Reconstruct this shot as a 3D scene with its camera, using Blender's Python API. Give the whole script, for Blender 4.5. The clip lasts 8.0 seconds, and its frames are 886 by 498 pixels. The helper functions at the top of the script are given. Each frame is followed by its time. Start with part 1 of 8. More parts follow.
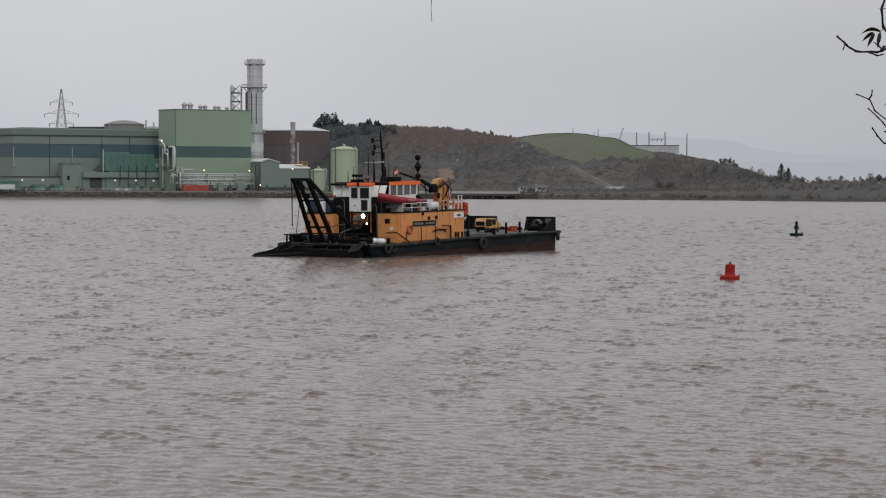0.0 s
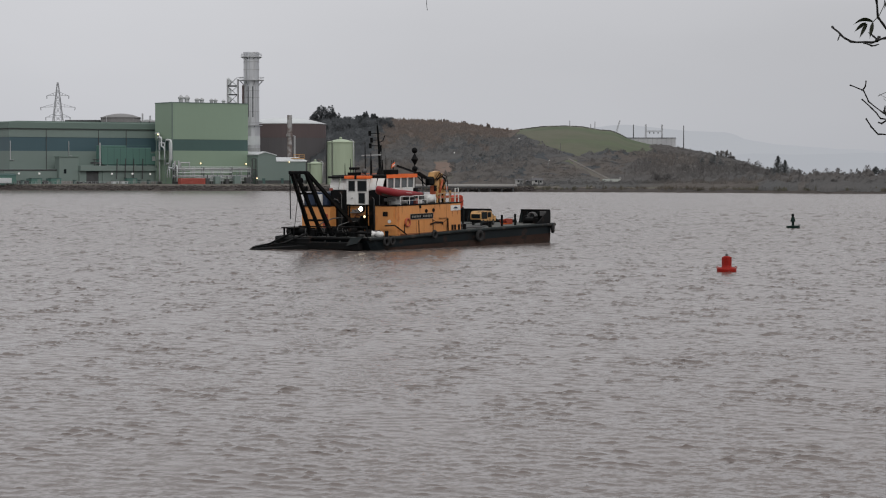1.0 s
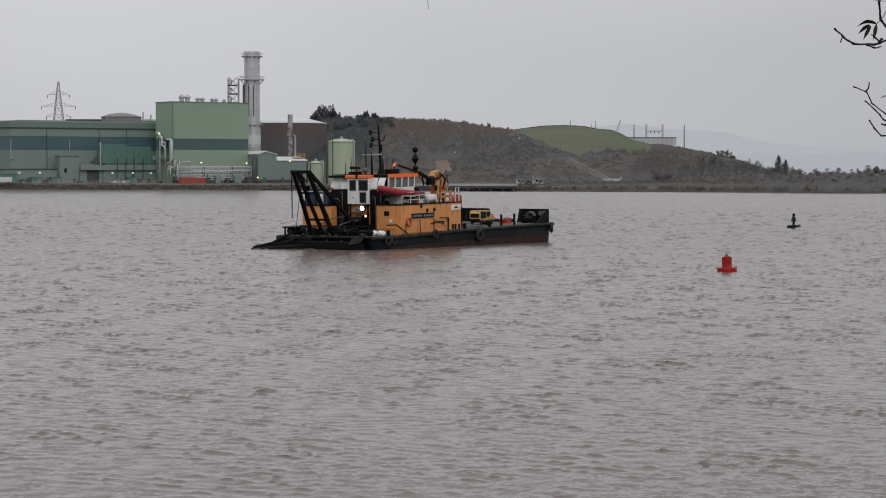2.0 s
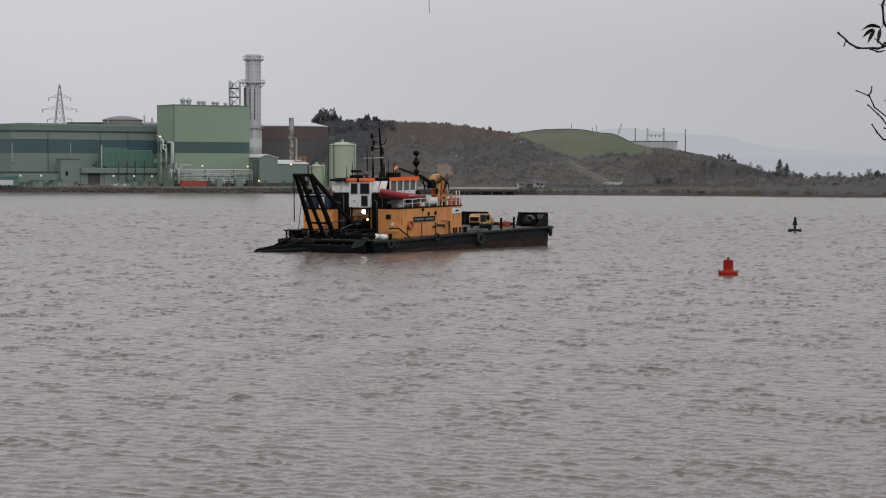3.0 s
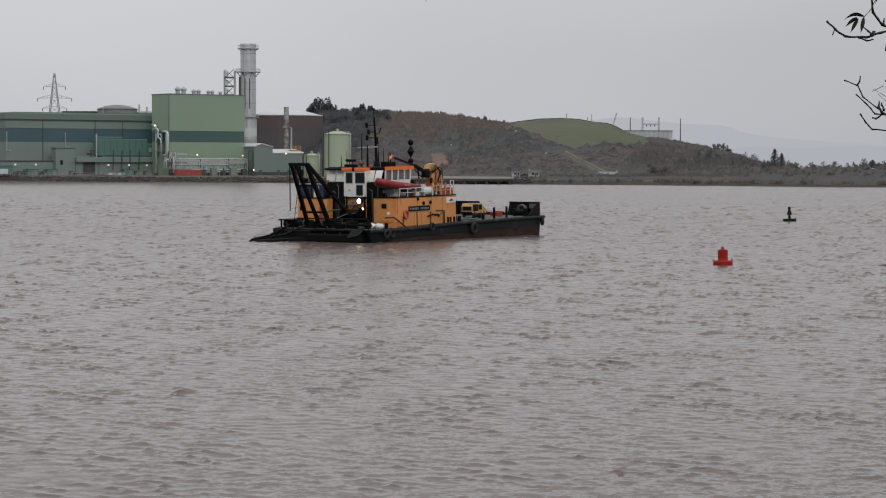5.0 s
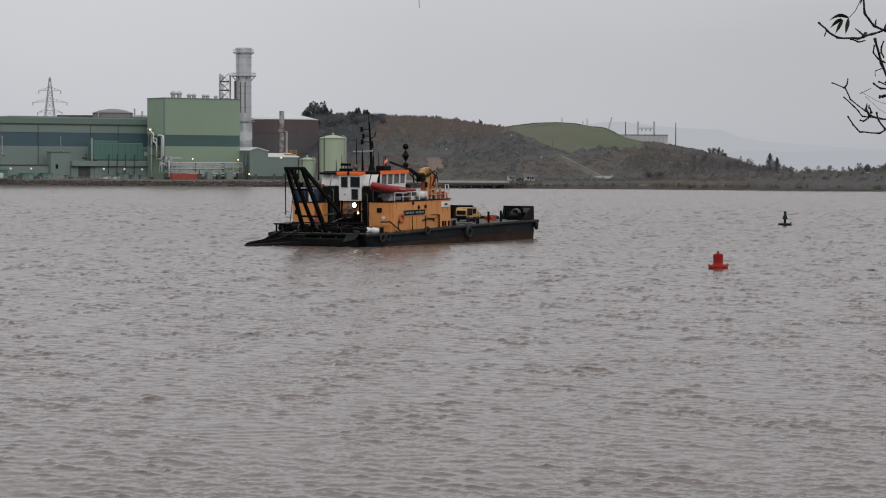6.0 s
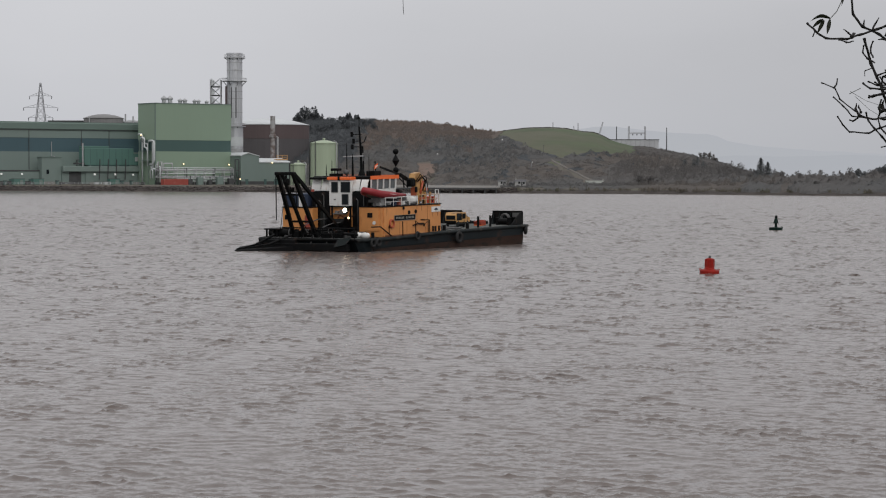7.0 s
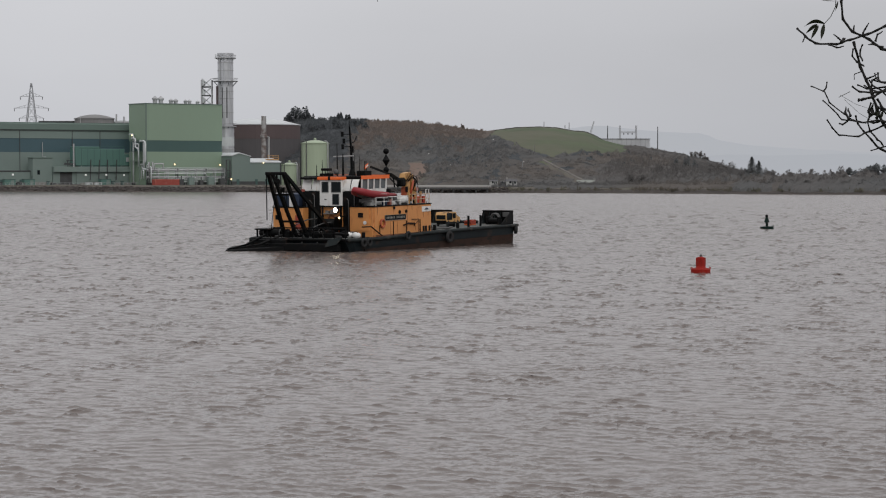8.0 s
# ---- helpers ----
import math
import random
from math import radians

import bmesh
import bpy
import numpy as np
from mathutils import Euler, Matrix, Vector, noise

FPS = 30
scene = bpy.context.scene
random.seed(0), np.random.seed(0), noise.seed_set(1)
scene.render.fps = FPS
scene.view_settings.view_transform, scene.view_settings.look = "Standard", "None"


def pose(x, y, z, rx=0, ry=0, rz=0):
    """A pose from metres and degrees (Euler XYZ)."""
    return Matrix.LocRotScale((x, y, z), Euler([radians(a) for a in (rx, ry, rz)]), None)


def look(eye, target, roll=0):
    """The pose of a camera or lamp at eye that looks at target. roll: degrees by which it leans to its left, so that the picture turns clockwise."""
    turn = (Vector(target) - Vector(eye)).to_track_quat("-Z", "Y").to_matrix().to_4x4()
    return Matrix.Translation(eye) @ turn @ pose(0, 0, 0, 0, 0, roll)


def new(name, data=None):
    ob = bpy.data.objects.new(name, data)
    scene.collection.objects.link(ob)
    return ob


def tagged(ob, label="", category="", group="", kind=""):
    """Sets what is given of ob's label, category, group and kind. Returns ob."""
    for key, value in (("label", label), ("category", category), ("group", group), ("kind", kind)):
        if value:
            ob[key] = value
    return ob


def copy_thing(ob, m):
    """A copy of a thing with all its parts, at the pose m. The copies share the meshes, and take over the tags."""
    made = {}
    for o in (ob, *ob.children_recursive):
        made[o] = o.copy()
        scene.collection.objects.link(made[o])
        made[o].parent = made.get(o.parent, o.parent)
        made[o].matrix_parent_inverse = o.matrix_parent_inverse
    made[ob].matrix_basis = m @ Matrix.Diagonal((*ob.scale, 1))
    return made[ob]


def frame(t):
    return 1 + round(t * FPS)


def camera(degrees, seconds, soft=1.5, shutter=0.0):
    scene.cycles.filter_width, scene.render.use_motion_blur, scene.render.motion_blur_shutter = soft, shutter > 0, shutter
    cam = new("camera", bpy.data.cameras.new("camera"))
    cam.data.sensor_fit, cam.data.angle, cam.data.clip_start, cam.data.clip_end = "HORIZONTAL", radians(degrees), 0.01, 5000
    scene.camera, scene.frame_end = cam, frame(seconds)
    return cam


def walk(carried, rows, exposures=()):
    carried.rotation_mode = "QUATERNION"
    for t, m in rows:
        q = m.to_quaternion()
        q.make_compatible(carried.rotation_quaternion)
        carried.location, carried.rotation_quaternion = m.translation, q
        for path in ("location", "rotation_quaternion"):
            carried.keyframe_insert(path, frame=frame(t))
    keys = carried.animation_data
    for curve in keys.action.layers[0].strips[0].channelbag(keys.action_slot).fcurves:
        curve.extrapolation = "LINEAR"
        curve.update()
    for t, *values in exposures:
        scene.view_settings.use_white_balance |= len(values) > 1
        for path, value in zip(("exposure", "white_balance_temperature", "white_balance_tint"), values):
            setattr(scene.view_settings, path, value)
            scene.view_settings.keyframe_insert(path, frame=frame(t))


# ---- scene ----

# ---------------------------------------------------------------- camera and its path
EYE_H = 6.71


def aim(yaw, down, roll):
    """A standing camera turned to the right by yaw and down by down, in degrees."""
    return pose(0, 0, EYE_H, 90 - down, 0, -yaw) @ pose(0, 0, 0, 0, 0, roll)


cam = camera(22.0, 8.0, soft=1.1)
PATH = [
    (0.0, aim(-0.0776, 1.7641, 0.0936)),
    (0.5, aim(-0.0192, 1.8587, 0.0087)),
    (1.0, aim(0.0000, 1.9454, 0.0000)),
    (1.5, aim(0.0041, 1.9887, 0.0127)),
    (3.0, aim(-0.0375, 1.8726, 0.1131)),
    (3.5, aim(-0.0030, 1.9374, 0.1174)),
    (4.0, aim(0.0186, 2.0536, 0.1571)),
    (4.5, aim(0.0545, 2.1544, 0.1549)),
    (6.0, aim(0.2060, 2.0366, 0.1855)),
    (6.5, aim(0.3284, 1.9616, 0.1309)),
    (7.0, aim(0.4276, 1.9124, 0.1187)),
    (7.5, aim(0.5197, 1.8975, 0.0556)),
    (8.0, aim(0.6449, 1.9204, -0.0084)),
]
walk(cam, PATH)

# ---------------------------------------------------------------- sky, sun, exposure
scene.view_settings.exposure = 0.0
SUN_UP, SUN_ROUND = radians(35), radians(163)
world = bpy.data.worlds.new("overcast_sky")
scene.world = world
world.use_nodes = True
wn, wl = world.node_tree.nodes, world.node_tree.links
wn.clear()
w_out = wn.new("ShaderNodeOutputWorld")
w_bg = wn.new("ShaderNodeBackground")
w_sky = wn.new("ShaderNodeTexSky")
w_sky.sky_type, w_sky.sun_disc = "NISHITA", False
w_sky.sun_elevation, w_sky.sun_rotation = SUN_UP, SUN_ROUND
w_sky.air_density, w_sky.dust_density = 1.0, 3.0
w_dim = wn.new("ShaderNodeMix")
w_dim.data_type, w_dim.blend_type = "RGBA", "MULTIPLY"
w_dim.inputs[0].default_value = 1.0
w_dim.inputs[7].default_value = (0.07, 0.07, 0.07, 1)
w_co = wn.new("ShaderNodeTexCoord")
w_sep = wn.new("ShaderNodeSeparateXYZ")
w_ramp = wn.new("ShaderNodeValToRGB")
CLOUD = [(0.0, (0.515, 0.526, 0.560)), (0.05, (0.558, 0.563, 0.593)), (0.12, (0.629, 0.628, 0.653)), (0.160, (0.720, 0.713, 0.736)), (0.20, (0.575, 0.569, 0.584)), (0.26, (0.490, 0.483, 0.489)), (0.5, (0.560, 0.552, 0.558)), (1.0, (1.12, 1.11, 1.13))]
while len(w_ramp.color_ramp.elements) < len(CLOUD):
    w_ramp.color_ramp.elements.new(0.5)
for el, (at, c) in zip(w_ramp.color_ramp.elements, CLOUD):
    el.position, el.color = at, (*c, 1)
w_map = wn.new("ShaderNodeMapping")
w_map.inputs["Scale"].default_value, w_map.inputs["Location"].default_value = (3.0, 3.0, 9.0), (4.6, 2.0, 0.0)
w_noise = wn.new("ShaderNodeTexNoise")
w_noise.inputs["Scale"].default_value, w_noise.inputs["Detail"].default_value = 1.6, 4.0
w_var = wn.new("ShaderNodeMapRange")
w_var.inputs["To Min"].default_value, w_var.inputs["To Max"].default_value = 0.92, 1.07
w_mul = wn.new("ShaderNodeMix")
w_mul.data_type, w_mul.blend_type = "RGBA", "MULTIPLY"
w_mul.inputs[0].default_value = 1.0
w_mix = wn.new("ShaderNodeMix")
w_mix.data_type = "RGBA"
w_mix.inputs[0].default_value = 0.95
wl.new(w_co.outputs["Generated"], w_sep.inputs[0])
wl.new(w_sep.outputs["Z"], w_ramp.inputs[0])
wl.new(w_co.outputs["Generated"], w_map.inputs[0])
wl.new(w_map.outputs[0], w_noise.inputs["Vector"])
wl.new(w_noise.outputs[0], w_var.inputs[0])
wl.new(w_ramp.outputs[0], w_mul.inputs[6])
wl.new(w_var.outputs[0], w_mul.inputs[7])
wl.new(w_sky.outputs[0], w_dim.inputs[6])
wl.new(w_dim.outputs[2], w_mix.inputs[6])
wl.new(w_mul.outputs[2], w_mix.inputs[7])
# low murk thickens to the east
w_east = wn.new("ShaderNodeMapRange")
w_east.inputs["From Min"].default_value, w_east.inputs["From Max"].default_value = -0.1, 0.25
w_east.inputs["To Min"].default_value, w_east.inputs["To Max"].default_value = 1.0, 0.80
wl.new(w_sep.outputs["X"], w_east.inputs[0])
w_low = wn.new("ShaderNodeMapRange")
w_low.inputs["From Min"].default_value, w_low.inputs["From Max"].default_value = 0.07, 0.16
w_low.inputs["To Min"].default_value, w_low.inputs["To Max"].default_value = 1.0, 0.0
wl.new(w_sep.outputs["Z"], w_low.inputs[0])
w_shade = wn.new("ShaderNodeMix")
w_shade.data_type, w_shade.blend_type = "RGBA", "MULTIPLY"
wl.new(w_low.outputs[0], w_shade.inputs[0])
wl.new(w_mix.outputs[2], w_shade.inputs[6])
wl.new(w_east.outputs[0], w_shade.inputs[7])
wl.new(w_shade.outputs[2], w_bg.inputs["Color"])
w_bg.inputs["Strength"].default_value = 1.08
wl.new(w_bg.outputs[0], w_out.inputs["Surface"])

sun = new("sun", bpy.data.lights.new("sun", "SUN"))
sun.data.energy, sun.data.angle, sun.data.color = 0.7, radians(30), (1.0, 0.98, 0.96)
sun.matrix_world = look((0, 0, 0), (-0.25, 0.80, -0.60))


# ---------------------------------------------------------------- shapes
class Shape:
    """Corners and faces of one mesh."""

    def __init__(self):
        self.v, self.f = [], []

    def add(self, verts, faces):
        n = len(self.v)
        self.v += [tuple(p) for p in verts]
        self.f += [tuple(i + n for i in f) for f in faces]
        return self

    def box(self, x0, x1, y0, y1, z0, z1, c=0.0):
        xs, ys, zs = (x0, x1), (y0, y1), (z0, z1)
        if c <= 0:
            vs = [(x, y, z) for x in xs for y in ys for z in zs]
            return self.add(vs, [(0, 1, 3, 2), (4, 6, 7, 5), (0, 4, 5, 1), (2, 3, 7, 6), (0, 2, 6, 4), (1, 5, 7, 3)])
        vs, ix = [], {}
        for i in (0, 1):
            for j in (0, 1):
                for k in (0, 1):
                    a = (xs[i] + c * (1 - 2 * i), ys[j] + c * (1 - 2 * j), zs[k] + c * (1 - 2 * k))
                    b = (xs[i], ys[j], zs[k])
                    for ax in range(3):
                        ix[i, j, k, ax] = len(vs)
                        vs.append(tuple(b[n] if n == ax else a[n] for n in range(3)))
        fs = []
        for s in (0, 1):
            fs.append([ix[s, 0, 0, 0], ix[s, 1, 0, 0], ix[s, 1, 1, 0], ix[s, 0, 1, 0]])
            fs.append([ix[0, s, 0, 1], ix[1, s, 0, 1], ix[1, s, 1, 1], ix[0, s, 1, 1]])
            fs.append([ix[0, 0, s, 2], ix[1, 0, s, 2], ix[1, 1, s, 2], ix[0, 1, s, 2]])
            for r in (0, 1):
                fs.append([ix[s, r, 0, 0], ix[s, r, 1, 0], ix[s, r, 1, 1], ix[s, r, 0, 1]])
                fs.append([ix[s, 0, r, 0], ix[s, 1, r, 0], ix[s, 1, r, 2], ix[s, 0, r, 2]])
                fs.append([ix[0, s, r, 1], ix[1, s, r, 1], ix[1, s, r, 2], ix[0, s, r, 2]])
                for q in (0, 1):
                    fs.append([ix[s, r, q, 0], ix[s, r, q, 1], ix[s, r, q, 2]])
        return self.add(vs, fs)

    def tube(self, pts, r, n=8, caps=True):
        """A round bar along pts; r is one radius or one for each point."""
        pts = [Vector(p) for p in pts]
        rs = list(r) if isinstance(r, (list, tuple)) else [r] * len(pts)
        vs, fs = [], []
        side = None
        for i, p in enumerate(pts):
            d = (pts[min(i + 1, len(pts) - 1)] - pts[max(i - 1, 0)]).normalized()
            if side is None:
                side = d.orthogonal().normalized()
            side = (side - d * side.dot(d)).normalized()
            up = d.cross(side)
            for k in range(n):
                a = 2 * math.pi * k / n
                vs.append(p + (side * math.cos(a) + up * math.sin(a)) * rs[i])
        for i in range(len(pts) - 1):
            for k in range(n):
                m = (k + 1) % n
                fs.append((i * n + k, i * n + m, (i + 1) * n + m, (i + 1) * n + k))
        if caps:
            fs.append(tuple(range(n)))
            fs.append(tuple(range(len(pts) * n - n, len(pts) * n)))
        return self.add(vs, fs)

    def bar(self, p, q, w, h=None):
        """A square bar from p to q."""
        p, q = Vector(p), Vector(q)
        h = h or w
        d = (q - p).normalized()
        side = d.cross(Vector((0, 0, 1)))
        side = side.normalized() if side.length > 1e-3 else Vector((1, 0, 0))
        up = side.cross(d)
        vs = [e + side * (a * w / 2) + up * (b * h / 2) for e in (p, q) for a, b in ((-1, -1), (1, -1), (1, 1), (-1, 1))]
        return self.add(vs, [(0, 1, 2, 3), (4, 5, 6, 7), (0, 1, 5, 4), (1, 2, 6, 5), (2, 3, 7, 6), (3, 0, 4, 7)])

    def lathe(self, prof, at=(0, 0, 0), n=20):
        """A turned body: prof holds (radius, height)."""
        vs = [(at[0] + r * math.cos(2 * math.pi * k / n), at[1] + r * math.sin(2 * math.pi * k / n), at[2] + z) for r, z in prof for k in range(n)]
        fs = [(i * n + k, i * n + (k + 1) % n, (i + 1) * n + (k + 1) % n, (i + 1) * n + k) for i in range(len(prof) - 1) for k in range(n)]
        fs += [tuple(range(n)), tuple(range((len(prof) - 1) * n, len(prof) * n))]
        return self.add(vs, fs)

    def ring(self, at, axis, big, small, n=18, m=8):
        axis = Vector(axis).normalized()
        a = axis.orthogonal().normalized()
        b = axis.cross(a)
        vs, fs = [], []
        for i in range(n):
            t = 2 * math.pi * i / n
            d = a * math.cos(t) + b * math.sin(t)
            for j in range(m):
                s = 2 * math.pi * j / m
                vs.append(Vector(at) + d * (big + small * math.cos(s)) + axis * (small * math.sin(s)))
        for i in range(n):
            for j in range(m):
                fs.append((i * m + j, ((i + 1) % n) * m + j, ((i + 1) % n) * m + (j + 1) % m, i * m + (j + 1) % m))
        return self.add(vs, fs)

    def prism(self, poly, axis, a, b):
        """poly in the two axes other than axis (in x, y, z order), drawn out from a to b."""
        def at(p, w):
            return {"x": (w, p[0], p[1]), "y": (p[0], w, p[1]), "z": (p[0], p[1], w)}[axis]
        n = len(poly)
        vs = [at(p, a) for p in poly] + [at(p, b) for p in poly]
        return self.add(vs, [tuple(range(n)), tuple(range(n, 2 * n))] + [(i, (i + 1) % n, n + (i + 1) % n, n + i) for i in range(n)])

    def ball(self, c, r, n=12, m=8, sq=(1, 1, 1)):
        prof = [(math.sin(math.pi * (i + 0.02) / (m + 0.04)), -math.cos(math.pi * (i + 0.02) / (m + 0.04))) for i in range(m + 1)]
        vs = [(c[0] + r * sq[0] * a * math.cos(2 * math.pi * k / n), c[1] + r * sq[1] * a * math.sin(2 * math.pi * k / n), c[2] + r * sq[2] * b) for a, b in prof for k in range(n)]
        fs = [(i * n + k, i * n + (k + 1) % n, (i + 1) * n + (k + 1) % n, (i + 1) * n + k) for i in range(m) for k in range(n)]
        return self.add(vs, fs)

    def turn(self, m):
        self.v = [tuple(m @ Vector(p)) for p in self.v]
        return self


def part(name, shape, material, parent=None, label="", smooth=False):
    """One mesh object of a shape, under a thing or under a part."""
    me = bpy.data.meshes.new(name)
    me.from_pydata(shape.v, [], shape.f)
    bm = bmesh.new()
    bm.from_mesh(me)
    bmesh.ops.recalc_face_normals(bm, faces=bm.faces)
    for f in bm.faces:
        f.smooth = smooth
    bm.to_mesh(me)
    bm.free()
    me.materials.append(material)
    ob = new(name, me)
    if parent is not None:
        ob.parent = parent
    if label:
        tagged(ob, label)
    return ob


def thing(name, m, label, category, group=""):
    ob = new(name)
    ob.matrix_world = m
    ob.empty_display_size = 0.3
    return tagged(ob, label, category, group)


def sheet(name, verts, faces, material, smooth=True):
    """A large mesh from arrays; faces are all of one size."""
    me = bpy.data.meshes.new(name)
    k = faces.shape[1]
    me.vertices.add(len(verts))
    me.vertices.foreach_set("co", np.asarray(verts, dtype=np.float32).ravel())
    me.loops.add(faces.size)
    me.loops.foreach_set("vertex_index", faces.ravel().astype(np.int32))
    me.polygons.add(len(faces))
    me.polygons.foreach_set("loop_start", np.arange(0, faces.size, k, dtype=np.int32))
    me.polygons.foreach_set("loop_total", np.full(len(faces), k, dtype=np.int32))
    me.polygons.foreach_set("use_smooth", np.full(len(faces), smooth, dtype=bool))
    me.update(calc_edges=True)
    me.validate()
    me.materials.append(material)
    return new(name, me)


def grid_faces(rows, cols):
    i = np.arange(rows - 1)[:, None] * cols + np.arange(cols - 1)[None, :]
    return np.stack([i, i + 1, i + cols + 1, i + cols], -1).reshape(-1, 4)


# ---------------------------------------------------------------- materials
def surface(name, col, dark=0.75, rough=0.55, metal=0.0, coarse=0.6, fine=14.0, bump=0.05, stretch=(1, 1, 1), wear=None, wear_amount=0.0, wear_scale=1.5, spread=0.0, tilt=None, gloss=0.5, fluffy=False):
    """A painted or natural surface: colour with coarse stains and fine grain, a little relief, and wear of another colour."""
    m = bpy.data.materials.new(name)
    m.use_nodes = True
    nt = m.node_tree
    nd, lk = nt.nodes, nt.links
    bs = nd["Principled BSDF"]
    co = nd.new("ShaderNodeTexCoord")
    mp = nd.new("ShaderNodeMapping")
    mp.inputs["Scale"].default_value = stretch
    lk.new(co.outputs["Object"], mp.inputs[0])

    def noise_of(scale, detail):
        n = nd.new("ShaderNodeTexNoise")
        n.inputs["Scale"].default_value, n.inputs["Detail"].default_value = scale, detail
        lk.new(mp.outputs[0], n.inputs["Vector"])
        return n

    a, b = noise_of(coarse, 4.0), noise_of(fine, 3.0)
    ra = nd.new("ShaderNodeMapRange")
    ra.inputs["From Min"].default_value, ra.inputs["From Max"].default_value = 0.32, 0.68
    lk.new(a.outputs[0], ra.inputs[0])
    rb = nd.new("ShaderNodeMapRange")
    rb.inputs["From Min"].default_value, rb.inputs["From Max"].default_value = 0.3, 0.7
    lk.new(b.outputs[0], rb.inputs[0])
    ad = nd.new("ShaderNodeMath")
    ad.operation = "MULTIPLY_ADD"
    ad.inputs[1].default_value = 0.35
    lk.new(rb.outputs[0], ad.inputs[0])
    sc = nd.new("ShaderNodeMath")
    sc.operation = "MULTIPLY"
    sc.inputs[1].default_value = 0.65
    lk.new(ra.outputs[0], sc.inputs[0])
    lk.new(sc.outputs[0], ad.inputs[2])
    mix = nd.new("ShaderNodeMix")
    mix.data_type = "RGBA"
    mix.inputs[6].default_value = (*[c * dark for c in col], 1)
    mix.inputs[7].default_value = (*col, 1)
    lk.new(ad.outputs[0], mix.inputs[0])
    out = mix.outputs[2]
    if tilt is not None:
        t = nd.new("ShaderNodeMix")
        t.data_type = "RGBA"
        t.inputs[7].default_value = (*tilt, 1)
        c = noise_of(coarse * 0.35, 5.0)
        rc = nd.new("ShaderNodeMapRange")
        rc.inputs["From Min"].default_value, rc.inputs["From Max"].default_value = 0.42, 0.6
        lk.new(c.outputs[0], rc.inputs[0])
        lk.new(rc.outputs[0], t.inputs[0])
        lk.new(out, t.inputs[6])
        out = t.outputs[2]
    if wear is not None:
        w = nd.new("ShaderNodeMix")
        w.data_type = "RGBA"
        w.inputs[7].default_value = (*wear, 1)
        c = noise_of(wear_scale, 6.0)
        rc = nd.new("ShaderNodeMapRange")
        rc.inputs["From Min"].default_value, rc.inputs["From Max"].default_value = 0.62 - 0.3 * wear_amount, 0.78 - 0.3 * wear_amount
        lk.new(c.outputs[0], rc.inputs[0])
        lk.new(rc.outputs[0], w.inputs[0])
        lk.new(out, w.inputs[6])
        out = w.outputs[2]
    if spread > 0:
        g = nd.new("ShaderNodeNewGeometry")
        rv = nd.new("ShaderNodeMapRange")
        rv.inputs["To Min"].default_value, rv.inputs["To Max"].default_value = 1 - spread, 1 + spread
        lk.new(g.outputs["Random Per Island"], rv.inputs[0])
        mu = nd.new("ShaderNodeMix")
        mu.data_type, mu.blend_type = "RGBA", "MULTIPLY"
        mu.inputs[0].default_value = 1.0
        lk.new(out, mu.inputs[6])
        lk.new(rv.outputs[0], mu.inputs[7])
        out = mu.outputs[2]
    lk.new(out, bs.inputs["Base Color"])
    bs.inputs["Metallic"].default_value = metal
    rr = nd.new("ShaderNodeMapRange")
    rr.inputs["To Min"].default_value, rr.inputs["To Max"].default_value = max(0.02, rough - 0.08), min(1.0, rough + 0.1)
    lk.new(b.outputs[0], rr.inputs[0])
    lk.new(rr.outputs[0], bs.inputs["Roughness"])
    if bump > 0:
        bp = nd.new("ShaderNodeBump")
        bp.inputs["Strength"].default_value, bp.inputs["Distance"].default_value = 0.5, bump
        lk.new(b.outputs[0], bp.inputs["Height"])
        lk.new(bp.outputs[0], bs.inputs["Normal"])
    bs.inputs["Specular IOR Level"].default_value = gloss
    if fluffy:
        # twigs too fine to build: they scatter light evenly
        g2 = nd.new("ShaderNodeNewGeometry")
        up = nd.new("ShaderNodeVectorMath")
        up.operation = "MULTIPLY_ADD"
        up.inputs[1].default_value, up.inputs[2].default_value = (0.08, 0.08, 0.08), (0.0, -0.5, 0.8)
        lk.new(g2.outputs["Normal"], up.inputs[0])
        un = nd.new("ShaderNodeVectorMath")
        un.operation = "NORMALIZE"
        lk.new(up.outputs[0], un.inputs[0])
        lk.new(un.outputs[0], bs.inputs["Normal"])
        thin = nd.new("ShaderNodeBsdfTranslucent")
        lk.new(out, thin.inputs["Color"])
        both = nd.new("ShaderNodeMixShader")
        both.inputs[0].default_value = 0.5
        lk.new(bs.outputs[0], both.inputs[1])
        lk.new(thin.outputs[0], both.inputs[2])
        lk.new(both.outputs[0], nd["Material Output"].inputs["Surface"])
    return m


def lamp_glow(name, col, power):
    m = bpy.data.materials.new(name)
    m.use_nodes = True
    bs = m.node_tree.nodes["Principled BSDF"]
    bs.inputs["Base Color"].default_value = (0.8, 0.8, 0.8, 1)
    bs.inputs["Emission Color"].default_value, bs.inputs["Emission Strength"].default_value = (*col, 1), power
    return m


def glass(name, col=(0.03, 0.04, 0.045)):
    m = bpy.data.materials.new(name)
    m.use_nodes = True
    bs = m.node_tree.nodes["Principled BSDF"]
    bs.inputs["Base Color"].default_value, bs.inputs["Roughness"].default_value, bs.inputs["IOR"].default_value = (*col, 1), 0.06, 1.2
    return m


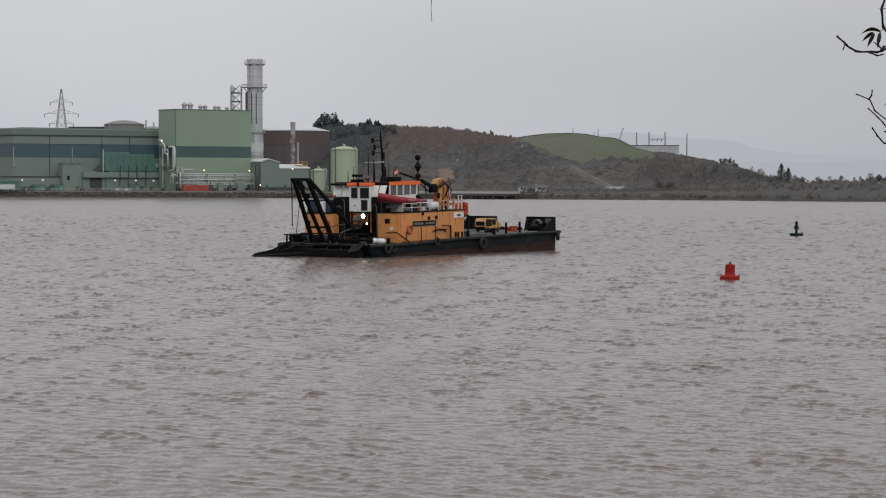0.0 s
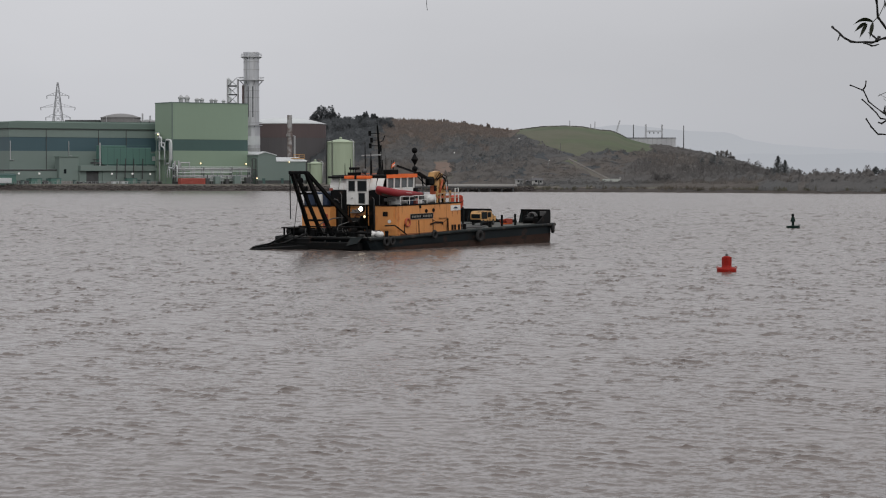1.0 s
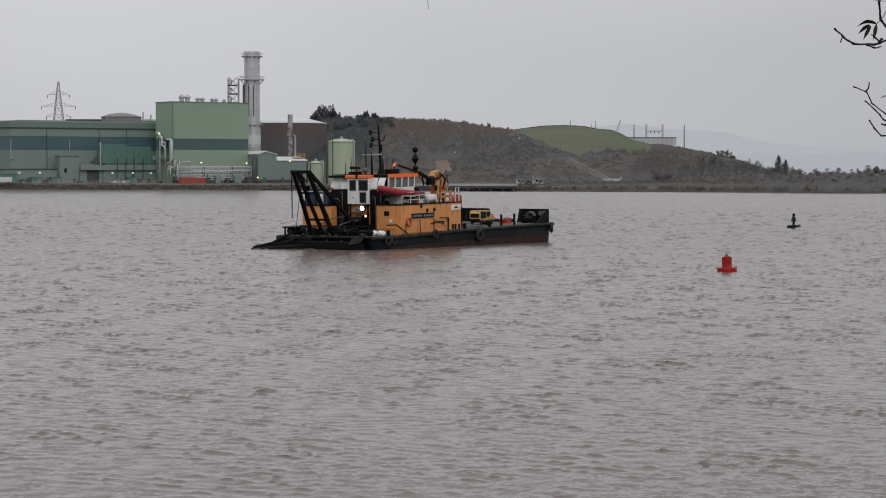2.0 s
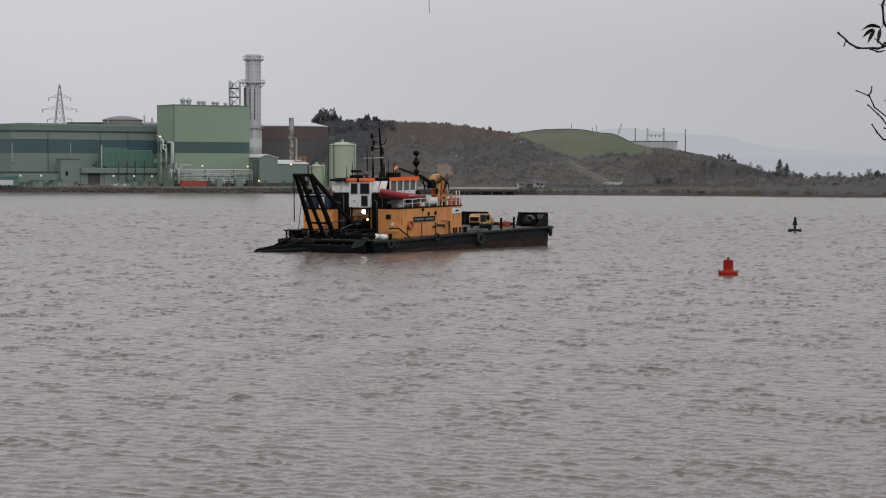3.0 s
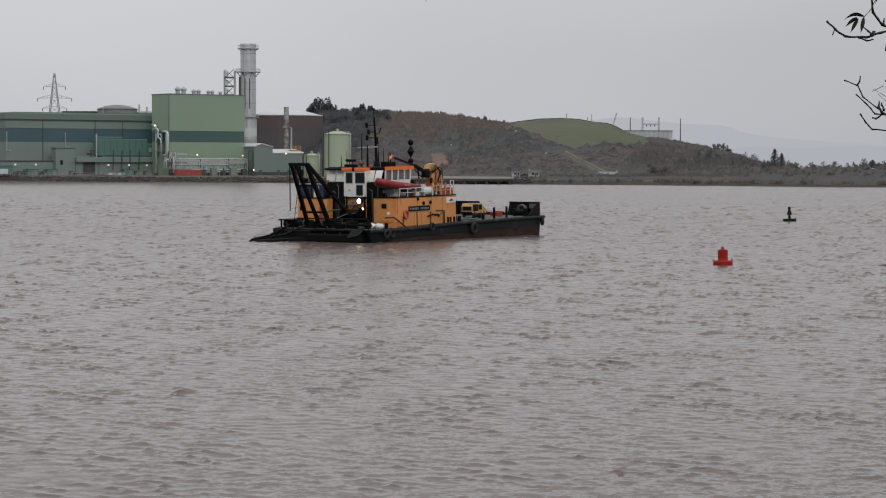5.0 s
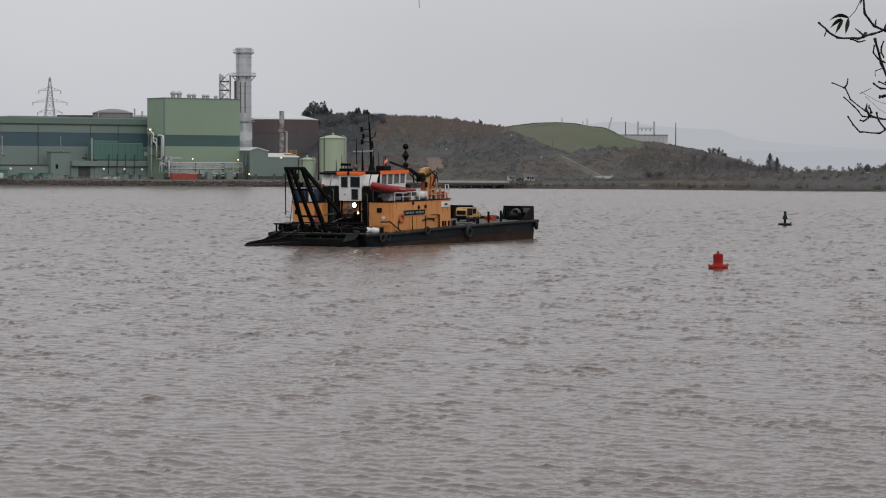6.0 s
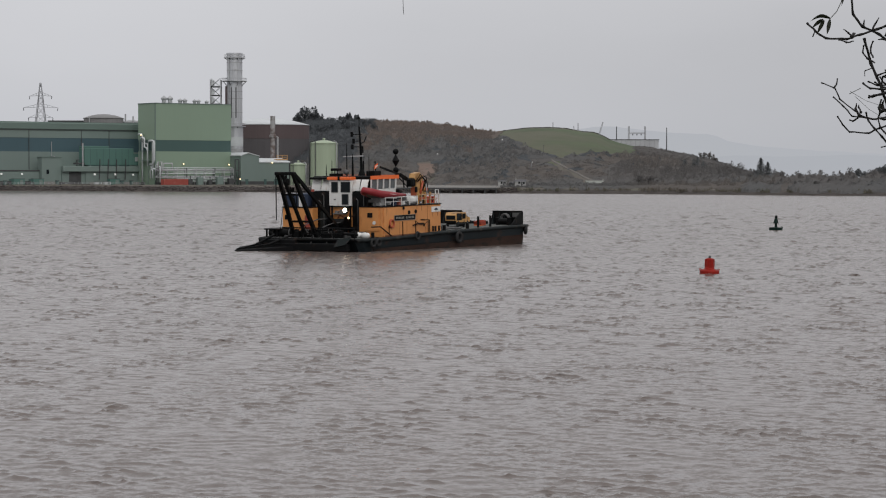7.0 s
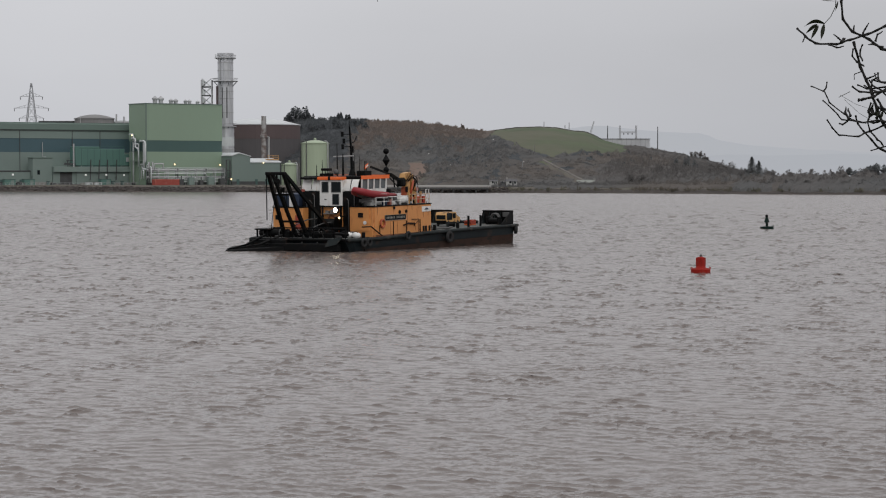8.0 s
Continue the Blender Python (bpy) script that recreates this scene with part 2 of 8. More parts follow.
def water_surface():
    m = bpy.data.materials.new("muddy_water")
    m.use_nodes = True
    nd, lk = m.node_tree.nodes, m.node_tree.links
    bs = nd["Principled BSDF"]
    co = nd.new("ShaderNodeTexCoord")
    geo = nd.new("ShaderNodeNewGeometry")
    total = geo.outputs["Normal"]
    place = nd.new("ShaderNodeSeparateXYZ")
    lk.new(co.outputs["Object"], place.inputs[0])
    # catspaws: patches where the small ripples stand up, with smoother water between
    gm = nd.new("ShaderNodeMapping")
    gm.inputs["Scale"].default_value = (0.30, 0.09, 1.0)
    lk.new(co.outputs["Object"], gm.inputs[0])
    gn = nd.new("ShaderNodeTexNoise")
    gn.inputs["Scale"].default_value, gn.inputs["Detail"].default_value = 1.0, 3.0
    lk.new(gm.outputs[0], gn.inputs["Vector"])
    gr = nd.new("ShaderNodeMapRange")
    gr.inputs["From Min"].default_value, gr.inputs["From Max"].default_value = 0.35, 0.68
    gr.inputs["To Min"].default_value, gr.inputs["To Max"].default_value = 0.35, 1.5
    lk.new(gn.outputs[0], gr.inputs[0])
    # ripples too short to build, long across the wind
    for scale, tip, turn, long in ((1.6, 0.065, 80, 1.2), (3.2, 0.085, 20, 1.1), (7.0, 0.075, 55, 1.2)):
        mp = nd.new("ShaderNodeMapping")
        mp.vector_type = "TEXTURE"
        mp.inputs["Rotation"].default_value, mp.inputs["Scale"].default_value = (0, 0, radians(turn)), (1.0, long, 1.0)
        lk.new(co.outputs["Object"], mp.inputs[0])
        n = nd.new("ShaderNodeTexNoise")
        n.inputs["Scale"].default_value, n.inputs["Detail"].default_value, n.inputs["Roughness"].default_value = scale, 2.0, 0.5
        lk.new(mp.outputs[0], n.inputs["Vector"])
        st = nd.new("ShaderNodeMapRange")
        st.inputs["From Min"].default_value, st.inputs["From Max"].default_value = 0.30, 0.70
        st.inputs["To Min"].default_value, st.inputs["To Max"].default_value = -tip, tip
        lk.new(n.outputs[0], st.inputs[0])
        amt = nd.new("ShaderNodeMath")
        amt.operation = "MULTIPLY"
        lk.new(st.outputs[0], amt.inputs[0])
        lk.new(gr.outputs[0], amt.inputs[1])
        grow = nd.new("ShaderNodeVectorMath")
        grow.operation = "SCALE"
        grow.inputs[0].default_value = (-math.cos(radians(turn)), -math.sin(radians(turn)), 0)
        lk.new(amt.outputs[0], grow.inputs["Scale"])
        ad = nd.new("ShaderNodeVectorMath")
        ad.operation = "ADD"
        lk.new(total, ad.inputs[0])
        lk.new(grow.outputs[0], ad.inputs[1])
        total = ad.outputs[0]
    # at a flat angle mostly the wave faces that lean to the near bank are seen
    lean = nd.new("ShaderNodeMapRange")
    lean.inputs["From Min"].default_value, lean.inputs["From Max"].default_value = 50, 210
    lean.inputs["To Min"].default_value, lean.inputs["To Max"].default_value = 0.036, 0.073
    lk.new(place.outputs["Y"], lean.inputs[0])
    face = nd.new("ShaderNodeVectorMath")
    face.operation = "SCALE"
    face.inputs[0].default_value = (0.0, -1.0, 0.0)
    lk.new(lean.outputs[0], face.inputs["Scale"])
    ad = nd.new("ShaderNodeVectorMath")
    ad.operation = "ADD"
    lk.new(total, ad.inputs[0])
    lk.new(face.outputs[0], ad.inputs[1])
    unit = nd.new("ShaderNodeVectorMath")
    unit.operation = "NORMALIZE"
    lk.new(ad.outputs[0], unit.inputs[0])
    lk.new(unit.outputs[0], bs.inputs["Normal"])
    big = nd.new("ShaderNodeTexNoise")
    big.inputs["Scale"].default_value, big.inputs["Detail"].default_value = 0.05, 4.0
    lk.new(co.outputs["Object"], big.inputs["Vector"])
    mix = nd.new("ShaderNodeMix")
    mix.data_type = "RGBA"
    mix.inputs[6].default_value, mix.inputs[7].default_value = (0.108, 0.0875, 0.079, 1), (0.132, 0.107, 0.096, 1)
    lk.new(big.outputs[0], mix.inputs[0])
    lk.new(mix.outputs[2], bs.inputs["Base Color"])
    # the chop of the open river is finer than the built waves: it counts as roughness
    rough = nd.new("ShaderNodeMapRange")
    rough.inputs["From Min"].default_value, rough.inputs["From Max"].default_value = 50, 260
    rough.inputs["To Min"].default_value, rough.inputs["To Max"].default_value = 0.16, 0.19
    lk.new(place.outputs["Y"], rough.inputs[0])
    lk.new(rough.outputs[0], bs.inputs["Roughness"])
    bs.inputs["IOR"].default_value = 1.333
    return m


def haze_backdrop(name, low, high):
    """Hills kilometres away: a plain glowing backdrop with the murk painted in its colour."""
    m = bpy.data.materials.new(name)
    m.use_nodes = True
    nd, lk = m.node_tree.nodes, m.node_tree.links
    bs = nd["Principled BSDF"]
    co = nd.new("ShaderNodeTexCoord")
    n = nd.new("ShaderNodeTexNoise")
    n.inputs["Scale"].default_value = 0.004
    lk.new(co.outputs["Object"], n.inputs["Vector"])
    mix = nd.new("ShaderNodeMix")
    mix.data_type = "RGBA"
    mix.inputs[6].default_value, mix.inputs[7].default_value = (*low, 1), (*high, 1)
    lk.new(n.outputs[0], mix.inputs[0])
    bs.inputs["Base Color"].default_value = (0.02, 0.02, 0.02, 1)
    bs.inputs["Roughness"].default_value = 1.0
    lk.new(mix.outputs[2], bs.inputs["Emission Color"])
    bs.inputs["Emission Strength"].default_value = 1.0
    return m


WATER = water_surface()
MUD_BANK = surface("stony_bank", (0.062, 0.052, 0.046), dark=0.45, rough=0.9, coarse=0.25, fine=2.0, bump=0.3)
STONY_TRACK = surface("stony_track", (0.165, 0.152, 0.136), dark=0.7, rough=0.95, coarse=0.2, fine=1.5, bump=0.05)
OLD_WOOD = surface("grey_weathered_pole", (0.20, 0.19, 0.18), dark=0.7, rough=0.9, coarse=0.4, fine=4, bump=0.01)
LAND = surface("rough_grass", (0.105, 0.100, 0.078), dark=0.7, rough=0.95, coarse=0.05, fine=0.6, bump=0.15, tilt=(0.100, 0.088, 0.074))
GREEN_FIELD = surface("pasture_grass", (0.074, 0.104, 0.048), dark=0.55, rough=0.95, coarse=0.05, fine=0.3, bump=0.1, tilt=(0.089, 0.092, 0.059))
NEAR_GRASS = surface("bank_grass", (0.07, 0.10, 0.03), dark=0.6, rough=0.95, coarse=0.5, fine=12, bump=0.05)
# distance haze is mixed into the colours of the far trees and scrub below
HAZED_SCRUB = surface("hazed_winter_scrub", (0.240, 0.218, 0.200), dark=0.75, rough=0.95, coarse=0.03, fine=0.25, bump=0, spread=0.05, tilt=(0.188, 0.188, 0.186), fluffy=True)
HAZED_RUSTY_WOOD = surface("hazed_larch_wood", (0.312, 0.246, 0.204), dark=0.78, rough=0.95, coarse=0.03, fine=0.2, bump=0, spread=0.05, tilt=(0.236, 0.206, 0.188), fluffy=True)
HAZED_DARK_TREE = surface("hazed_evergreen_foliage", (0.148, 0.160, 0.170), dark=0.75, rough=0.95, coarse=0.1, fine=0.5, bump=0, spread=0.08, fluffy=True)
HAZED_EVERGREEN = surface("hazed_distant_evergreen", (0.185, 0.196, 0.200), dark=0.75, rough=0.95, coarse=0.1, fine=0.5, bump=0, spread=0.08, fluffy=True)
HAZED_GREY_TREE = surface("shore_thicket", (0.214, 0.203, 0.196), dark=0.74, rough=0.95, coarse=0.05, fine=0.3, bump=0, spread=0.05, tilt=(0.172, 0.175, 0.176), fluffy=True)
REED = surface("dry_reed", (0.215, 0.190, 0.155), dark=0.6, rough=0.95, coarse=0.06, fine=0.5, bump=0, spread=0.1, tilt=(0.160, 0.155, 0.115), fluffy=True)
JETTY_SLAB = surface("pale_jetty_slab", (0.40, 0.39, 0.375), dark=0.8, rough=0.9, coarse=0.2, fine=1.5, bump=0.03)
BARK = surface("tree_bark", (0.06, 0.05, 0.042), dark=0.55, rough=0.95, coarse=3, fine=30, bump=0.01)
TWIG = surface("twig_bark", (0.012, 0.010, 0.010), dark=0.5, rough=0.85, coarse=30, fine=200, bump=0.0008)
LEAF = surface("withered_leaf", (0.030, 0.034, 0.020), dark=0.5, rough=0.7, coarse=40, fine=250, bump=0.0005)
CLAD_GREEN = surface("pale_green_cladding", (0.242, 0.328, 0.246), dark=0.93, rough=0.6, coarse=0.05, fine=0.8, bump=0.02, stretch=(1, 1, 0.25))
CLAD_GREY = surface("grey_green_cladding", (0.182, 0.236, 0.216), dark=0.9, rough=0.6, coarse=0.05, fine=0.8, bump=0.02, stretch=(1, 1, 0.25))
CLAD_TEAL = surface("teal_green_cladding", (0.088, 0.185, 0.158), dark=0.88, rough=0.6, coarse=0.1, fine=1.0, bump=0.02, stretch=(1, 1, 0.3))
CLAD_BAND = surface("dark_teal_band", (0.060, 0.112, 0.105), dark=0.9, rough=0.5, coarse=0.08, fine=0.9, bump=0.02, stretch=(1, 1, 0.3))
CLAD_BLUE = surface("dark_blue_green_band", (0.058, 0.108, 0.128), dark=0.9, rough=0.5, coarse=0.08, fine=0.9, bump=0.02, stretch=(1, 1, 0.3))
PARAPET = surface("grey_green_parapet", (0.140, 0.195, 0.172), dark=0.9, rough=0.6, coarse=0.06, fine=0.8, bump=0.02)
ROOF_PALE = surface("pale_metal_roof", (0.60, 0.63, 0.64), dark=0.85, rough=0.5, coarse=0.1, fine=1.2, bump=0.02)
GALV = surface("galvanised_steel", (0.48, 0.49, 0.50), dark=0.65, rough=0.5, metal=0.2, coarse=0.25, fine=2.0, bump=0.02, stretch=(1, 1, 0.3))
STACK_GREY = surface("stack_cladding", (0.62, 0.635, 0.66), dark=0.75, rough=0.36, metal=0.55, coarse=0.3, fine=1.4, bump=0.02, stretch=(1, 1, 0.2), wear=(0.16, 0.11, 0.09), wear_amount=0.1, wear_scale=0.3)
WRAPPED_FLUE = surface("torn_flue_wrapping", (0.46, 0.46, 0.46), dark=0.6, rough=0.6, metal=0.1, coarse=0.35, fine=1.6, bump=0.1, wear=(0.14, 0.11, 0.10), wear_amount=0.55, wear_scale=0.35)
DRY_WALL = surface("dark_dry_stone", (0.085, 0.082, 0.074), dark=0.6, rough=0.95, coarse=0.5, fine=3, bump=0.05)
WET_CONCRETE = surface("stained_quay_concrete", (0.125, 0.115, 0.108), dark=0.6, rough=0.9, coarse=0.25, fine=1.5, bump=0.03)
DARK_STEEL = surface("dark_steel", (0.075, 0.078, 0.080), dark=0.6, rough=0.6, coarse=0.5, fine=4, bump=0.01)
PYLON_STEEL = surface("pylon_steel", (0.40, 0.41, 0.43), dark=0.8, rough=0.6, metal=0.3, coarse=0.3, fine=3, bump=0)
TANK_BROWN = surface("rusted_brown_tank", (0.112, 0.084, 0.084), dark=0.75, rough=0.8, coarse=0.06, fine=0.7, bump=0.02, stretch=(1, 1, 0.2))
TANK_GREY = surface("dark_brown_tank_shell", (0.098, 0.092, 0.096), dark=0.75, rough=0.8, coarse=0.06, fine=0.7, bump=0.02, stretch=(1, 1, 0.2))
TANK_GREEN = surface("pale_green_tank", (0.36, 0.43, 0.31), dark=0.85, rough=0.5, coarse=0.12, fine=1.0, bump=0.02, stretch=(1, 1, 0.15))
CONCRETE = surface("concrete", (0.27, 0.26, 0.245), dark=0.7, rough=0.9, coarse=0.2, fine=1.5, bump=0.03)
WHITE_WALL = surface("white_render", (0.44, 0.44, 0.43), dark=0.75, rough=0.85, coarse=0.3, fine=2.0, bump=0.02)
SLATE = surface("slate_roof", (0.11, 0.11, 0.115), dark=0.75, rough=0.7, coarse=0.6, fine=3.0, bump=0.03)
RED_BOX = surface("red_container", (0.36, 0.075, 0.055), dark=0.75, rough=0.6, coarse=0.3, fine=2, bump=0.03, wear=(0.40, 0.22, 0.18), wear_amount=0.15, wear_scale=0.6)
ROCK = surface("shore_rock", (0.060, 0.050, 0.046), dark=0.5, rough=0.9, coarse=0.5, fine=3, bump=0.05, spread=0.4)
SAND = surface("bare_earth_slope", (0.175, 0.122, 0.096), dark=0.75, rough=0.95, coarse=0.1, fine=0.8, bump=0.1)
WORN_LETTER = surface("worn_pale_lettering", (0.30, 0.29, 0.26), dark=0.6, rough=0.6, coarse=3, fine=20, bump=0)
HULL_BLACK = surface("hull_paint", (0.010, 0.016, 0.019), dark=0.6, rough=0.5, coarse=0.5, fine=5, bump=0.02, wear=(0.045, 0.024, 0.017), wear_amount=0.16, wear_scale=0.8, gloss=0.13)
HULL_RUST = surface("rusty_boot_top", (0.056, 0.034, 0.027), dark=0.5, rough=0.8, coarse=0.5, fine=5, bump=0.03, stretch=(0.5, 1, 1.6), wear=(0.018, 0.017, 0.016), wear_amount=0.35, wear_scale=1.6, gloss=0.1)
OLD_RAIL = surface("worn_buff_paint", (0.52, 0.40, 0.30), dark=0.7, rough=0.6, coarse=1.5, fine=9, bump=0.006, wear=(0.35, 0.12, 0.06), wear_amount=0.3, wear_scale=2.5)
RUSTY_PAINT = surface("rust_stained_paint", (0.30, 0.105, 0.042), dark=0.6, rough=0.7, coarse=1.2, fine=8, bump=0.01)
DULL_ORANGE = surface("dull_orange_paint", (0.46, 0.105, 0.045), dark=0.7, rough=0.55, coarse=1.5, fine=9, bump=0.006)
STRAKE = surface("scuffed_strake", (0.018, 0.024, 0.025), dark=0.5, rough=0.6, coarse=0.8, fine=6, bump=0.02, wear=(0.06, 0.05, 0.045), wear_amount=0.2, wear_scale=1.5, gloss=0.14)
DECK = surface("worn_deck", (0.085, 0.095, 0.090), dark=0.6, rough=0.75, coarse=0.6, fine=6, bump=0.02, wear=(0.10, 0.06, 0.04), wear_amount=0.25, wear_scale=0.9)
BLACK = surface("black_steel_paint", (0.004, 0.0045, 0.005), dark=0.6, rough=0.5, coarse=1.0, fine=8, bump=0.01, wear=(0.035, 0.022, 0.017), wear_amount=0.05, wear_scale=1.4, gloss=0.12)
RUBBER = surface("tyre_rubber", (0.030, 0.030, 0.031), dark=0.6, rough=0.85, coarse=3, fine=20, bump=0.01, gloss=0.3)
YELLOW = surface("ochre_yellow_paint", (0.68, 0.290, 0.090), dark=0.80, rough=0.45, coarse=0.4, fine=6, bump=0.008, stretch=(1, 1, 0.4), wear=(0.42, 0.150, 0.052), wear_amount=0.14, wear_scale=1.2)
CRANE_YELLOW = surface("crane_yellow_paint", (0.62, 0.35, 0.13), dark=0.7, rough=0.45, coarse=1.5, fine=8, bump=0.008, wear=(0.20, 0.10, 0.04), wear_amount=0.3, wear_scale=2)
WHITE = surface("white_marine_paint", (0.76, 0.76, 0.74), dark=0.86, rough=0.4, coarse=0.7, fine=6, bump=0.006, stretch=(1, 1, 0.4), wear=(0.42, 0.33, 0.25), wear_amount=0.06, wear_scale=1.4)
ORANGE = surface("orange_fascia_paint", (0.90, 0.165, 0.030), dark=0.9, rough=0.45, coarse=0.8, fine=6, bump=0.006)
RED_RUBBER = surface("red_inflatable_fabric", (0.30, 0.022, 0.030), dark=0.75, rough=0.55, coarse=1.2, fine=12, bump=0.006)
BUOY_RED = surface("red_buoy_paint", (0.31, 0.012, 0.006), dark=0.75, rough=0.5, gloss=0.2, coarse=2.0, fine=10, bump=0.006, wear=(0.22, 0.03, 0.02), wear_amount=0.2, wear_scale=3)
BUOY_GREEN = surface("green_buoy_paint", (0.006, 0.020, 0.015), dark=0.7, rough=0.5, gloss=0.12, coarse=2.0, fine=10, bump=0.006)
BLUE = surface("blue_tarp", (0.022, 0.038, 0.078), dark=0.6, rough=0.7, coarse=1.5, fine=8, bump=0.02)
GREY_PLATE = surface("grey_worn_plate", (0.11, 0.11, 0.11), dark=0.6, rough=0.6, coarse=1.2, fine=9, bump=0.01)
WINDOW = glass("dark_window_glass", (0.012, 0.016, 0.018))
# opaque pane: its pale grey is painted in for daylight seen through the wheelhouse
SKY_TONED_PANE = glass("sky_toned_window_glass", (0.15, 0.165, 0.17))
LAMP_WHITE = lamp_glow("work_lamp_glow", (1.0, 0.88, 0.68), 8.0)
LAMP_WARM = lamp_glow("warm_lamp_glow", (1.0, 0.72, 0.35), 2.4)
LAMP_PALE = lamp_glow("pale_lamp_glow", (1.0, 0.97, 0.88), 0.20)
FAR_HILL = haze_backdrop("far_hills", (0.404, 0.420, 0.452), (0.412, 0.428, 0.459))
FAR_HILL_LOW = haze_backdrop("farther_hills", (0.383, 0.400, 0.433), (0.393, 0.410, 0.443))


# ---------------------------------------------------------------- river
# the waves run with the wind, to the west and towards the near bank
WIND = Vector((-0.62, -0.78, 0))
CHOPPY, LEAN = 2.35, 1.0


def wave_trains(x, y, step, rng):
    """Wind chop: wave trains spread about the wind, drawn together at the crests; trains too short for the step are left out."""
    head = math.atan2(WIND.y, WIND.x)
    # the chop comes in short groups, with smoother water between, and a slick trails from the dredger
    grp, m = np.zeros_like(x), 26
    for k in range(m):
        lam = 1.1 * (9.0 / 1.1) ** ((k + rng.random()) / m)
        a = rng.random() * 6.283
        grp += np.cos(2 * math.pi / lam * (x * math.cos(a) + 0.55 * y * math.sin(a)) + rng.random() * 6.283)
    grp = np.clip(grp / math.sqrt(m / 2), -2.2, 2.0)
    calm = 1.0 - 0.65 * np.exp(-((y - 199.0) / 2.2) ** 2) * np.clip((-10.0 - x) / 8.0, 0, 1)
    g_long, g_short = np.exp(0.30 * grp - 0.08) * calm, np.exp(0.6 * grp - 0.3) * calm
    X, Y, Z = np.zeros_like(x), np.zeros_like(x), np.zeros_like(x)
    n = 150
    slope = np.interp(y, [45, 90, 140, 400], [0.092, 0.122, 0.158, 0.18]) * math.sqrt(2 / n)
    tall = np.interp(y, [50, 100, 200, 350], [0.64, 0.74, 1.05, 2.3])
    steep = 1.0
    for k in reversed(range(n)):
        lam = 0.30 * (6.0 / 0.30) ** ((k + rng.random()) / n)
        short = lam < 0.55
        if short and isinstance(steep, float):
            # the small waves stand up on the crests of the larger ones and lie down between them
            steep = 0.35 + 1.1 * np.clip(Z / (np.sqrt((Z * Z).mean(1, keepdims=True)) + 1e-6) - 0.1, 0, 2.0)
        a = head + rng.normal(0, 1.1 if short else 0.58)
        kk = 2 * math.pi / lam
        w = slope / kk * np.minimum(1.0, (tall / lam) ** 2) * np.clip((lam / step - 1.8) / 2.0, 0, 1) * (0.55 * g_short * steep if short else 1.1 * g_long)
        ph = kk * (x * math.cos(a) + y * math.sin(a)) + rng.random() * 6.283
        Z += w * np.cos(ph)
        s = w * np.sin(ph)
        X -= s * math.cos(a)
        Y -= s * math.sin(a)
    # the highest crests stand up steep and thin, with their fronts to the near bank
    rms = np.sqrt((Z * Z).mean(1, keepdims=True)) + 1e-6
    Z = Z + 1.5 * rms * np.clip(Z / rms - 1.05, 0, 1.5) ** 1.5
    return X * CHOPPY + WIND.x * LEAN * Z, Y * CHOPPY + WIND.y * LEAN * Z, Z


def build_river():
    rng = np.random.default_rng(4)
    ys, y = [], 36.0
    while y < 900:
        ys.append(y)
        y += 0.065 * (y / 45.0) ** 1.52
    ys = np.array([-400.0, -100.0, 0.0, 18.0] + ys + [1000.0, 1500.0, 3000.0])
    cols = np.linspace(-1, 1, 600)
    half = 0.21 * np.clip(ys, 36, 900) + 9
    x = cols[None, :] * half[:, None]
    yy = np.repeat(ys[:, None], len(cols), 1)
    step = np.maximum(0.35 * np.gradient(ys)[:, None], (half / 330)[:, None]) * np.ones_like(x)
    X, Y, Z = wave_trains(x, yy, step, rng)
    X, Y = X + x, Y + yy
    X[:, 0], X[:, -1] = -4000, 4000
    Z[:, 0] = Z[:, -1] = 0
    v = np.stack([X, Y, Z], -1).reshape(-1, 3)
    return tagged(sheet("water", v, grid_faces(len(ys), len(cols)), WATER), "grey-brown muddy river with small wind waves", "water", kind="structure")


water = build_river()


# ---------------------------------------------------------------- far shore
SHORE_X = [-900, -400, -160, -100, -74, 0, 67, 124, 220, 500, 900]
SHORE_Y = [850, 830, 814, 801, 790, 760, 737, 698, 655, 560, 470]
RIDGE_A = [-0.30, -0.11, -0.085, -0.066, -0.058, -0.052, -0.0454, -0.0355, -0.0231, -0.0132, -0.0008, 0.0115, 0.0214, 0.0281, 0.0339, 0.0437, 0.0536, 0.061, 0.0685, 0.0735, 0.0772, 0.0809, 0.0909, 0.1007, 0.1057, 0.1132, 0.118, 0.130, 0.138, 0.143, 0.16, 0.21, 0.5]
RIDGE_Z = [4, 5, 8, 18, 26, 29, 28.6, 28.6, 28.2, 28.2, 27.6, 26.8, 25.4, 24.6, 26.0, 27.3, 27.6, 27.2, 25.7, 25.4, 23.9, 21.8, 19.2, 17.6, 16.6, 15.3, 14.2, 11.0, 8.2, 6.4, 4.6, 4.0, 4.0]


def shore(x):
    return np.interp(x, SHORE_X, SHORE_Y)


def foot(x):
    return shore(x) + np.interp(x, [-400, -60, -30, 40, 140, 400], [150, 130, 60, 45, 55, 80])


def ridge_far(a):
    return np.interp(a, [-0.2, 0.02, 0.034, 0.5], [1119, 1119, 1063, 1063])


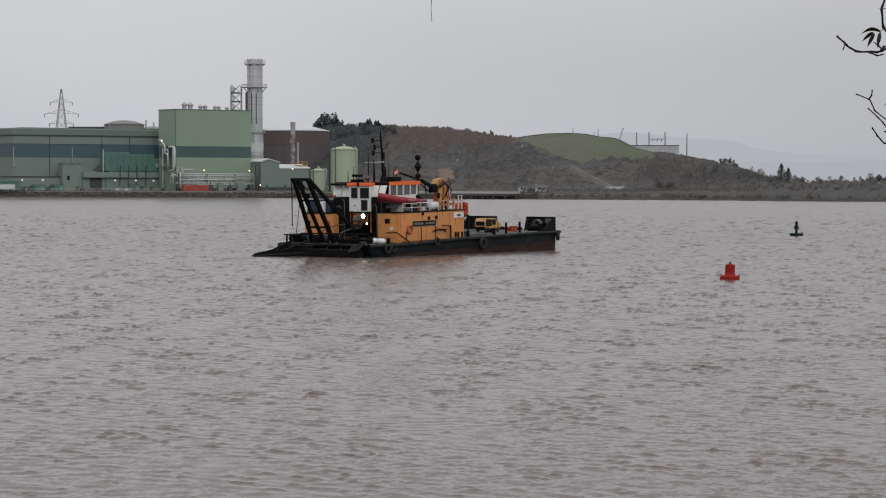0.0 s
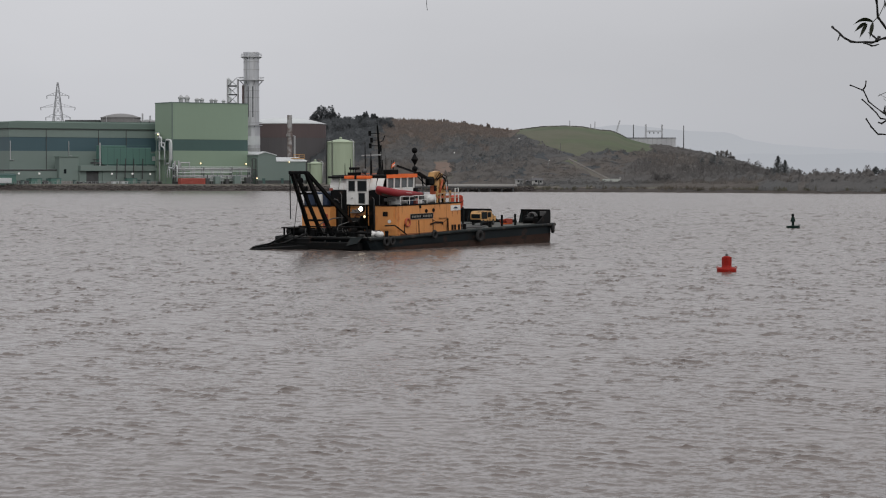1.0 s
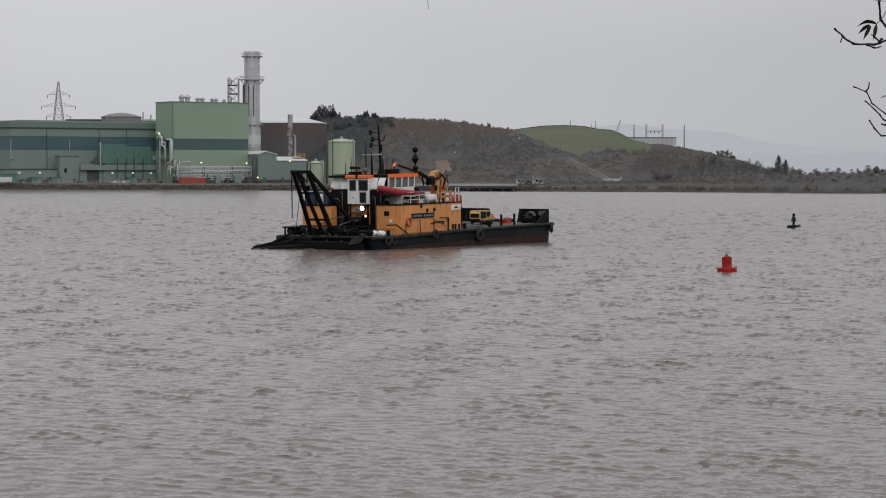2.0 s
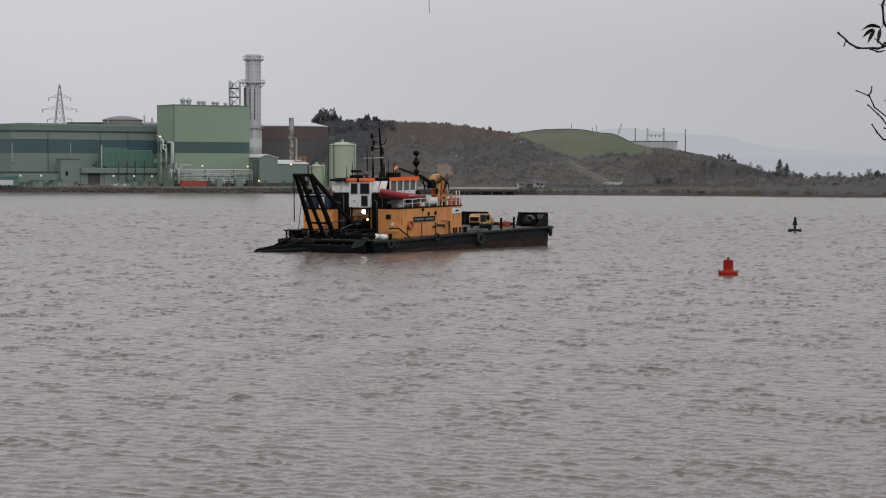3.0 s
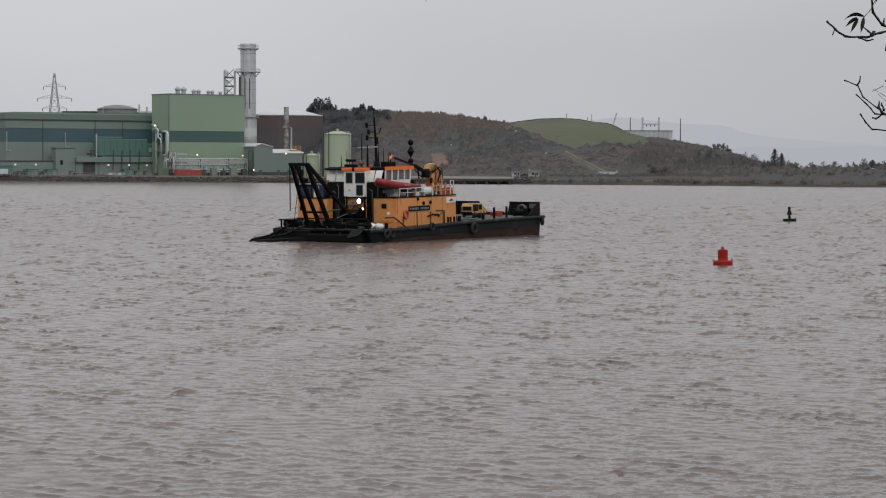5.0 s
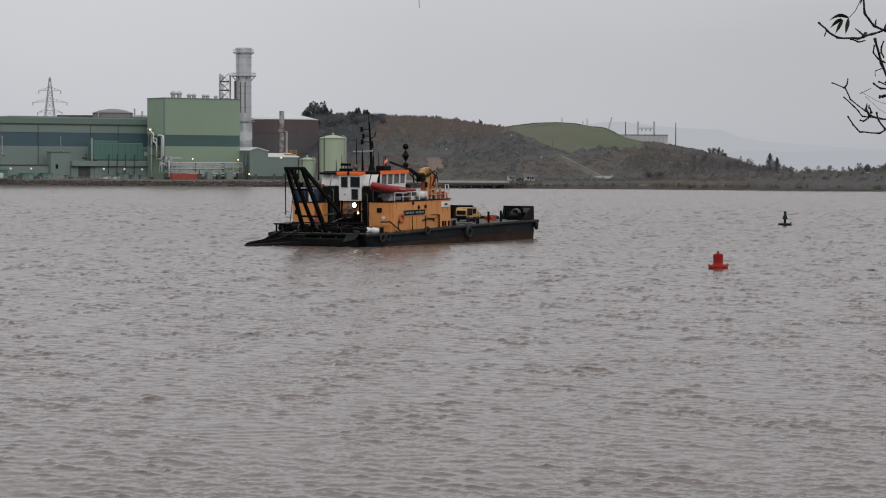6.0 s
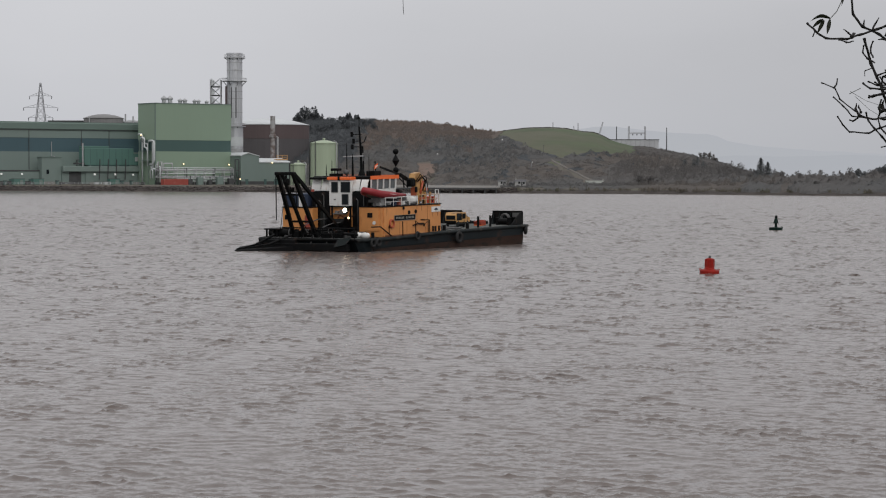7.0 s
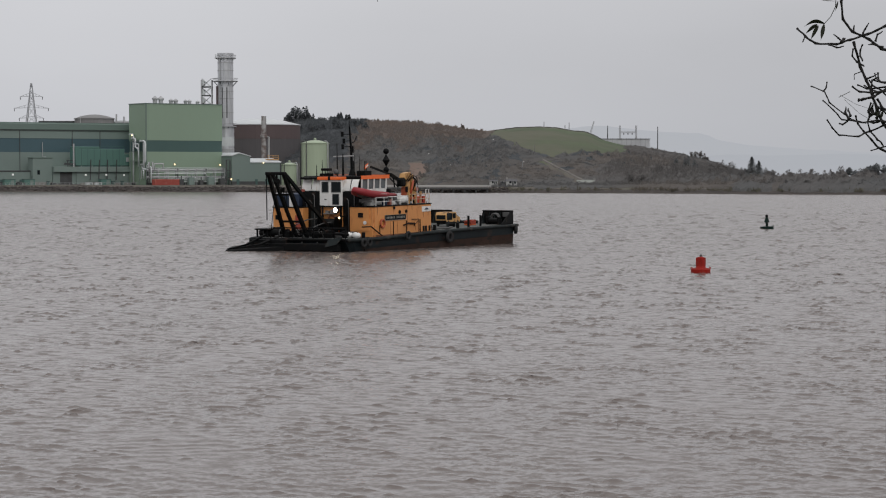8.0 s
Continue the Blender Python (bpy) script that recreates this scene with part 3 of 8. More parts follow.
def ground_z(x, y):
    x, y = np.asarray(x, float), np.asarray(y, float)
    a = x / y
    s0, f0, r0 = shore(x), foot(x), ridge_far(a)
    flat = np.interp(x, [-400, -40, -10, 400], [2.1, 2.1, 1.7, 1.5])
    d = y - s0
    bank = np.where(d < 0, np.maximum(-1.5, d * 0.25), flat * np.clip(d / 9.0, 0, 1) ** 0.7)
    top = np.interp(a, RIDGE_A, RIDGE_Z)
    s = np.clip((y - f0) / (r0 - f0), 0, 1)
    rise = np.sin(s * math.pi / 2) ** 1.15
    h = bank + np.maximum(top - flat, 0) * rise
    back = np.clip((y - r0) / 700, 0, 1)
    return h * (1 - back) + 3.0 * back


def build_land():
    xs = np.concatenate([np.linspace(-900, -230, 24), np.linspace(-225, 225, 226), np.linspace(230, 900, 24)])
    d = np.concatenate([np.array([-12.0, -5, -2, -0.5, 0.4, 1, 2, 3.2, 4.5, 6, 7.5, 9, 12, 16, 22, 30, 40]), np.linspace(50, 440, 66), np.linspace(460, 1600, 24)])
    x = np.repeat(xs[None, :], len(d), 0)
    y = shore(x) + d[:, None]
    z = ground_z(x, y)
    rng = np.random.default_rng(7)
    z = z + rng.normal(0, 1, z.shape) * np.where(d[:, None] < 0, 0.02, np.where(d[:, None] < 12, 0.14, 0.10))
    v = np.stack([x, y, z], -1).reshape(-1, 3)
    ob = sheet("ground", v, grid_faces(len(d), len(xs)), LAND)
    ob.data.materials.append(MUD_BANK)
    ob.data.materials.append(GREEN_FIELD)
    f = grid_faces(len(d), len(xs))
    c = v[f].mean(1)
    a = c[:, 0] / c[:, 1]
    dd = c[:, 1] - shore(c[:, 0])
    which = np.zeros(len(f), np.int32)
    which[dd < 6] = 1
    which[(a > 0.028) & (a < 0.092) & (c[:, 2] > 10.0)] = 2
    ob.data.polygons.foreach_set("material_index", which)
    return tagged(ob, "far river bank of brown scrub, rough grass and stones", "ground", kind="structure")


ground = build_land()


def build_near_bank():
    """The grassy bank on which the camera stands; it goes down to the river under the view."""
    ys = [-300, -60, -10, 0, 4, 6, 9, 13, 17, 20]
    zs = [7, 6, 5.2, 5.1, 5.05, 4.7, 3.2, 1.3, -0.4, -1.2]
    xs = np.linspace(-400, 400, 81)
    x, y = np.meshgrid(xs, ys)
    z = np.repeat(np.array(zs)[:, None], len(xs), 1)
    v = np.stack([x, y, z], -1).reshape(-1, 3)
    return tagged(sheet("near_bank", v, grid_faces(len(ys), len(xs)), NEAR_GRASS), "grassy near river bank", "ground", kind="structure")


build_near_bank()


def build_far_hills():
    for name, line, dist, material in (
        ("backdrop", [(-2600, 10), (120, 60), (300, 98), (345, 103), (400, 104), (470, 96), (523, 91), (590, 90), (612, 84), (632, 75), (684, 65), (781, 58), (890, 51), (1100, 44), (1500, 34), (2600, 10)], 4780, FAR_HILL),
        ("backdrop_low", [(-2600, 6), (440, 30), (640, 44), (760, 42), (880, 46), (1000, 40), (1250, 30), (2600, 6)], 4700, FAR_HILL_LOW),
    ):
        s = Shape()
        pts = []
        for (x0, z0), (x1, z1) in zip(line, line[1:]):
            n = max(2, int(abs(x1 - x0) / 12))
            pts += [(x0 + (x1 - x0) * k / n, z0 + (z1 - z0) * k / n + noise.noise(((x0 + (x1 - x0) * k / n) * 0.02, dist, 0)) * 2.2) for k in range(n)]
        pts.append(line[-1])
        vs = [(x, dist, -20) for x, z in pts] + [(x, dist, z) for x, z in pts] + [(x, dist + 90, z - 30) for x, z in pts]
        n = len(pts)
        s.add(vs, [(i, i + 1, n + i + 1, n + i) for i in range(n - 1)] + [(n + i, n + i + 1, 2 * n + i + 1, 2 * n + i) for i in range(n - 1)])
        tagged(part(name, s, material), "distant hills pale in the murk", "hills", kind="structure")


build_far_hills()


# ---------------------------------------------------------------- woods
def crowns(name, base, high, wide, per, size, material, seed, upright=0.0, low=0.05):
    """Many bare or leafy crowns as small twig and leaf clumps, joined into one mesh."""
    rng = np.random.default_rng(seed)
    base, high, wide = np.asarray(base), np.asarray(high), np.asarray(wide)
    n = len(base)
    t = rng.random((n, per))
    ang = rng.random((n, per)) * 2 * math.pi
    prof = np.sin(np.clip(low + t * (1 - low), 0, 1) ** 0.8 * math.pi) ** 0.6
    lump = 0.75 + 0.35 * np.sin(ang * 3 + rng.random((n, 1)) * 6) * rng.random((n, 1))
    r = np.sqrt(rng.random((n, per))) * prof * wide[:, None] * lump
    c = np.stack([base[:, 0:1] + r * np.cos(ang), base[:, 1:2] + r * np.sin(ang), base[:, 2:3] + (low + t * (1 - low)) * high[:, None]], -1).reshape(-1, 3)
    m = len(c)
    e = rng.normal(0, 1, (m, 3, 3))
    e[:, :, 2] *= 1 + 2.2 * upright
    e[:, :, :2] *= 1 - 0.55 * upright
    e -= e.mean(1, keepdims=True)
    sz = (size * (0.6 + 0.8 * rng.random(m)))[:, None, None]
    v = (c[:, None, :] + e * sz * 0.6).reshape(-1, 3)
    f = np.arange(m * 3).reshape(-1, 3)
    return sheet(name, v, f, material, smooth=False)


def wood(name, p, high, wide, per, size, material, seed, upright=0.3, roof=0.62):
    """A wood seen from afar: a lumpy roof of touching crowns, and loose twigs that stand out of it."""
    p, high, wide = np.asarray(p), np.asarray(high), np.asarray(wide)
    cell = 0.9
    x0, y0 = p[:, 0].min() - 6, p[:, 1].min() - 6
    nx, ny = int((p[:, 0].max() + 6 - x0) / cell) + 1, int((p[:, 1].max() + 6 - y0) / cell) + 1
    tall = np.zeros((ny, nx))
    ci, cj = np.round((p[:, 1] - y0) / cell).astype(int), np.round((p[:, 0] - x0) / cell).astype(int)
    reach = wide * 1.9
    m = int(reach.max() / cell) + 1
    for di in range(-m, m + 1):
        for dj in range(-m, m + 1):
            i, j = np.clip(ci + di, 0, ny - 1), np.clip(cj + dj, 0, nx - 1)
            r = np.hypot(x0 + j * cell - p[:, 0], y0 + i * cell - p[:, 1]) / reach
            np.maximum.at(tall, (i, j), roof * high * np.clip(1 - r * r, 0, 1) ** 0.8)
    rng = np.random.default_rng(seed + 500)
    X, Y = np.meshgrid(x0 + cell * np.arange(nx), y0 + cell * np.arange(ny))
    jit = rng.normal(0, 0.12, X.shape)
    Z = ground_z(X, Y) + tall * (1 + jit) - np.where(tall < 0.25, 0.8, 0.0)
    f = grid_faces(ny, nx)
    f = f[(tall.ravel()[f] > 0.25).any(1)]
    used, f = np.unique(f, return_inverse=True)
    v = np.stack([X + rng.normal(0, 0.2, X.shape), Y + rng.normal(0, 0.2, X.shape), Z], -1).reshape(-1, 3)[used]
    f = f.reshape(-1, 4)
    f = np.concatenate([f[:, [0, 1, 2]], f[:, [0, 2, 3]]])
    loose = crowns(name, p, high, wide, per, size, material, seed, upright, 0.6 * roof)
    lv = np.empty(len(loose.data.vertices) * 3, np.float32)
    loose.data.vertices.foreach_get("co", lv)
    old = loose.data
    bpy.data.objects.remove(loose)
    bpy.data.meshes.remove(old)
    lv = lv.reshape(-1, 3)
    return sheet(name, np.concatenate([v, lv]), np.concatenate([f, len(v) + np.arange(len(lv)).reshape(-1, 3)]), material, smooth=False)


def spread_over(n, a0, a1, s0, s1, seed, keep=None):
    """Places on the far bank between two bearings, from the foot of the slope (0) to the ridge (1)."""
    rng = np.random.default_rng(seed)
    a = a0 + (a1 - a0) * rng.random(n)
    s = s0 + (s1 - s0) * rng.random(n)
    y = np.full(n, 900.0)
    for _ in range(6):
        x = a * y
        y = foot(x) + s * (ridge_far(a) - foot(x))
    x = a * y
    p = np.stack([x, y, ground_z(x, y) - 0.2], -1)
    if keep is not None:
        k = keep(a, s, p)
        p = p[k]
    return p


def open_ground(q):
    """Bracken and rough grass instead of tall scrub below the farm track."""
    a = q[:, 0] / q[:, 1]
    return np.where((a > 0.040) & (a < 0.088) & (q[:, 1] < 872), 0.3, np.where(q[:, 1] < 830, 0.6, 1.0))


TRACK = [(47.0, 872), (48.1, 864), (51.7, 846), (55.0, 832), (58.0, 813), (60.0, 800), (56.0, 790), (46.0, 786)]


def clear_ways(p):
    """Leaves out what would grow on or just before the farm track, the bare earth slope and the houses."""
    a, y = p[:, 0] / p[:, 1], p[:, 1]
    keep = ~((a > -0.0085) & (a < 0.0080) & (y > 818) & (y < 900))
    for (xa, ya), (xb, yb) in zip(TRACK, TRACK[1:]):
        for q in np.linspace(0, 1, 8):
            x, yy = xa + (xb - xa) * q, ya + (yb - ya) * q
            keep &= ~((np.abs(a - x / yy) * y < 2.2) & (y < yy + 3) & (y > yy - 16))
    keep &= ~((a > 0.068) & (a < 0.080) & (y < 800))
    return p[keep]


def up_slope(p):
    """How far up the slope a place is: 0 at its foot, 1 on the ridge."""
    return np.clip((p[:, 1] - foot(p[:, 0])) / (ridge_far(p[:, 0] / p[:, 1]) - foot(p[:, 0])), 0, 1)


def field_edge(a):
    """How far up the slope the scrub reaches below the pasture."""
    return np.interp(a, [0.027, 0.034, 0.042, 0.055, 0.068, 0.08, 0.092, 0.14], [0.9, 0.55, 0.36, 0.27, 0.28, 0.36, 0.48, 0.52]) + 0.03 * np.sin(a * 900)


rng0 = np.random.default_rng(11)
p = spread_over(3400, -0.060, 0.030, 0.10, 1.0, 21, lambda a, s, q: (s > 0.42 + 0.1 * np.sin(a * 300)) & ((a > -0.029) | (s < 0.2)) & ~((a > -0.0075) & (a < 0.0065) & (s < 0.20) & (a > 0.0165 * (0.2 - s) / 0.2 - 0.0135)))
p = clear_ways(p)
tagged(wood("hillside_wood", p, np.interp(p[:, 0] / p[:, 1], [0.0, 0.026, 0.03], [1, 0.55, 0.3]) * (2.4 + 2.2 * rng0.random(len(p))), 1.5 + 1.2 * rng0.random(len(p)), 120, 0.22, HAZED_RUSTY_WOOD, 1, upright=0.75), "rust-brown bare winter wood on the hillside", "wood", kind="stuff")
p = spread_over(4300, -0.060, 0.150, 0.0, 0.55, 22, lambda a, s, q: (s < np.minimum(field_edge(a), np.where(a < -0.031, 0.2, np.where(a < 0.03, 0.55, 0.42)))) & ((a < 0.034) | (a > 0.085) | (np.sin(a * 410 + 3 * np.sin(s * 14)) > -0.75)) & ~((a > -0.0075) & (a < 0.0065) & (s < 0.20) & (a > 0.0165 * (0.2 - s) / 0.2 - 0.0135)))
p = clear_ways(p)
tagged(wood("slope_scrub", p, open_ground(p) * (1.8 + 2.4 * rng0.random(len(p))), 1.5 + 1.8 * rng0.random(len(p)), 74, 0.22, HAZED_SCRUB, 2, upright=0.60), "dense grey-brown leafless scrub on the lower slope", "scrub", kind="stuff")
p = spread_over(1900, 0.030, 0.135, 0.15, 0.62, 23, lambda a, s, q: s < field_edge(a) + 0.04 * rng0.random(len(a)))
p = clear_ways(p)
tagged(wood("hedge_thicket", p, open_ground(p) * (1.2 + 1.8 * rng0.random(len(p))), 1.4 + 1.6 * rng0.random(len(p)), 85, 0.22, HAZED_GREY_TREE, 3, upright=0.50), "dull green and brown thicket below the pasture", "scrub", kind="stuff")
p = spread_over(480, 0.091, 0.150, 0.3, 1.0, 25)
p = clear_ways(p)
tagged(wood("ridge_thicket", p, 0.4 + 0.9 * rng0.random(len(p)), 1.0 + 1.4 * rng0.random(len(p)), 60, 0.22, HAZED_GREY_TREE, 5, upright=0.50), "low brown thicket on the falling end of the hill", "scrub", kind="stuff")
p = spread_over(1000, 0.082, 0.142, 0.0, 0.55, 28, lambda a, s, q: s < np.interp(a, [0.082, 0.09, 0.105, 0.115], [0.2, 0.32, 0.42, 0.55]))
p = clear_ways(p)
tagged(wood("copse", p, np.clip(1.05 - 1.7 * up_slope(p), 0.15, 1) * (2.6 + 4.6 * rng0.random(len(p)) ** 1.4), 1.8 + 1.8 * rng0.random(len(p)), 150, 0.20, HAZED_GREY_TREE, 7, upright=0.8), "grey-brown leafless copse on the falling slope", "wood", kind="stuff")
p = spread_over(1000, -0.058, 0.125, 0.0, 0.5, 27, lambda a, s, q: ((np.sin(a * 260 + 4 * np.sin(s * 9)) > 0.15) | ((a > 0.008) & (a < 0.046) & (s < 0.30))) & ~((a > -0.0075) & (a < 0.0065) & (s < 0.2)) & (s < field_edge(a)))
p = clear_ways(p)
tagged(wood("dark_scrub", p, open_ground(p) * (1.6 + 2.2 * rng0.random(len(p))), 1.6 + 1.8 * rng0.random(len(p)), 100, 0.22, HAZED_DARK_TREE, 8, upright=0.2), "patches of dark green gorse and ivy on the slope", "scrub", kind="stuff")
xs = 40 + 75 * rng0.random(300)
p = np.stack([xs, shore(xs) + 9 + 48 * rng0.random(300), np.full(300, 1.2)], -1)
tagged(wood("shore_thicket", p, np.interp(xs, [40, 90, 115], [1.8, 2.8, 4.8]) * (0.6 + 0.6 * rng0.random(300)), 1.5 + 1.7 * rng0.random(300), 150, 0.20, HAZED_SCRUB, 4, upright=0.4, roof=0.45), "leafless thicket along the far shore", "scrub", kind="stuff")
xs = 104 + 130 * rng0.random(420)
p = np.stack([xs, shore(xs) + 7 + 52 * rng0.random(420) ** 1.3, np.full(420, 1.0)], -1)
tagged(wood("shore_wood", p, np.interp(p[:, 1] - shore(xs), [7, 20, 60], [2.8, 5.2, 6.8]) * (0.60 + 0.62 * rng0.random(420)), 1.6 + 1.7 * rng0.random(420), 230, 0.20, HAZED_GREY_TREE, 14, upright=0.4, roof=0.66), "belt of grey leafless trees along the far shore", "wood", kind="stuff")
xs = -30 + 230 * rng0.random(700)
p = np.stack([xs, shore(xs) + 2.5 + 11 * rng0.random(700), np.full(700, 0.6)], -1)
tagged(crowns("shore_reeds", p, 0.5 + 0.9 * rng0.random(700), 0.8 + 1.2 * rng0.random(700), 34, 0.30, REED, 6, upright=0.4), "brown reeds and bushes at the waterside", "reeds", kind="stuff")
p = np.stack([18 + 26 * rng0.random(60), 786 + 6 * rng0.random(60), np.zeros(60)], -1)
p[:, 2] = ground_z(p[:, 0], p[:, 1]) - 0.2
tagged(crowns("garden_bushes", p, 0.5 + 1.1 * rng0.random(len(p)) ** 2, 0.7 + 0.8 * rng0.random(len(p)), 60, 0.22, HAZED_GREY_TREE, 13, upright=0.2), "low dull bushes before the shore houses", "scrub", kind="stuff")
p = np.stack([-6 + 15 * rng0.random(90), 838 + 56 * rng0.random(90), np.zeros(90)], -1)
p = p[(np.abs(p[:, 0] - (0.4 + 5.6 * (p[:, 1] - 832) / 58)) < 1.6) | (p[:, 1] < 846)]
p[:, 2] = ground_z(p[:, 0], p[:, 1]) - 0.2
tagged(crowns("slope_bushes", p, 0.9 + 1.3 * rng0.random(len(p)), 0.9 + 0.9 * rng0.random(len(p)), 110, 0.19, HAZED_SCRUB, 12, upright=0.3), "low grey bushes round the bare earth slope", "scrub", kind="stuff")


def tree_thing(x, y, high, wide, material, label, seed, cone=False, per=520):
    z = float(ground_z(x, y)) - 0.3
    t = thing("tree", pose(x, y, z), label, "tree")
    rng = np.random.default_rng(seed)
    tr = Shape().tube([(0, 0, 0), (0.1, 0, high * 0.4), (0.05, 0.1, high * (0.92 if cone else 0.7))], [high * 0.035, high * 0.025, high * 0.008], 7)
    for k in range(6):
        a, h = rng.random() * 6.28, high * (0.3 + 0.08 * k)
        tr.tube([(0.05, 0, h), (math.cos(a) * wide * 0.35, math.sin(a) * wide * 0.35, h + high * 0.1), (math.cos(a) * wide * 0.7, math.sin(a) * wide * 0.7, h + high * 0.16)], [high * 0.014, high * 0.009, high * 0.003], 5)
    part("trunk", tr, BARK, t)
    if cone:
        n = 26
        h = np.linspace(0.12, 0.97, n)
        base = np.stack([rng.normal(0, 0.05, n), rng.normal(0, 0.05, n), h * high], -1)
        cr = crowns("crown", base, np.full(n, high * 0.09), wide * 3.0 * (1.02 - h) * (0.7 + 0.6 * rng.random(n)) + 0.15, per // n * 2, 0.28, material, seed)
    else:
        n = 22
        a, h = rng.random(n) * 6.28, 0.22 + 0.62 * rng.random(n)
        r = wide * 0.75 * np.sqrt(rng.random(n)) * np.sin(h * math.pi) ** 0.5
        base = np.stack([r * np.cos(a), r * np.sin(a), h * high - high * 0.1], -1)
        cr = crowns("crown", base, high * (0.22 + 0.16 * rng.random(n)), wide * (0.28 + 0.22 * rng.random(n)), per // n * 4, 0.30, material, seed)
    cr.parent = t
    return t


p = spread_over(1500, -0.0585, -0.0215, 0.15, 0.99, 29, lambda a, s, q: s > np.interp(a, [-0.058, -0.034, -0.028, -0.0215], [0.18, 0.22, 0.45, 0.9]))
tagged(wood("evergreen_wood", p, 2.8 + 2.4 * rng0.random(len(p)), 1.8 + 1.4 * rng0.random(len(p)), 115, 0.22, HAZED_DARK_TREE, 9, upright=0.40), "dark evergreen wood on the upper hillside", "wood", kind="stuff")
DARK_LABEL = "dark evergreen tree on the hill's ridge"
for k, (bear, up, w) in enumerate([(-0.0565, 8.8, 3.2), (-0.0535, 10.6, 3.4), (-0.0500, 9.8, 3.2), (-0.0468, 7.0, 2.6), (-0.0365, 6.0, 1.9), (-0.0335, 8.0, 2.2), (-0.0308, 6.4, 1.9)]):
    tree_thing(bear * 1085, 1085, up, w * 1.15, HAZED_DARK_TREE, DARK_LABEL, 100 + k, per=1100)
for k in range(16):
    b = -0.058 + 0.035 * k / 15
    tree_thing(b * (1010 + 5 * (k % 5)), 1010 + 5 * (k % 5), 5.0 + (k * 7 % 4) * 0.7, 2.8, HAZED_DARK_TREE, "dark evergreen tree on the hillside", 130 + k, per=420)
for k in range(26):
    b = -0.024 + 0.055 * ((k * 0.618) % 1)
    tree_thing(b * 1112, 1112, 2.6 + (k * 5 % 7) * 0.36, 1.3, HAZED_RUSTY_WOOD, "bare brown tree on the skyline", 160 + k, cone=(k % 3 == 0), per=240)
for k, (x, y, up, w) in enumerate([(115.0, 783, 9.8, 2.3), (117.6, 784, 8.4, 1.9), (113.2, 781, 5.5, 1.6)]):
    tree_thing(x, y, up, w, HAZED_EVERGREEN, "dark conifer behind the shore thicket", 200 + k, cone=True, per=900)
for k, (x, y, up, w) in enumerate([(143.5, 745, 7.0, 4.6), (149.5, 742, 7.6, 5.0), (157.0, 735, 6.6, 4.6)]):
    tree_thing(x, y, up, w, HAZED_EVERGREEN, "dark round evergreen by the far shore", 210 + k, per=1300)
for k, (x, y, up, w) in enumerate([(99.5, 845, 6.2, 2.0), (101.2, 850, 6.6, 1.8), (103.4, 846, 5.6, 2.0), (96.8, 852, 5.2, 1.8)]):
    tree_thing(x, y, up, w, HAZED_EVERGREEN, "dark slender evergreen on the lower slope", 230 + k, cone=(k % 2 == 1), per=240)
for k, (x, y, up, w) in enumerate([(104.5, 800, 7.4, 4.2), (109.5, 805, 8.0, 4.4), (114.0, 790, 6.2, 3.4), (92.0, 806, 6.0, 3.6), (86.0, 812, 5.6, 3.2), (120.5, 778, 5.8, 3.2), (72.5, 775, 4.2, 3.2), (77.0, 778, 4.6, 3.0)]):
    tree_thing(x, y, up, w, HAZED_GREY_TREE, "rounded grey-brown leafless tree near the far shore", 240 + k, per=360)
for k, (b, up) in enumerate([(0.1205, 3.6), (0.1222, 4.6), (0.1244, 5.0), (0.1258, 4.2), (0.1272, 3.2)]):
    tree_thing(b * 1050, 1050, up * 0.85, 1.5, HAZED_SCRUB, "low brown tree on the falling ridge", 220 + k, per=90)


# ---------------------------------------------------------------- power station
G0 = 1.9


def ribs(parent, x0, x1, y, z0, z1, every, material):
    """Upright cladding ribs that stand a little proud of a wall; they share one mesh."""
    x, first = x0 + every, None
    while x < x1 - 0.2:
        if first is None:
            first = part("cladding_rib", Shape().box(-0.06, 0.06, -0.05, 0.0, z0, z1), material, parent)
            ob = first
        else:
            ob = new("cladding_rib", first.data)
            ob.parent = parent
        ob.location = (x, y, 0)
        x += every


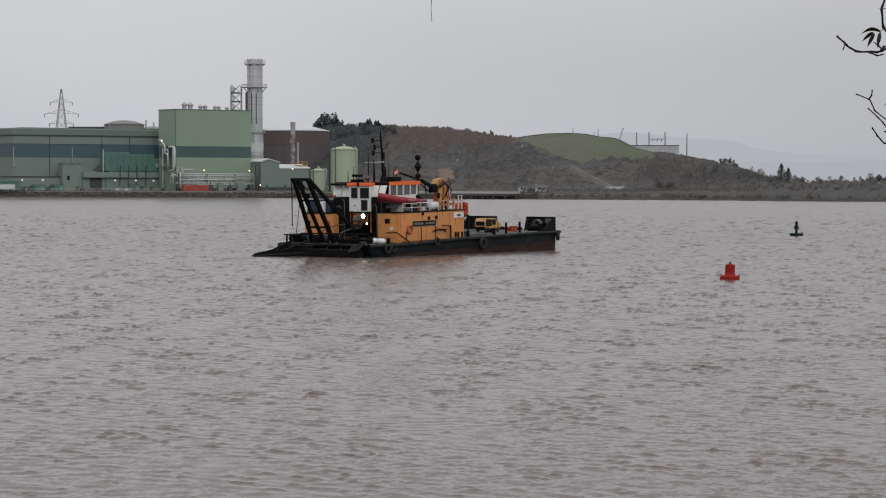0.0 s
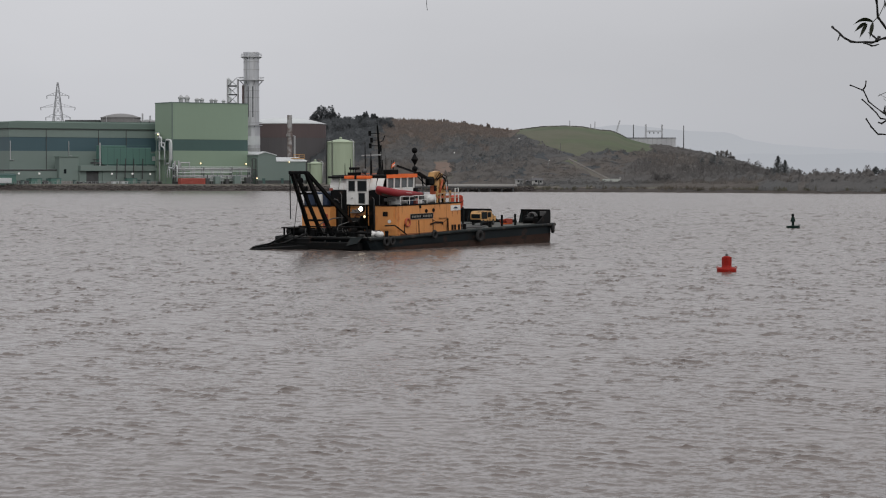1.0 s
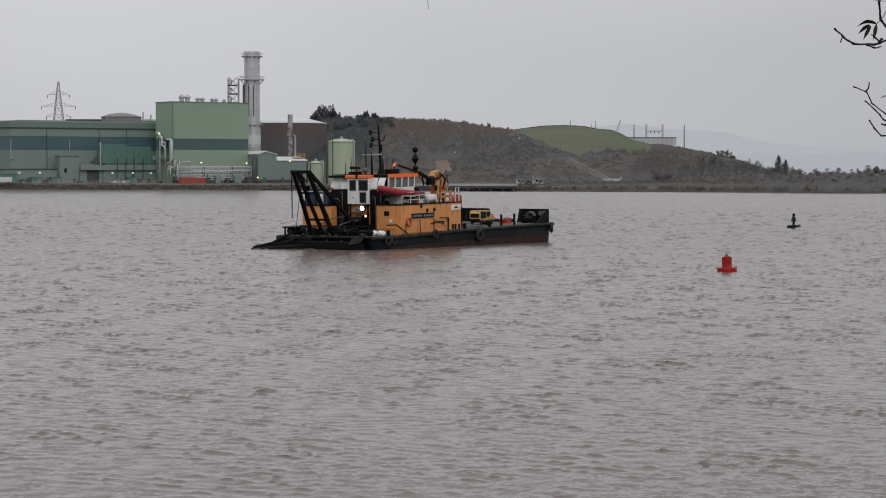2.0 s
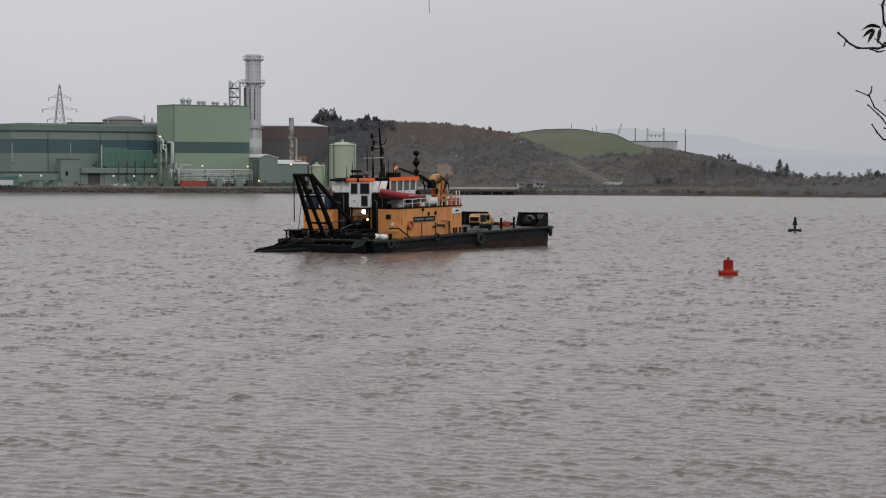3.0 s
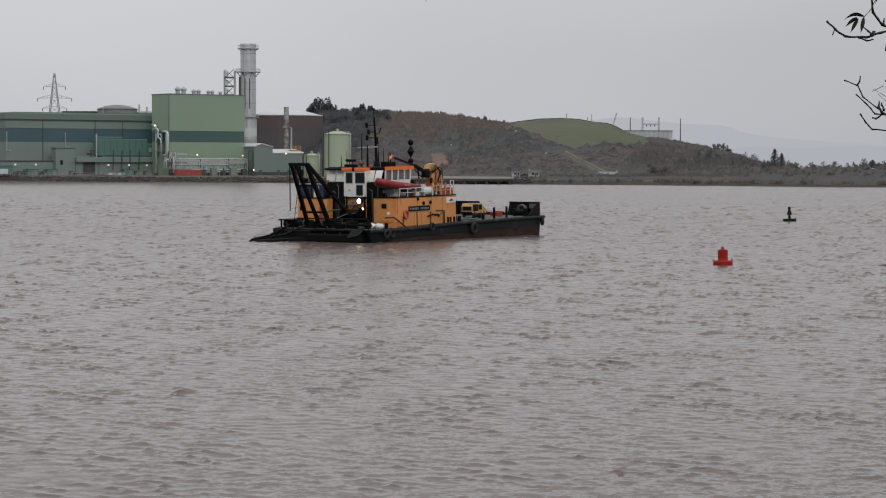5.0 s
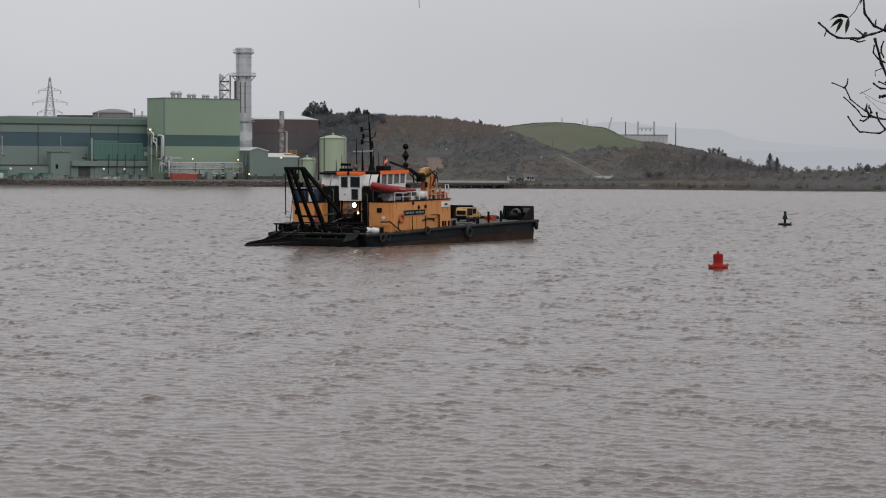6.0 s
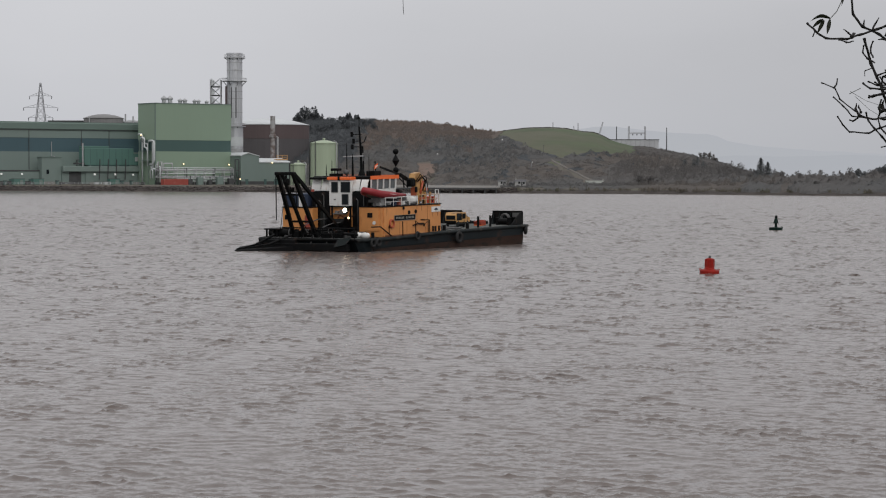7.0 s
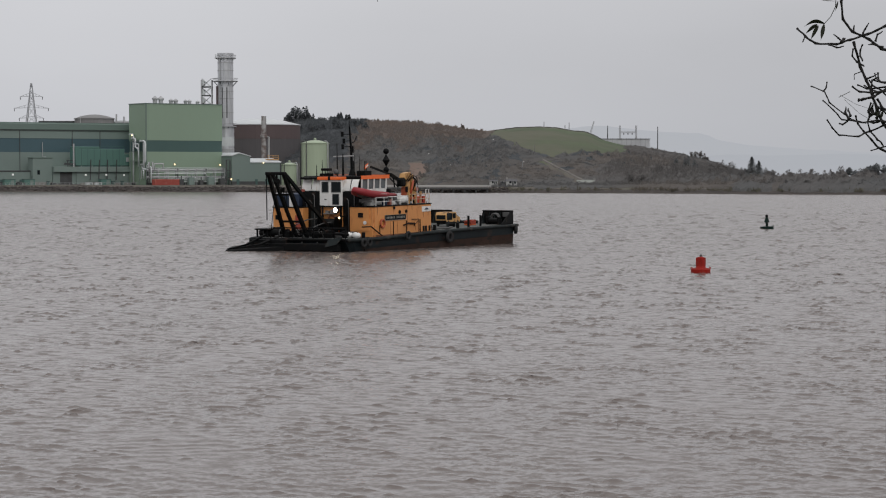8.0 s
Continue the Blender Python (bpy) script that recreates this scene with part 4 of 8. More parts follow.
def turbine_hall():
    t = thing("turbine_hall", pose(-157, 834, 0, 0, 0, 35), "long grey-green clad turbine hall with a dark blue band", "power station")
    x0, x1, d = -1.7, 62.0, 44
    part("lower_wall", Shape().box(x0, x1, 0, d, G0 - 1, 14.3), CLAD_GREY, t)
    part("window_band", Shape().box(x0 + 0.15, x1 - 0.15, 0.15, d - 0.15, 14.3, 19.4), CLAD_BLUE, t, "dark blue-green band")
    part("upper_wall", Shape().box(x0, x1, 0, d, 19.4, 22.3), CLAD_GREY, t)
    part("parapet", Shape().box(x0 - 0.5, x1 + 0.5, -0.5, d + 0.5, 22.5, 25.0, 0.2), PARAPET, t, "sloping grey-green roof edge")
    part("gutter", Shape().box(x0 - 0.35, x1 + 0.35, -0.35, d + 0.35, 22.3, 22.5), DARK_STEEL, t)
    part("roof", Shape().prism([(x0, 25.0), (x1, 25.0), (x1 - 4, 25.35), (x0 + 4, 25.35)], "y", 1, d - 1), PARAPET, t)
    for x, z in ((-1.4, 11), (22.0, 12.6)):
        part("downpipe", Shape().tube([(x, -0.25, 18.0), (x, -0.25, z), (x + 1.4, -0.25, z - 0.1)], 0.16, 6), GALV, t)
    for x in (13.0, 34.3, 45.8):
        part("joint_strip", Shape().box(x - 0.12, x + 0.12, -0.12, 0.0, 7.5, 22.2), DARK_STEEL, t)
    low = part("low_annex", Shape().box(-6.4, 14.4, -6, 0, G0 - 1, 7.0, 0.1), CLAD_GREY, t)
    part("roof_edge", Shape().box(-6.6, 14.4, -6.2, 0, 7.0, 7.5, 0.08), DARK_STEEL, low)
    part("plinth", Shape().box(-6.5, 14.4, -6.15, -6.0, G0 - 1, 3.4), DARK_STEEL, low)
    for x in (-4.6, 2.2, 10.0):
        part("door", Shape().box(x, x + 1.2, -6.12, -6.0, G0, 4.2), CLAD_BAND, low)
    tower = part("stair_tower", Shape().box(14.4, 22.2, -8, -4.2, G0 - 1, 12.0, 0.12), CLAD_GREY, t)
    part("window", Shape().box(16.2, 17.2, -8.08, -8.0, 6.0, 7.6), WINDOW, tower)
    part("roof_edge", Shape().box(14.2, 22.4, -8.2, -4.1, 12.0, 12.3), PARAPET, tower)
    deck = part("platform", Shape().box(22.0, 59.4, -10, 0, 6.9, 8.9, 0.1), CLAD_GREY, t)
    part("under_wall", Shape().box(31.5, 59.0, -9, 0, G0 - 1, 6.9), CLAD_GREY, deck)
    part("recess_wall", Shape().box(22.2, 31.5, -3, 0, G0 - 1, 6.9), CLAD_BAND, deck, "dark recess behind the roller door")
    part("roller_door", Shape().box(25.0, 30.0, -8.3, -8.1, G0 - 0.2, 6.7), DARK_STEEL, deck, "dark roller door")
    part("door_pier", Shape().box(22.2, 25.0, -8.6, -7.6, G0 - 1, 6.9), CLAD_GREY, deck)
    part("door_pier", Shape().box(30.0, 31.5, -8.6, -7.6, G0 - 1, 6.9), CLAD_GREY, deck)
    part("apron", Shape().box(21.8, 61.0, -12.0, -9.0, G0 - 1, 2.5, 0.1), WET_CONCRETE, deck)
    for x0, x1 in ((31.6, 43.0), (46.0, 60.4)):
        part("kerb", Shape().box(x0, x1, -12.3, -12.0, G0 - 1, 3.0, 0.05), CONCRETE, deck, "pale concrete kerb")
    part("kerb", Shape().box(9.0, 21.6, -9.2, -8.9, G0 - 1, 3.2, 0.05), CONCRETE, low, "pale concrete kerb")
    for x in (36.5, 40.0, 43.4, 47.2):
        part("strut", Shape().bar((x, -10.3, 4.0), (x + 0.3, -10.3, 11.5), 0.28), DARK_STEEL, deck)
    house = part("filter_house", Shape().box(31.0, 51.5, -9, -4.6, 9.3, 15.6, 0.15), CLAD_TEAL, t, "teal-green intake filter house")
    part("raised_roof", Shape().box(31.0, 41.2, -8.8, -4.8, 15.6, 16.4, 0.12), CLAD_TEAL, house)
    ribs(house, 31, 51.5, -9, 9.4, 15.5, 2.6, CLAD_BAND)
    part("hopper", Shape().prism([(32.0, 9.3), (50.5, 9.3), (49.5, 8.9), (33.0, 8.9)], "y", -8.8, -4.8), CLAD_BAND, house)
    for x in (33.5, 38.0, 45.0, 50.0):
        part("leg", Shape().bar((x, -8.8, 8.9), (x, -8.8, 10.4), 0.3), CLAD_GREY, house)
    part("top_rail", Shape().bar((41.4, -8.8, 16.5), (51.3, -8.8, 16.5), 0.08).bar((41.4, -8.8, 15.6), (41.4, -8.8, 16.5), 0.08).bar((51.3, -8.8, 15.6), (51.3, -8.8, 16.5), 0.08).bar((46.3, -8.8, 15.6), (46.3, -8.8, 16.5), 0.08), CLAD_TEAL, house)
    part("vent_box", Shape().box(51.6, 57.2, -8.6, -5, 9.3, 13.6, 0.1), CLAD_TEAL, house)
    part("louvre", Shape().box(52.2, 55.4, -8.75, -8.6, 10.8, 12.4), GALV, house)
    part("pipe", Shape().tube([(30.2, -9.4, 8.9), (30.2, -9.4, 17.4)], 0.3, 8), GALV, house)
    part("gantry", Shape().box(27.5, 31.0, -9.5, -7, 9.6, 10.2).bar((28, -9, 8.9), (28, -9, 11.2), 0.25).bar((30.4, -9, 8.9), (30.4, -9, 11.2), 0.25).bar((27.5, -9, 11.2), (31, -9, 11.2), 0.2), DARK_STEEL, t)
    for x, y, z in ((-0.9, -6.4, 6.0), (7.2, -6.4, 6.0), (34.6, -10.3, 5.9), (43.1, -10.3, 5.9), (50.5, -10.3, 5.8)):
        part("flood_lamp", Shape().box(x - 0.36, x + 0.36, y - 0.15, y + 0.15, z - 0.34, z + 0.34, 0.06), LAMP_PALE, t, "pale square lamp")
    return t


def boiler_house():
    t = thing("boiler_house", pose(-100.4, 846, 0, 0, 0, 35), "tall pale green clad boiler house with a dark band", "power station")
    d, x1 = 13.4, 32.4
    part("lower_wall", Shape().box(0, x1, 0, d, G0 - 1, 14.5), CLAD_GREEN, t)
    part("dark_band", Shape().box(0.12, x1 - 0.12, 0.12, d - 0.12, 14.5, 18.7), CLAD_BAND, t, "dark green band")
    part("upper_wall", Shape().box(0, x1, 0, d, 18.7, 32.2), CLAD_GREEN, t)
    part("roof_edge", Shape().box(-0.15, x1 + 0.15, -0.15, d + 0.15, 32.2, 32.5), PARAPET, t)
    for x, w, h in ((7.0, 1.15, 3.0), (9.5, 1.15, 3.0), (13.8, 0.95, 2.1), (15.8, 0.95, 2.1), (20.0, 0.8, 1.9), (21.7, 0.8, 1.9), (25.2, 0.8, 1.6)):
        vent = part("roof_vent", Shape().lathe([(w * 0.75, 0), (w * 0.75, h * 0.5), (w, h * 0.54), (w, h * 0.7), (w * 0.12, h)], (x, 6, 32.4), 14), GALV, t, "grey ventilator with a pointed cowl")
        part("collar", Shape().ring((x, 6, 32.4 + h * 0.5), (0, 0, 1), w * 0.8, 0.09, 14, 6), GALV, vent)
    part("corner_trim", Shape().box(-0.1, 0.25, -0.1, 0.25, G0 - 1, 32.3), PARAPET, t)
    part("plinth", Shape().box(-0.1, x1 + 0.1, -0.1, 0.1, G0 - 1, 3.0), DARK_STEEL, t)
    for x, z in ((11.4, 9.8), (30.9, 9.6)):
        part("bulkhead_lamp", Shape().ball((x, -1.0, z), 0.26, 8, 6), LAMP_WARM, t, "lit lamp")
        part("lamp_bracket", Shape().bar((x, 0, z), (x, -1.0, z), 0.15), DARK_STEEL, t)
    return t


def pipe_rack():
    t = thing("pipe_rack", pose(-100.4, 846, 0, 0, 0, 35), "galvanised pipe rack before the boiler house", "pipe rack")
    for z in (5.2, 7.7):
        for y in (-6.0, -5.0):
            part("pipe", Shape().tube([(-2.4, y, z), (30, y, z)], 0.26, 8), GALV, t, smooth=True)
        part("beam", Shape().box(-2.6, 30, -6.4, -4.6, z - 0.55, z - 0.3), GALV, t)
    for k in range(9):
        x = -2.2 + 4 * k
        part("post", Shape().bar((x, -6.2, G0 - 0.5), (x, -6.2, 8.3), 0.3).bar((x, -4.8, G0 - 0.5), (x, -4.8, 8.3), 0.3), GALV if k % 3 else DARK_STEEL, t)
    for z, y, x0, x1, r in ((3.5, -6.6, 1.0, 27.0, 0.16), (4.3, -6.6, 6.0, 30.0, 0.14), (6.3, -6.3, -2.0, 22.0, 0.15), (6.8, -6.3, 4.0, 30.0, 0.12), (8.4, -5.5, -1.0, 30.0, 0.14)):
        part("small_pipe", Shape().tube([(x0, y, z - 1.6), (x0 + 0.2, y, z), (x1 - 0.2, y, z), (x1, y, z - 1.4)], r, 6), ROOF_PALE, t, smooth=True)
    for x in (3.6, 7.3, 11.8, 16.4, 19.6, 24.4, 28.0):
        part("dropper", Shape().tube([(x, -6.7, G0), (x, -6.7, 4.6), (x + 0.7, -6.7, 5.0)], 0.16, 6), ROOF_PALE if x % 2 < 1 else GALV, t, smooth=True)
    part("expansion_loop", Shape().tube([(0.8, -5, 7.7), (0.8, -5, 10.0), (4.4, -5, 10.0), (4.4, -5, 7.7)], 0.3, 8), GALV, t, smooth=True)
    part("expansion_loop", Shape().tube([(-1.8, -5.6, 3), (-1.8, -5.6, 10.6), (-0.4, -5.6, 10.6), (-0.4, -5.6, 6.0)], 0.36, 8), GALV, t, smooth=True)
    for x, w, h in ((9.5, 1.6, 2.4), (13.4, 2.2, 3.0), (18.0, 1.4, 2.0), (21.6, 2.6, 3.2), (26.6, 2.0, 2.6)):
        part("valve_skid", Shape().box(x, x + w, -8.6, -6.9, G0 - 0.4, G0 + h, 0.1).tube([(x + w / 2, -8, G0 + h), (x + w / 2, -8, G0 + h + 1.2)], 0.2, 6), CLAD_GREY if w > 2 else DARK_STEEL, t)
    return t


def pipe_risers():
    t = thing("pipe_riser_bank", pose(-100.4, 846, 0, 0, 0, 35) @ pose(0, -2.4, 0), "bank of pale steam pipes beside the boiler house", "pipes")
    for y, z0, z1, r in ((10.6, 9, 21.0, 0.3), (6.4, 9, 17.4, 0.32), (2.4, 8.6, 18.4, 0.4)):
        part("riser", Shape().tube([(-1.0, y, z0 - 6 if y > 8 else z0), (-1.0, y, z1 - 0.5), (-1.0, y + 0.5, z1), (-1.0, y + 3.2, z1)], r, 8), ROOF_PALE, t, smooth=True)
    part("elbow", Shape().tube([(-1.0, 3.6, 9.0), (-1.0, 3.4, 8.2), (-1.0, 1.0, 7.9), (-1.0, -3.0, 7.9)], 0.36, 8), ROOF_PALE, t, smooth=True)
    for z in (11.0, 14.6, 18.2):
        part("pipe_bridge", Shape().box(-1.4, -0.2, 5.2, 12.6, z, z + 0.2), CLAD_GREY, t)
    part("elbow", Shape().tube([(-1.3, 11.4, 19.4), (-1.3, 8.8, 19.4), (-1.3, 8.4, 18.8), (-1.3, 8.4, 16.2), (-1.3, 6.4, 15.6), (-1.3, 5.8, 14.6), (-1.3, 5.8, 10.4)], 0.34, 8), ROOF_PALE, t, smooth=True)
    part("elbow", Shape().tube([(-1.5, 2.6, 18.4), (-1.5, 0.8, 18.2), (-1.5, 0.4, 17.2), (-1.5, 0.4, 11.4), (-1.5, 1.6, 9.8), (-1.5, 4.0, 9.6)], 0.36, 8), ROOF_PALE, t, smooth=True)
    for y0, z0, z1, r in ((-1.2, 4.0, 9.6, 0.28), (-2.6, 3.0, 8.8, 0.24), (3.2, 4.5, 7.6, 0.22)):
        part("loop_pipe", Shape().tube([(-1.6, y0, z0), (-1.6, y0, z1 - 0.3), (-1.6, y0 - 0.3, z1), (-1.6, y0 - 1.5, z1), (-1.6, y0 - 1.8, z1 - 0.3), (-1.6, y0 - 1.8, z0)], r, 8), ROOF_PALE, t, smooth=True)
    for y in (5.4, 12.4):
        part("post", Shape().bar((-1.3, y, G0 - 0.5), (-1.3, y, 19.2), 0.18), CLAD_GREY, t)
    part("bulkhead_lamp", Shape().ball((-2.0, 9.8, 20.6), 0.26, 8, 6), LAMP_WARM, t, "lit lamp")
    part("lamp_post", Shape().bar((-1.9, 9.8, 18.2), (-1.9, 9.8, 20.5), 0.12), DARK_STEEL, t)
    return t


def quay_clutter():
    """Cabinets, skips and cabins along the foot of the buildings."""
    base = pose(-157, 834, 0, 0, 0, 35)
    kinds = []
    for nm, w, d, h, mat, label, cat in (
        ("control_cabinet", 1.2, 0.8, 1.6, CLAD_BAND, "dark green control cabinet on the quay", "cabinet"),
        ("site_cabin", 4.2, 2.2, 2.3, CLAD_TEAL, "teal site cabin on the quay", "cabin"),
        ("pale_tank_skid", 2.6, 1.4, 1.2, ROOF_PALE, "pale skid tank on the quay", "tank"),
        ("grey_skip", 3.0, 1.6, 1.0, DARK_STEEL, "dark grey skip on the quay", "skip"),
    ):
        o = thing(nm, base @ pose(0, -12, 1.9), label, cat)
        part("body", Shape().box(0, w, 0, d, 0.15, h, 0.06), mat, o)
        part("lid", Shape().box(-0.06, w + 0.06, -0.06, d + 0.06, h, h + 0.1), DARK_STEEL, o)
        part("door", Shape().box(w * 0.55, w * 0.85, -0.04, 0.0, 0.3, h * 0.85), CLAD_GREY, o)
        part("skid", Shape().box(0, w, 0.1, 0.3, 0, 0.15).box(0, w, d - 0.3, d - 0.1, 0, 0.15), DARK_STEEL, o)
        kinds.append(o)
    spots = [(-2.0, -11), (1.5, -12), (4.4, -10.5), (6.4, -12), (9.6, -11), (12.4, -10), (18.0, -12.4), (20.4, -11.5), (33.0, -14), (36.5, -14.5), (39.0, -14), (43.5, -14.2), (47.5, -14), (52.0, -14.4), (55.0, -14), (57.6, -14)]
    for k, (x, y) in enumerate(spots):
        src = kinds[(k * 7 + k // 3) % 4]
        m = base @ pose(x, y, 1.95)
        if k < 4:
            kinds[k].matrix_world = m
        else:
            copy_thing(src, m)
    f = thing("railing", base, "thin grey railing along the quay", "railing")
    for k in range(46):
        part("post", Shape().bar((-12 + 1.7 * k, -15.5, 1.9), (-12 + 1.7 * k, -15.5, 3.0), 0.07), GALV, f)
    part("rail", Shape().bar((-12, -15.5, 3.0), (64.5, -15.5, 3.0), 0.07), GALV, f)
    part("rail", Shape().bar((-12, -15.5, 2.5), (64.5, -15.5, 2.5), 0.06), GALV, f)


def chimney():
    t = thing("chimney", pose(-75.1, 895, 0), "tall grey steel power station chimney with ring galleries", "chimney")
    prof = [(3.35, G0 - 1), (3.35, 24.6), (3.05, 24.8), (3.05, 52.8), (3.2, 52.8), (3.2, 53.4), (2.8, 53.4)]
    part("shaft", Shape().lathe(prof, n=32), STACK_GREY, t, smooth=False)
    for z in (30, 35.5, 38.2, 46.5, 49.5):
        part("flange", Shape().lathe([(3.05, z), (3.16, z), (3.16, z + 0.25), (3.05, z + 0.25)], n=32), GALV, t)
    for z, r in ((24.6, 4.3), (42.3, 4.9), (51.4, 4.2)):
        g = part("gallery", Shape().lathe([(3.0, z), (r, z), (r, z + 0.3), (3.0, z + 0.3)], n=28), GALV, t)
        part("railing", Shape().ring((0, 0, z + 1.3), (0, 0, 1), r - 0.1, 0.07, 28, 5).ring((0, 0, z + 0.8), (0, 0, 1), r - 0.1, 0.05, 28, 5), GALV, g)
        for k in range(8):
            a = 2 * math.pi * (k + 0.5) / 8
            part("bracket", Shape().bar((3.0 * math.cos(a), 3.0 * math.sin(a), z - (1.9 if r > 4.5 else 0.7)), (r * 0.97 * math.cos(a), r * 0.97 * math.sin(a), z), 0.13), DARK_STEEL, g)
    part("ladder", Shape().bar((-2.0, -2.5, G0), (-2.0, -2.5, 52), 0.3), GALV, t)
    for a, z0, z1 in ((-128, 43.2, 51.2), (-98, 43.2, 51.2), (-66, 43.2, 51.2), (-90, 25.6, 38.0), (-52, 25.6, 41.0)):
        part("panel_joint", Shape().bar((3.06 * math.cos(radians(a)), 3.06 * math.sin(radians(a)), z0), (3.06 * math.cos(radians(a)), 3.06 * math.sin(radians(a)), z1), 0.14), GALV, t)
    for z0, z1 in ((12.0, 16.0), (17.0, 20.5)):
        part("patch_panel", Shape().lathe([(3.36, z0), (3.40, z0 + 0.05), (3.40, z1), (3.36, z1 + 0.05)], n=32), ROOF_PALE if z0 > 15 else GALV, t, "pale repair band")
    for a in (-110, -75):
        part("strake", Shape().bar((3.1 * math.cos(radians(a)), 3.1 * math.sin(radians(a)), 28), (3.1 * math.cos(radians(a)), 3.1 * math.sin(radians(a)), 40), 0.4), DARK_STEEL, t)
    part("flue_duct", Shape().box(-3.6, -1.4, -1.2, 2.0, 24, 40.5, 0.1), TANK_BROWN, t, "rust-brown duct on the shaft")
    s = thing("stair_tower", pose(-82.4, 895, 0), "open steel stair tower beside the chimney", "stair tower")
    for x, y in ((-2, -2), (2, -2), (-2, 2), (2, 2)):
        part("post", Shape().bar((x, y, G0 - 1), (x, y, 43), 0.36), GALV, s)
    for k in range(11):
        z = 6 + 3.4 * k
        part("landing", Shape().box(-2.1, 2.1, -2.1, 2.1, z, z + 0.45), DARK_STEEL, s)
        x0, x1 = (-1.8, 1.8) if k % 2 else (1.8, -1.8)
        part("flight", Shape().bar((x0, -1.6, z + 0.2), (x1, -1.6, z + 3.4), 0.8, 0.4), ROOF_PALE, s)
        part("platform_screen", Shape().tube([(-1.1, -1.2, z + 0.6), (-1.1, -1.2, z + 2.6)], 0.65, 10), ROOF_PALE, s)
        part("brace", Shape().bar((x1, -2, z), (x0, -2, z + 3.4), 0.2), DARK_STEEL, s)
    part("bridge", Shape().box(1.9, 5, -0.8, 0.8, 42.3, 42.6).bar((1.9, -0.8, 43.5), (5, -0.8, 43.5), 0.1), DARK_STEEL, s)
    return t


def gas_annex():
    t = thing("annex_building", pose(-69.7, 858, 0, 0, 0, 35), "grey-green annex with pale metal roofs", "industrial building")
    a = part("gabled_block", Shape().prism([(0, G0 - 1), (0, 13.2), (3.2, 13.9), (8.0, 12.9), (8.0, G0 - 1)], "y", 0, 14), CLAD_GREY, t)
    part("roof", Shape().prism([(-0.2, 13.2), (3.2, 14.3), (8.3, 13.0), (8.3, 12.75), (3.2, 13.95), (-0.2, 12.9)], "y", -0.3, 14.3), ROOF_PALE, a, "pale metal roof")
    b = part("long_block", Shape().box(8.0, 22.0, 0.2, 14, G0 - 1, 10.8), CLAD_GREY, t)
    part("roof", Shape().prism([(-0.1, 10.7), (7, 12.2), (14.2, 10.7), (14.2, 10.5), (-0.1, 10.5)], "x", 8.0, 22.3), ROOF_PALE, b, "pale metal roof")
    part("plinth", Shape().box(-0.1, 22.1, -0.1, 0.2, G0 - 1, 3.4), DARK_STEEL, t)
    for x, w in ((2.0, 1.2), (10.2, 1.0), (14.6, 2.4)):
        part("door", Shape().box(x, x + w, -0.15, 0.1, G0, 4.2), CLAD_BAND, t)
    part("exhaust_flue", Shape().lathe([(0.95, 9.0), (0.95, 20.0), (1.35, 20.2), (1.35, 21.2), (0.95, 21.4), (0.95, 28.4), (0.8, 28.4)], (20.2, 10.2, 0), 16), WRAPPED_FLUE, t, "stained exhaust flue in torn wrapping")
    part("side_pipe", Shape().tube([(22.4, 10.2, 10), (22.4, 10.2, 20.4), (20.4, 10.2, 20.6)], 0.4, 8), GALV, t)
    part("yellow_gantry", Shape().box(17.6, 22.4, 3, 6, 11.6, 11.9).bar((17.6, 3, 13.3), (22.4, 3, 13.3), 0.15).bar((17.6, 3, 12.6), (22.4, 3, 12.6), 0.15).bar((17.7, 3, 11.6), (17.7, 3, 13.3), 0.15).bar((20, 3, 11.6), (20, 3, 13.3), 0.15).bar((22.3, 3, 11.6), (22.3, 3, 13.3), 0.15), CRANE_YELLOW, t, "yellow gallery railing")
    part("bulkhead_lamp", Shape().ball((13.6, -0.4, 10.4), 0.26, 8, 6), LAMP_WARM, t, "lit lamp")
    part("bulkhead_lamp", Shape().ball((-0.5, -0.4, 4.2), 0.26, 8, 6), LAMP_WARM, t, "lit lamp")
    part("pipe_frame", Shape().bar((-2.4, 0, G0), (-2.4, 0, 11.5), 0.3).bar((-0.8, 0, G0), (-0.8, 0, 11.5), 0.3).bar((-2.4, 0, 11.5), (-0.8, 0, 11.5), 0.3).bar((-2.4, 0, 7.5), (-0.8, 0, 7.5), 0.25).bar((-2.4, 0, 4.5), (-0.8, 0, 4.5), 0.25), DARK_STEEL, t)
    return t


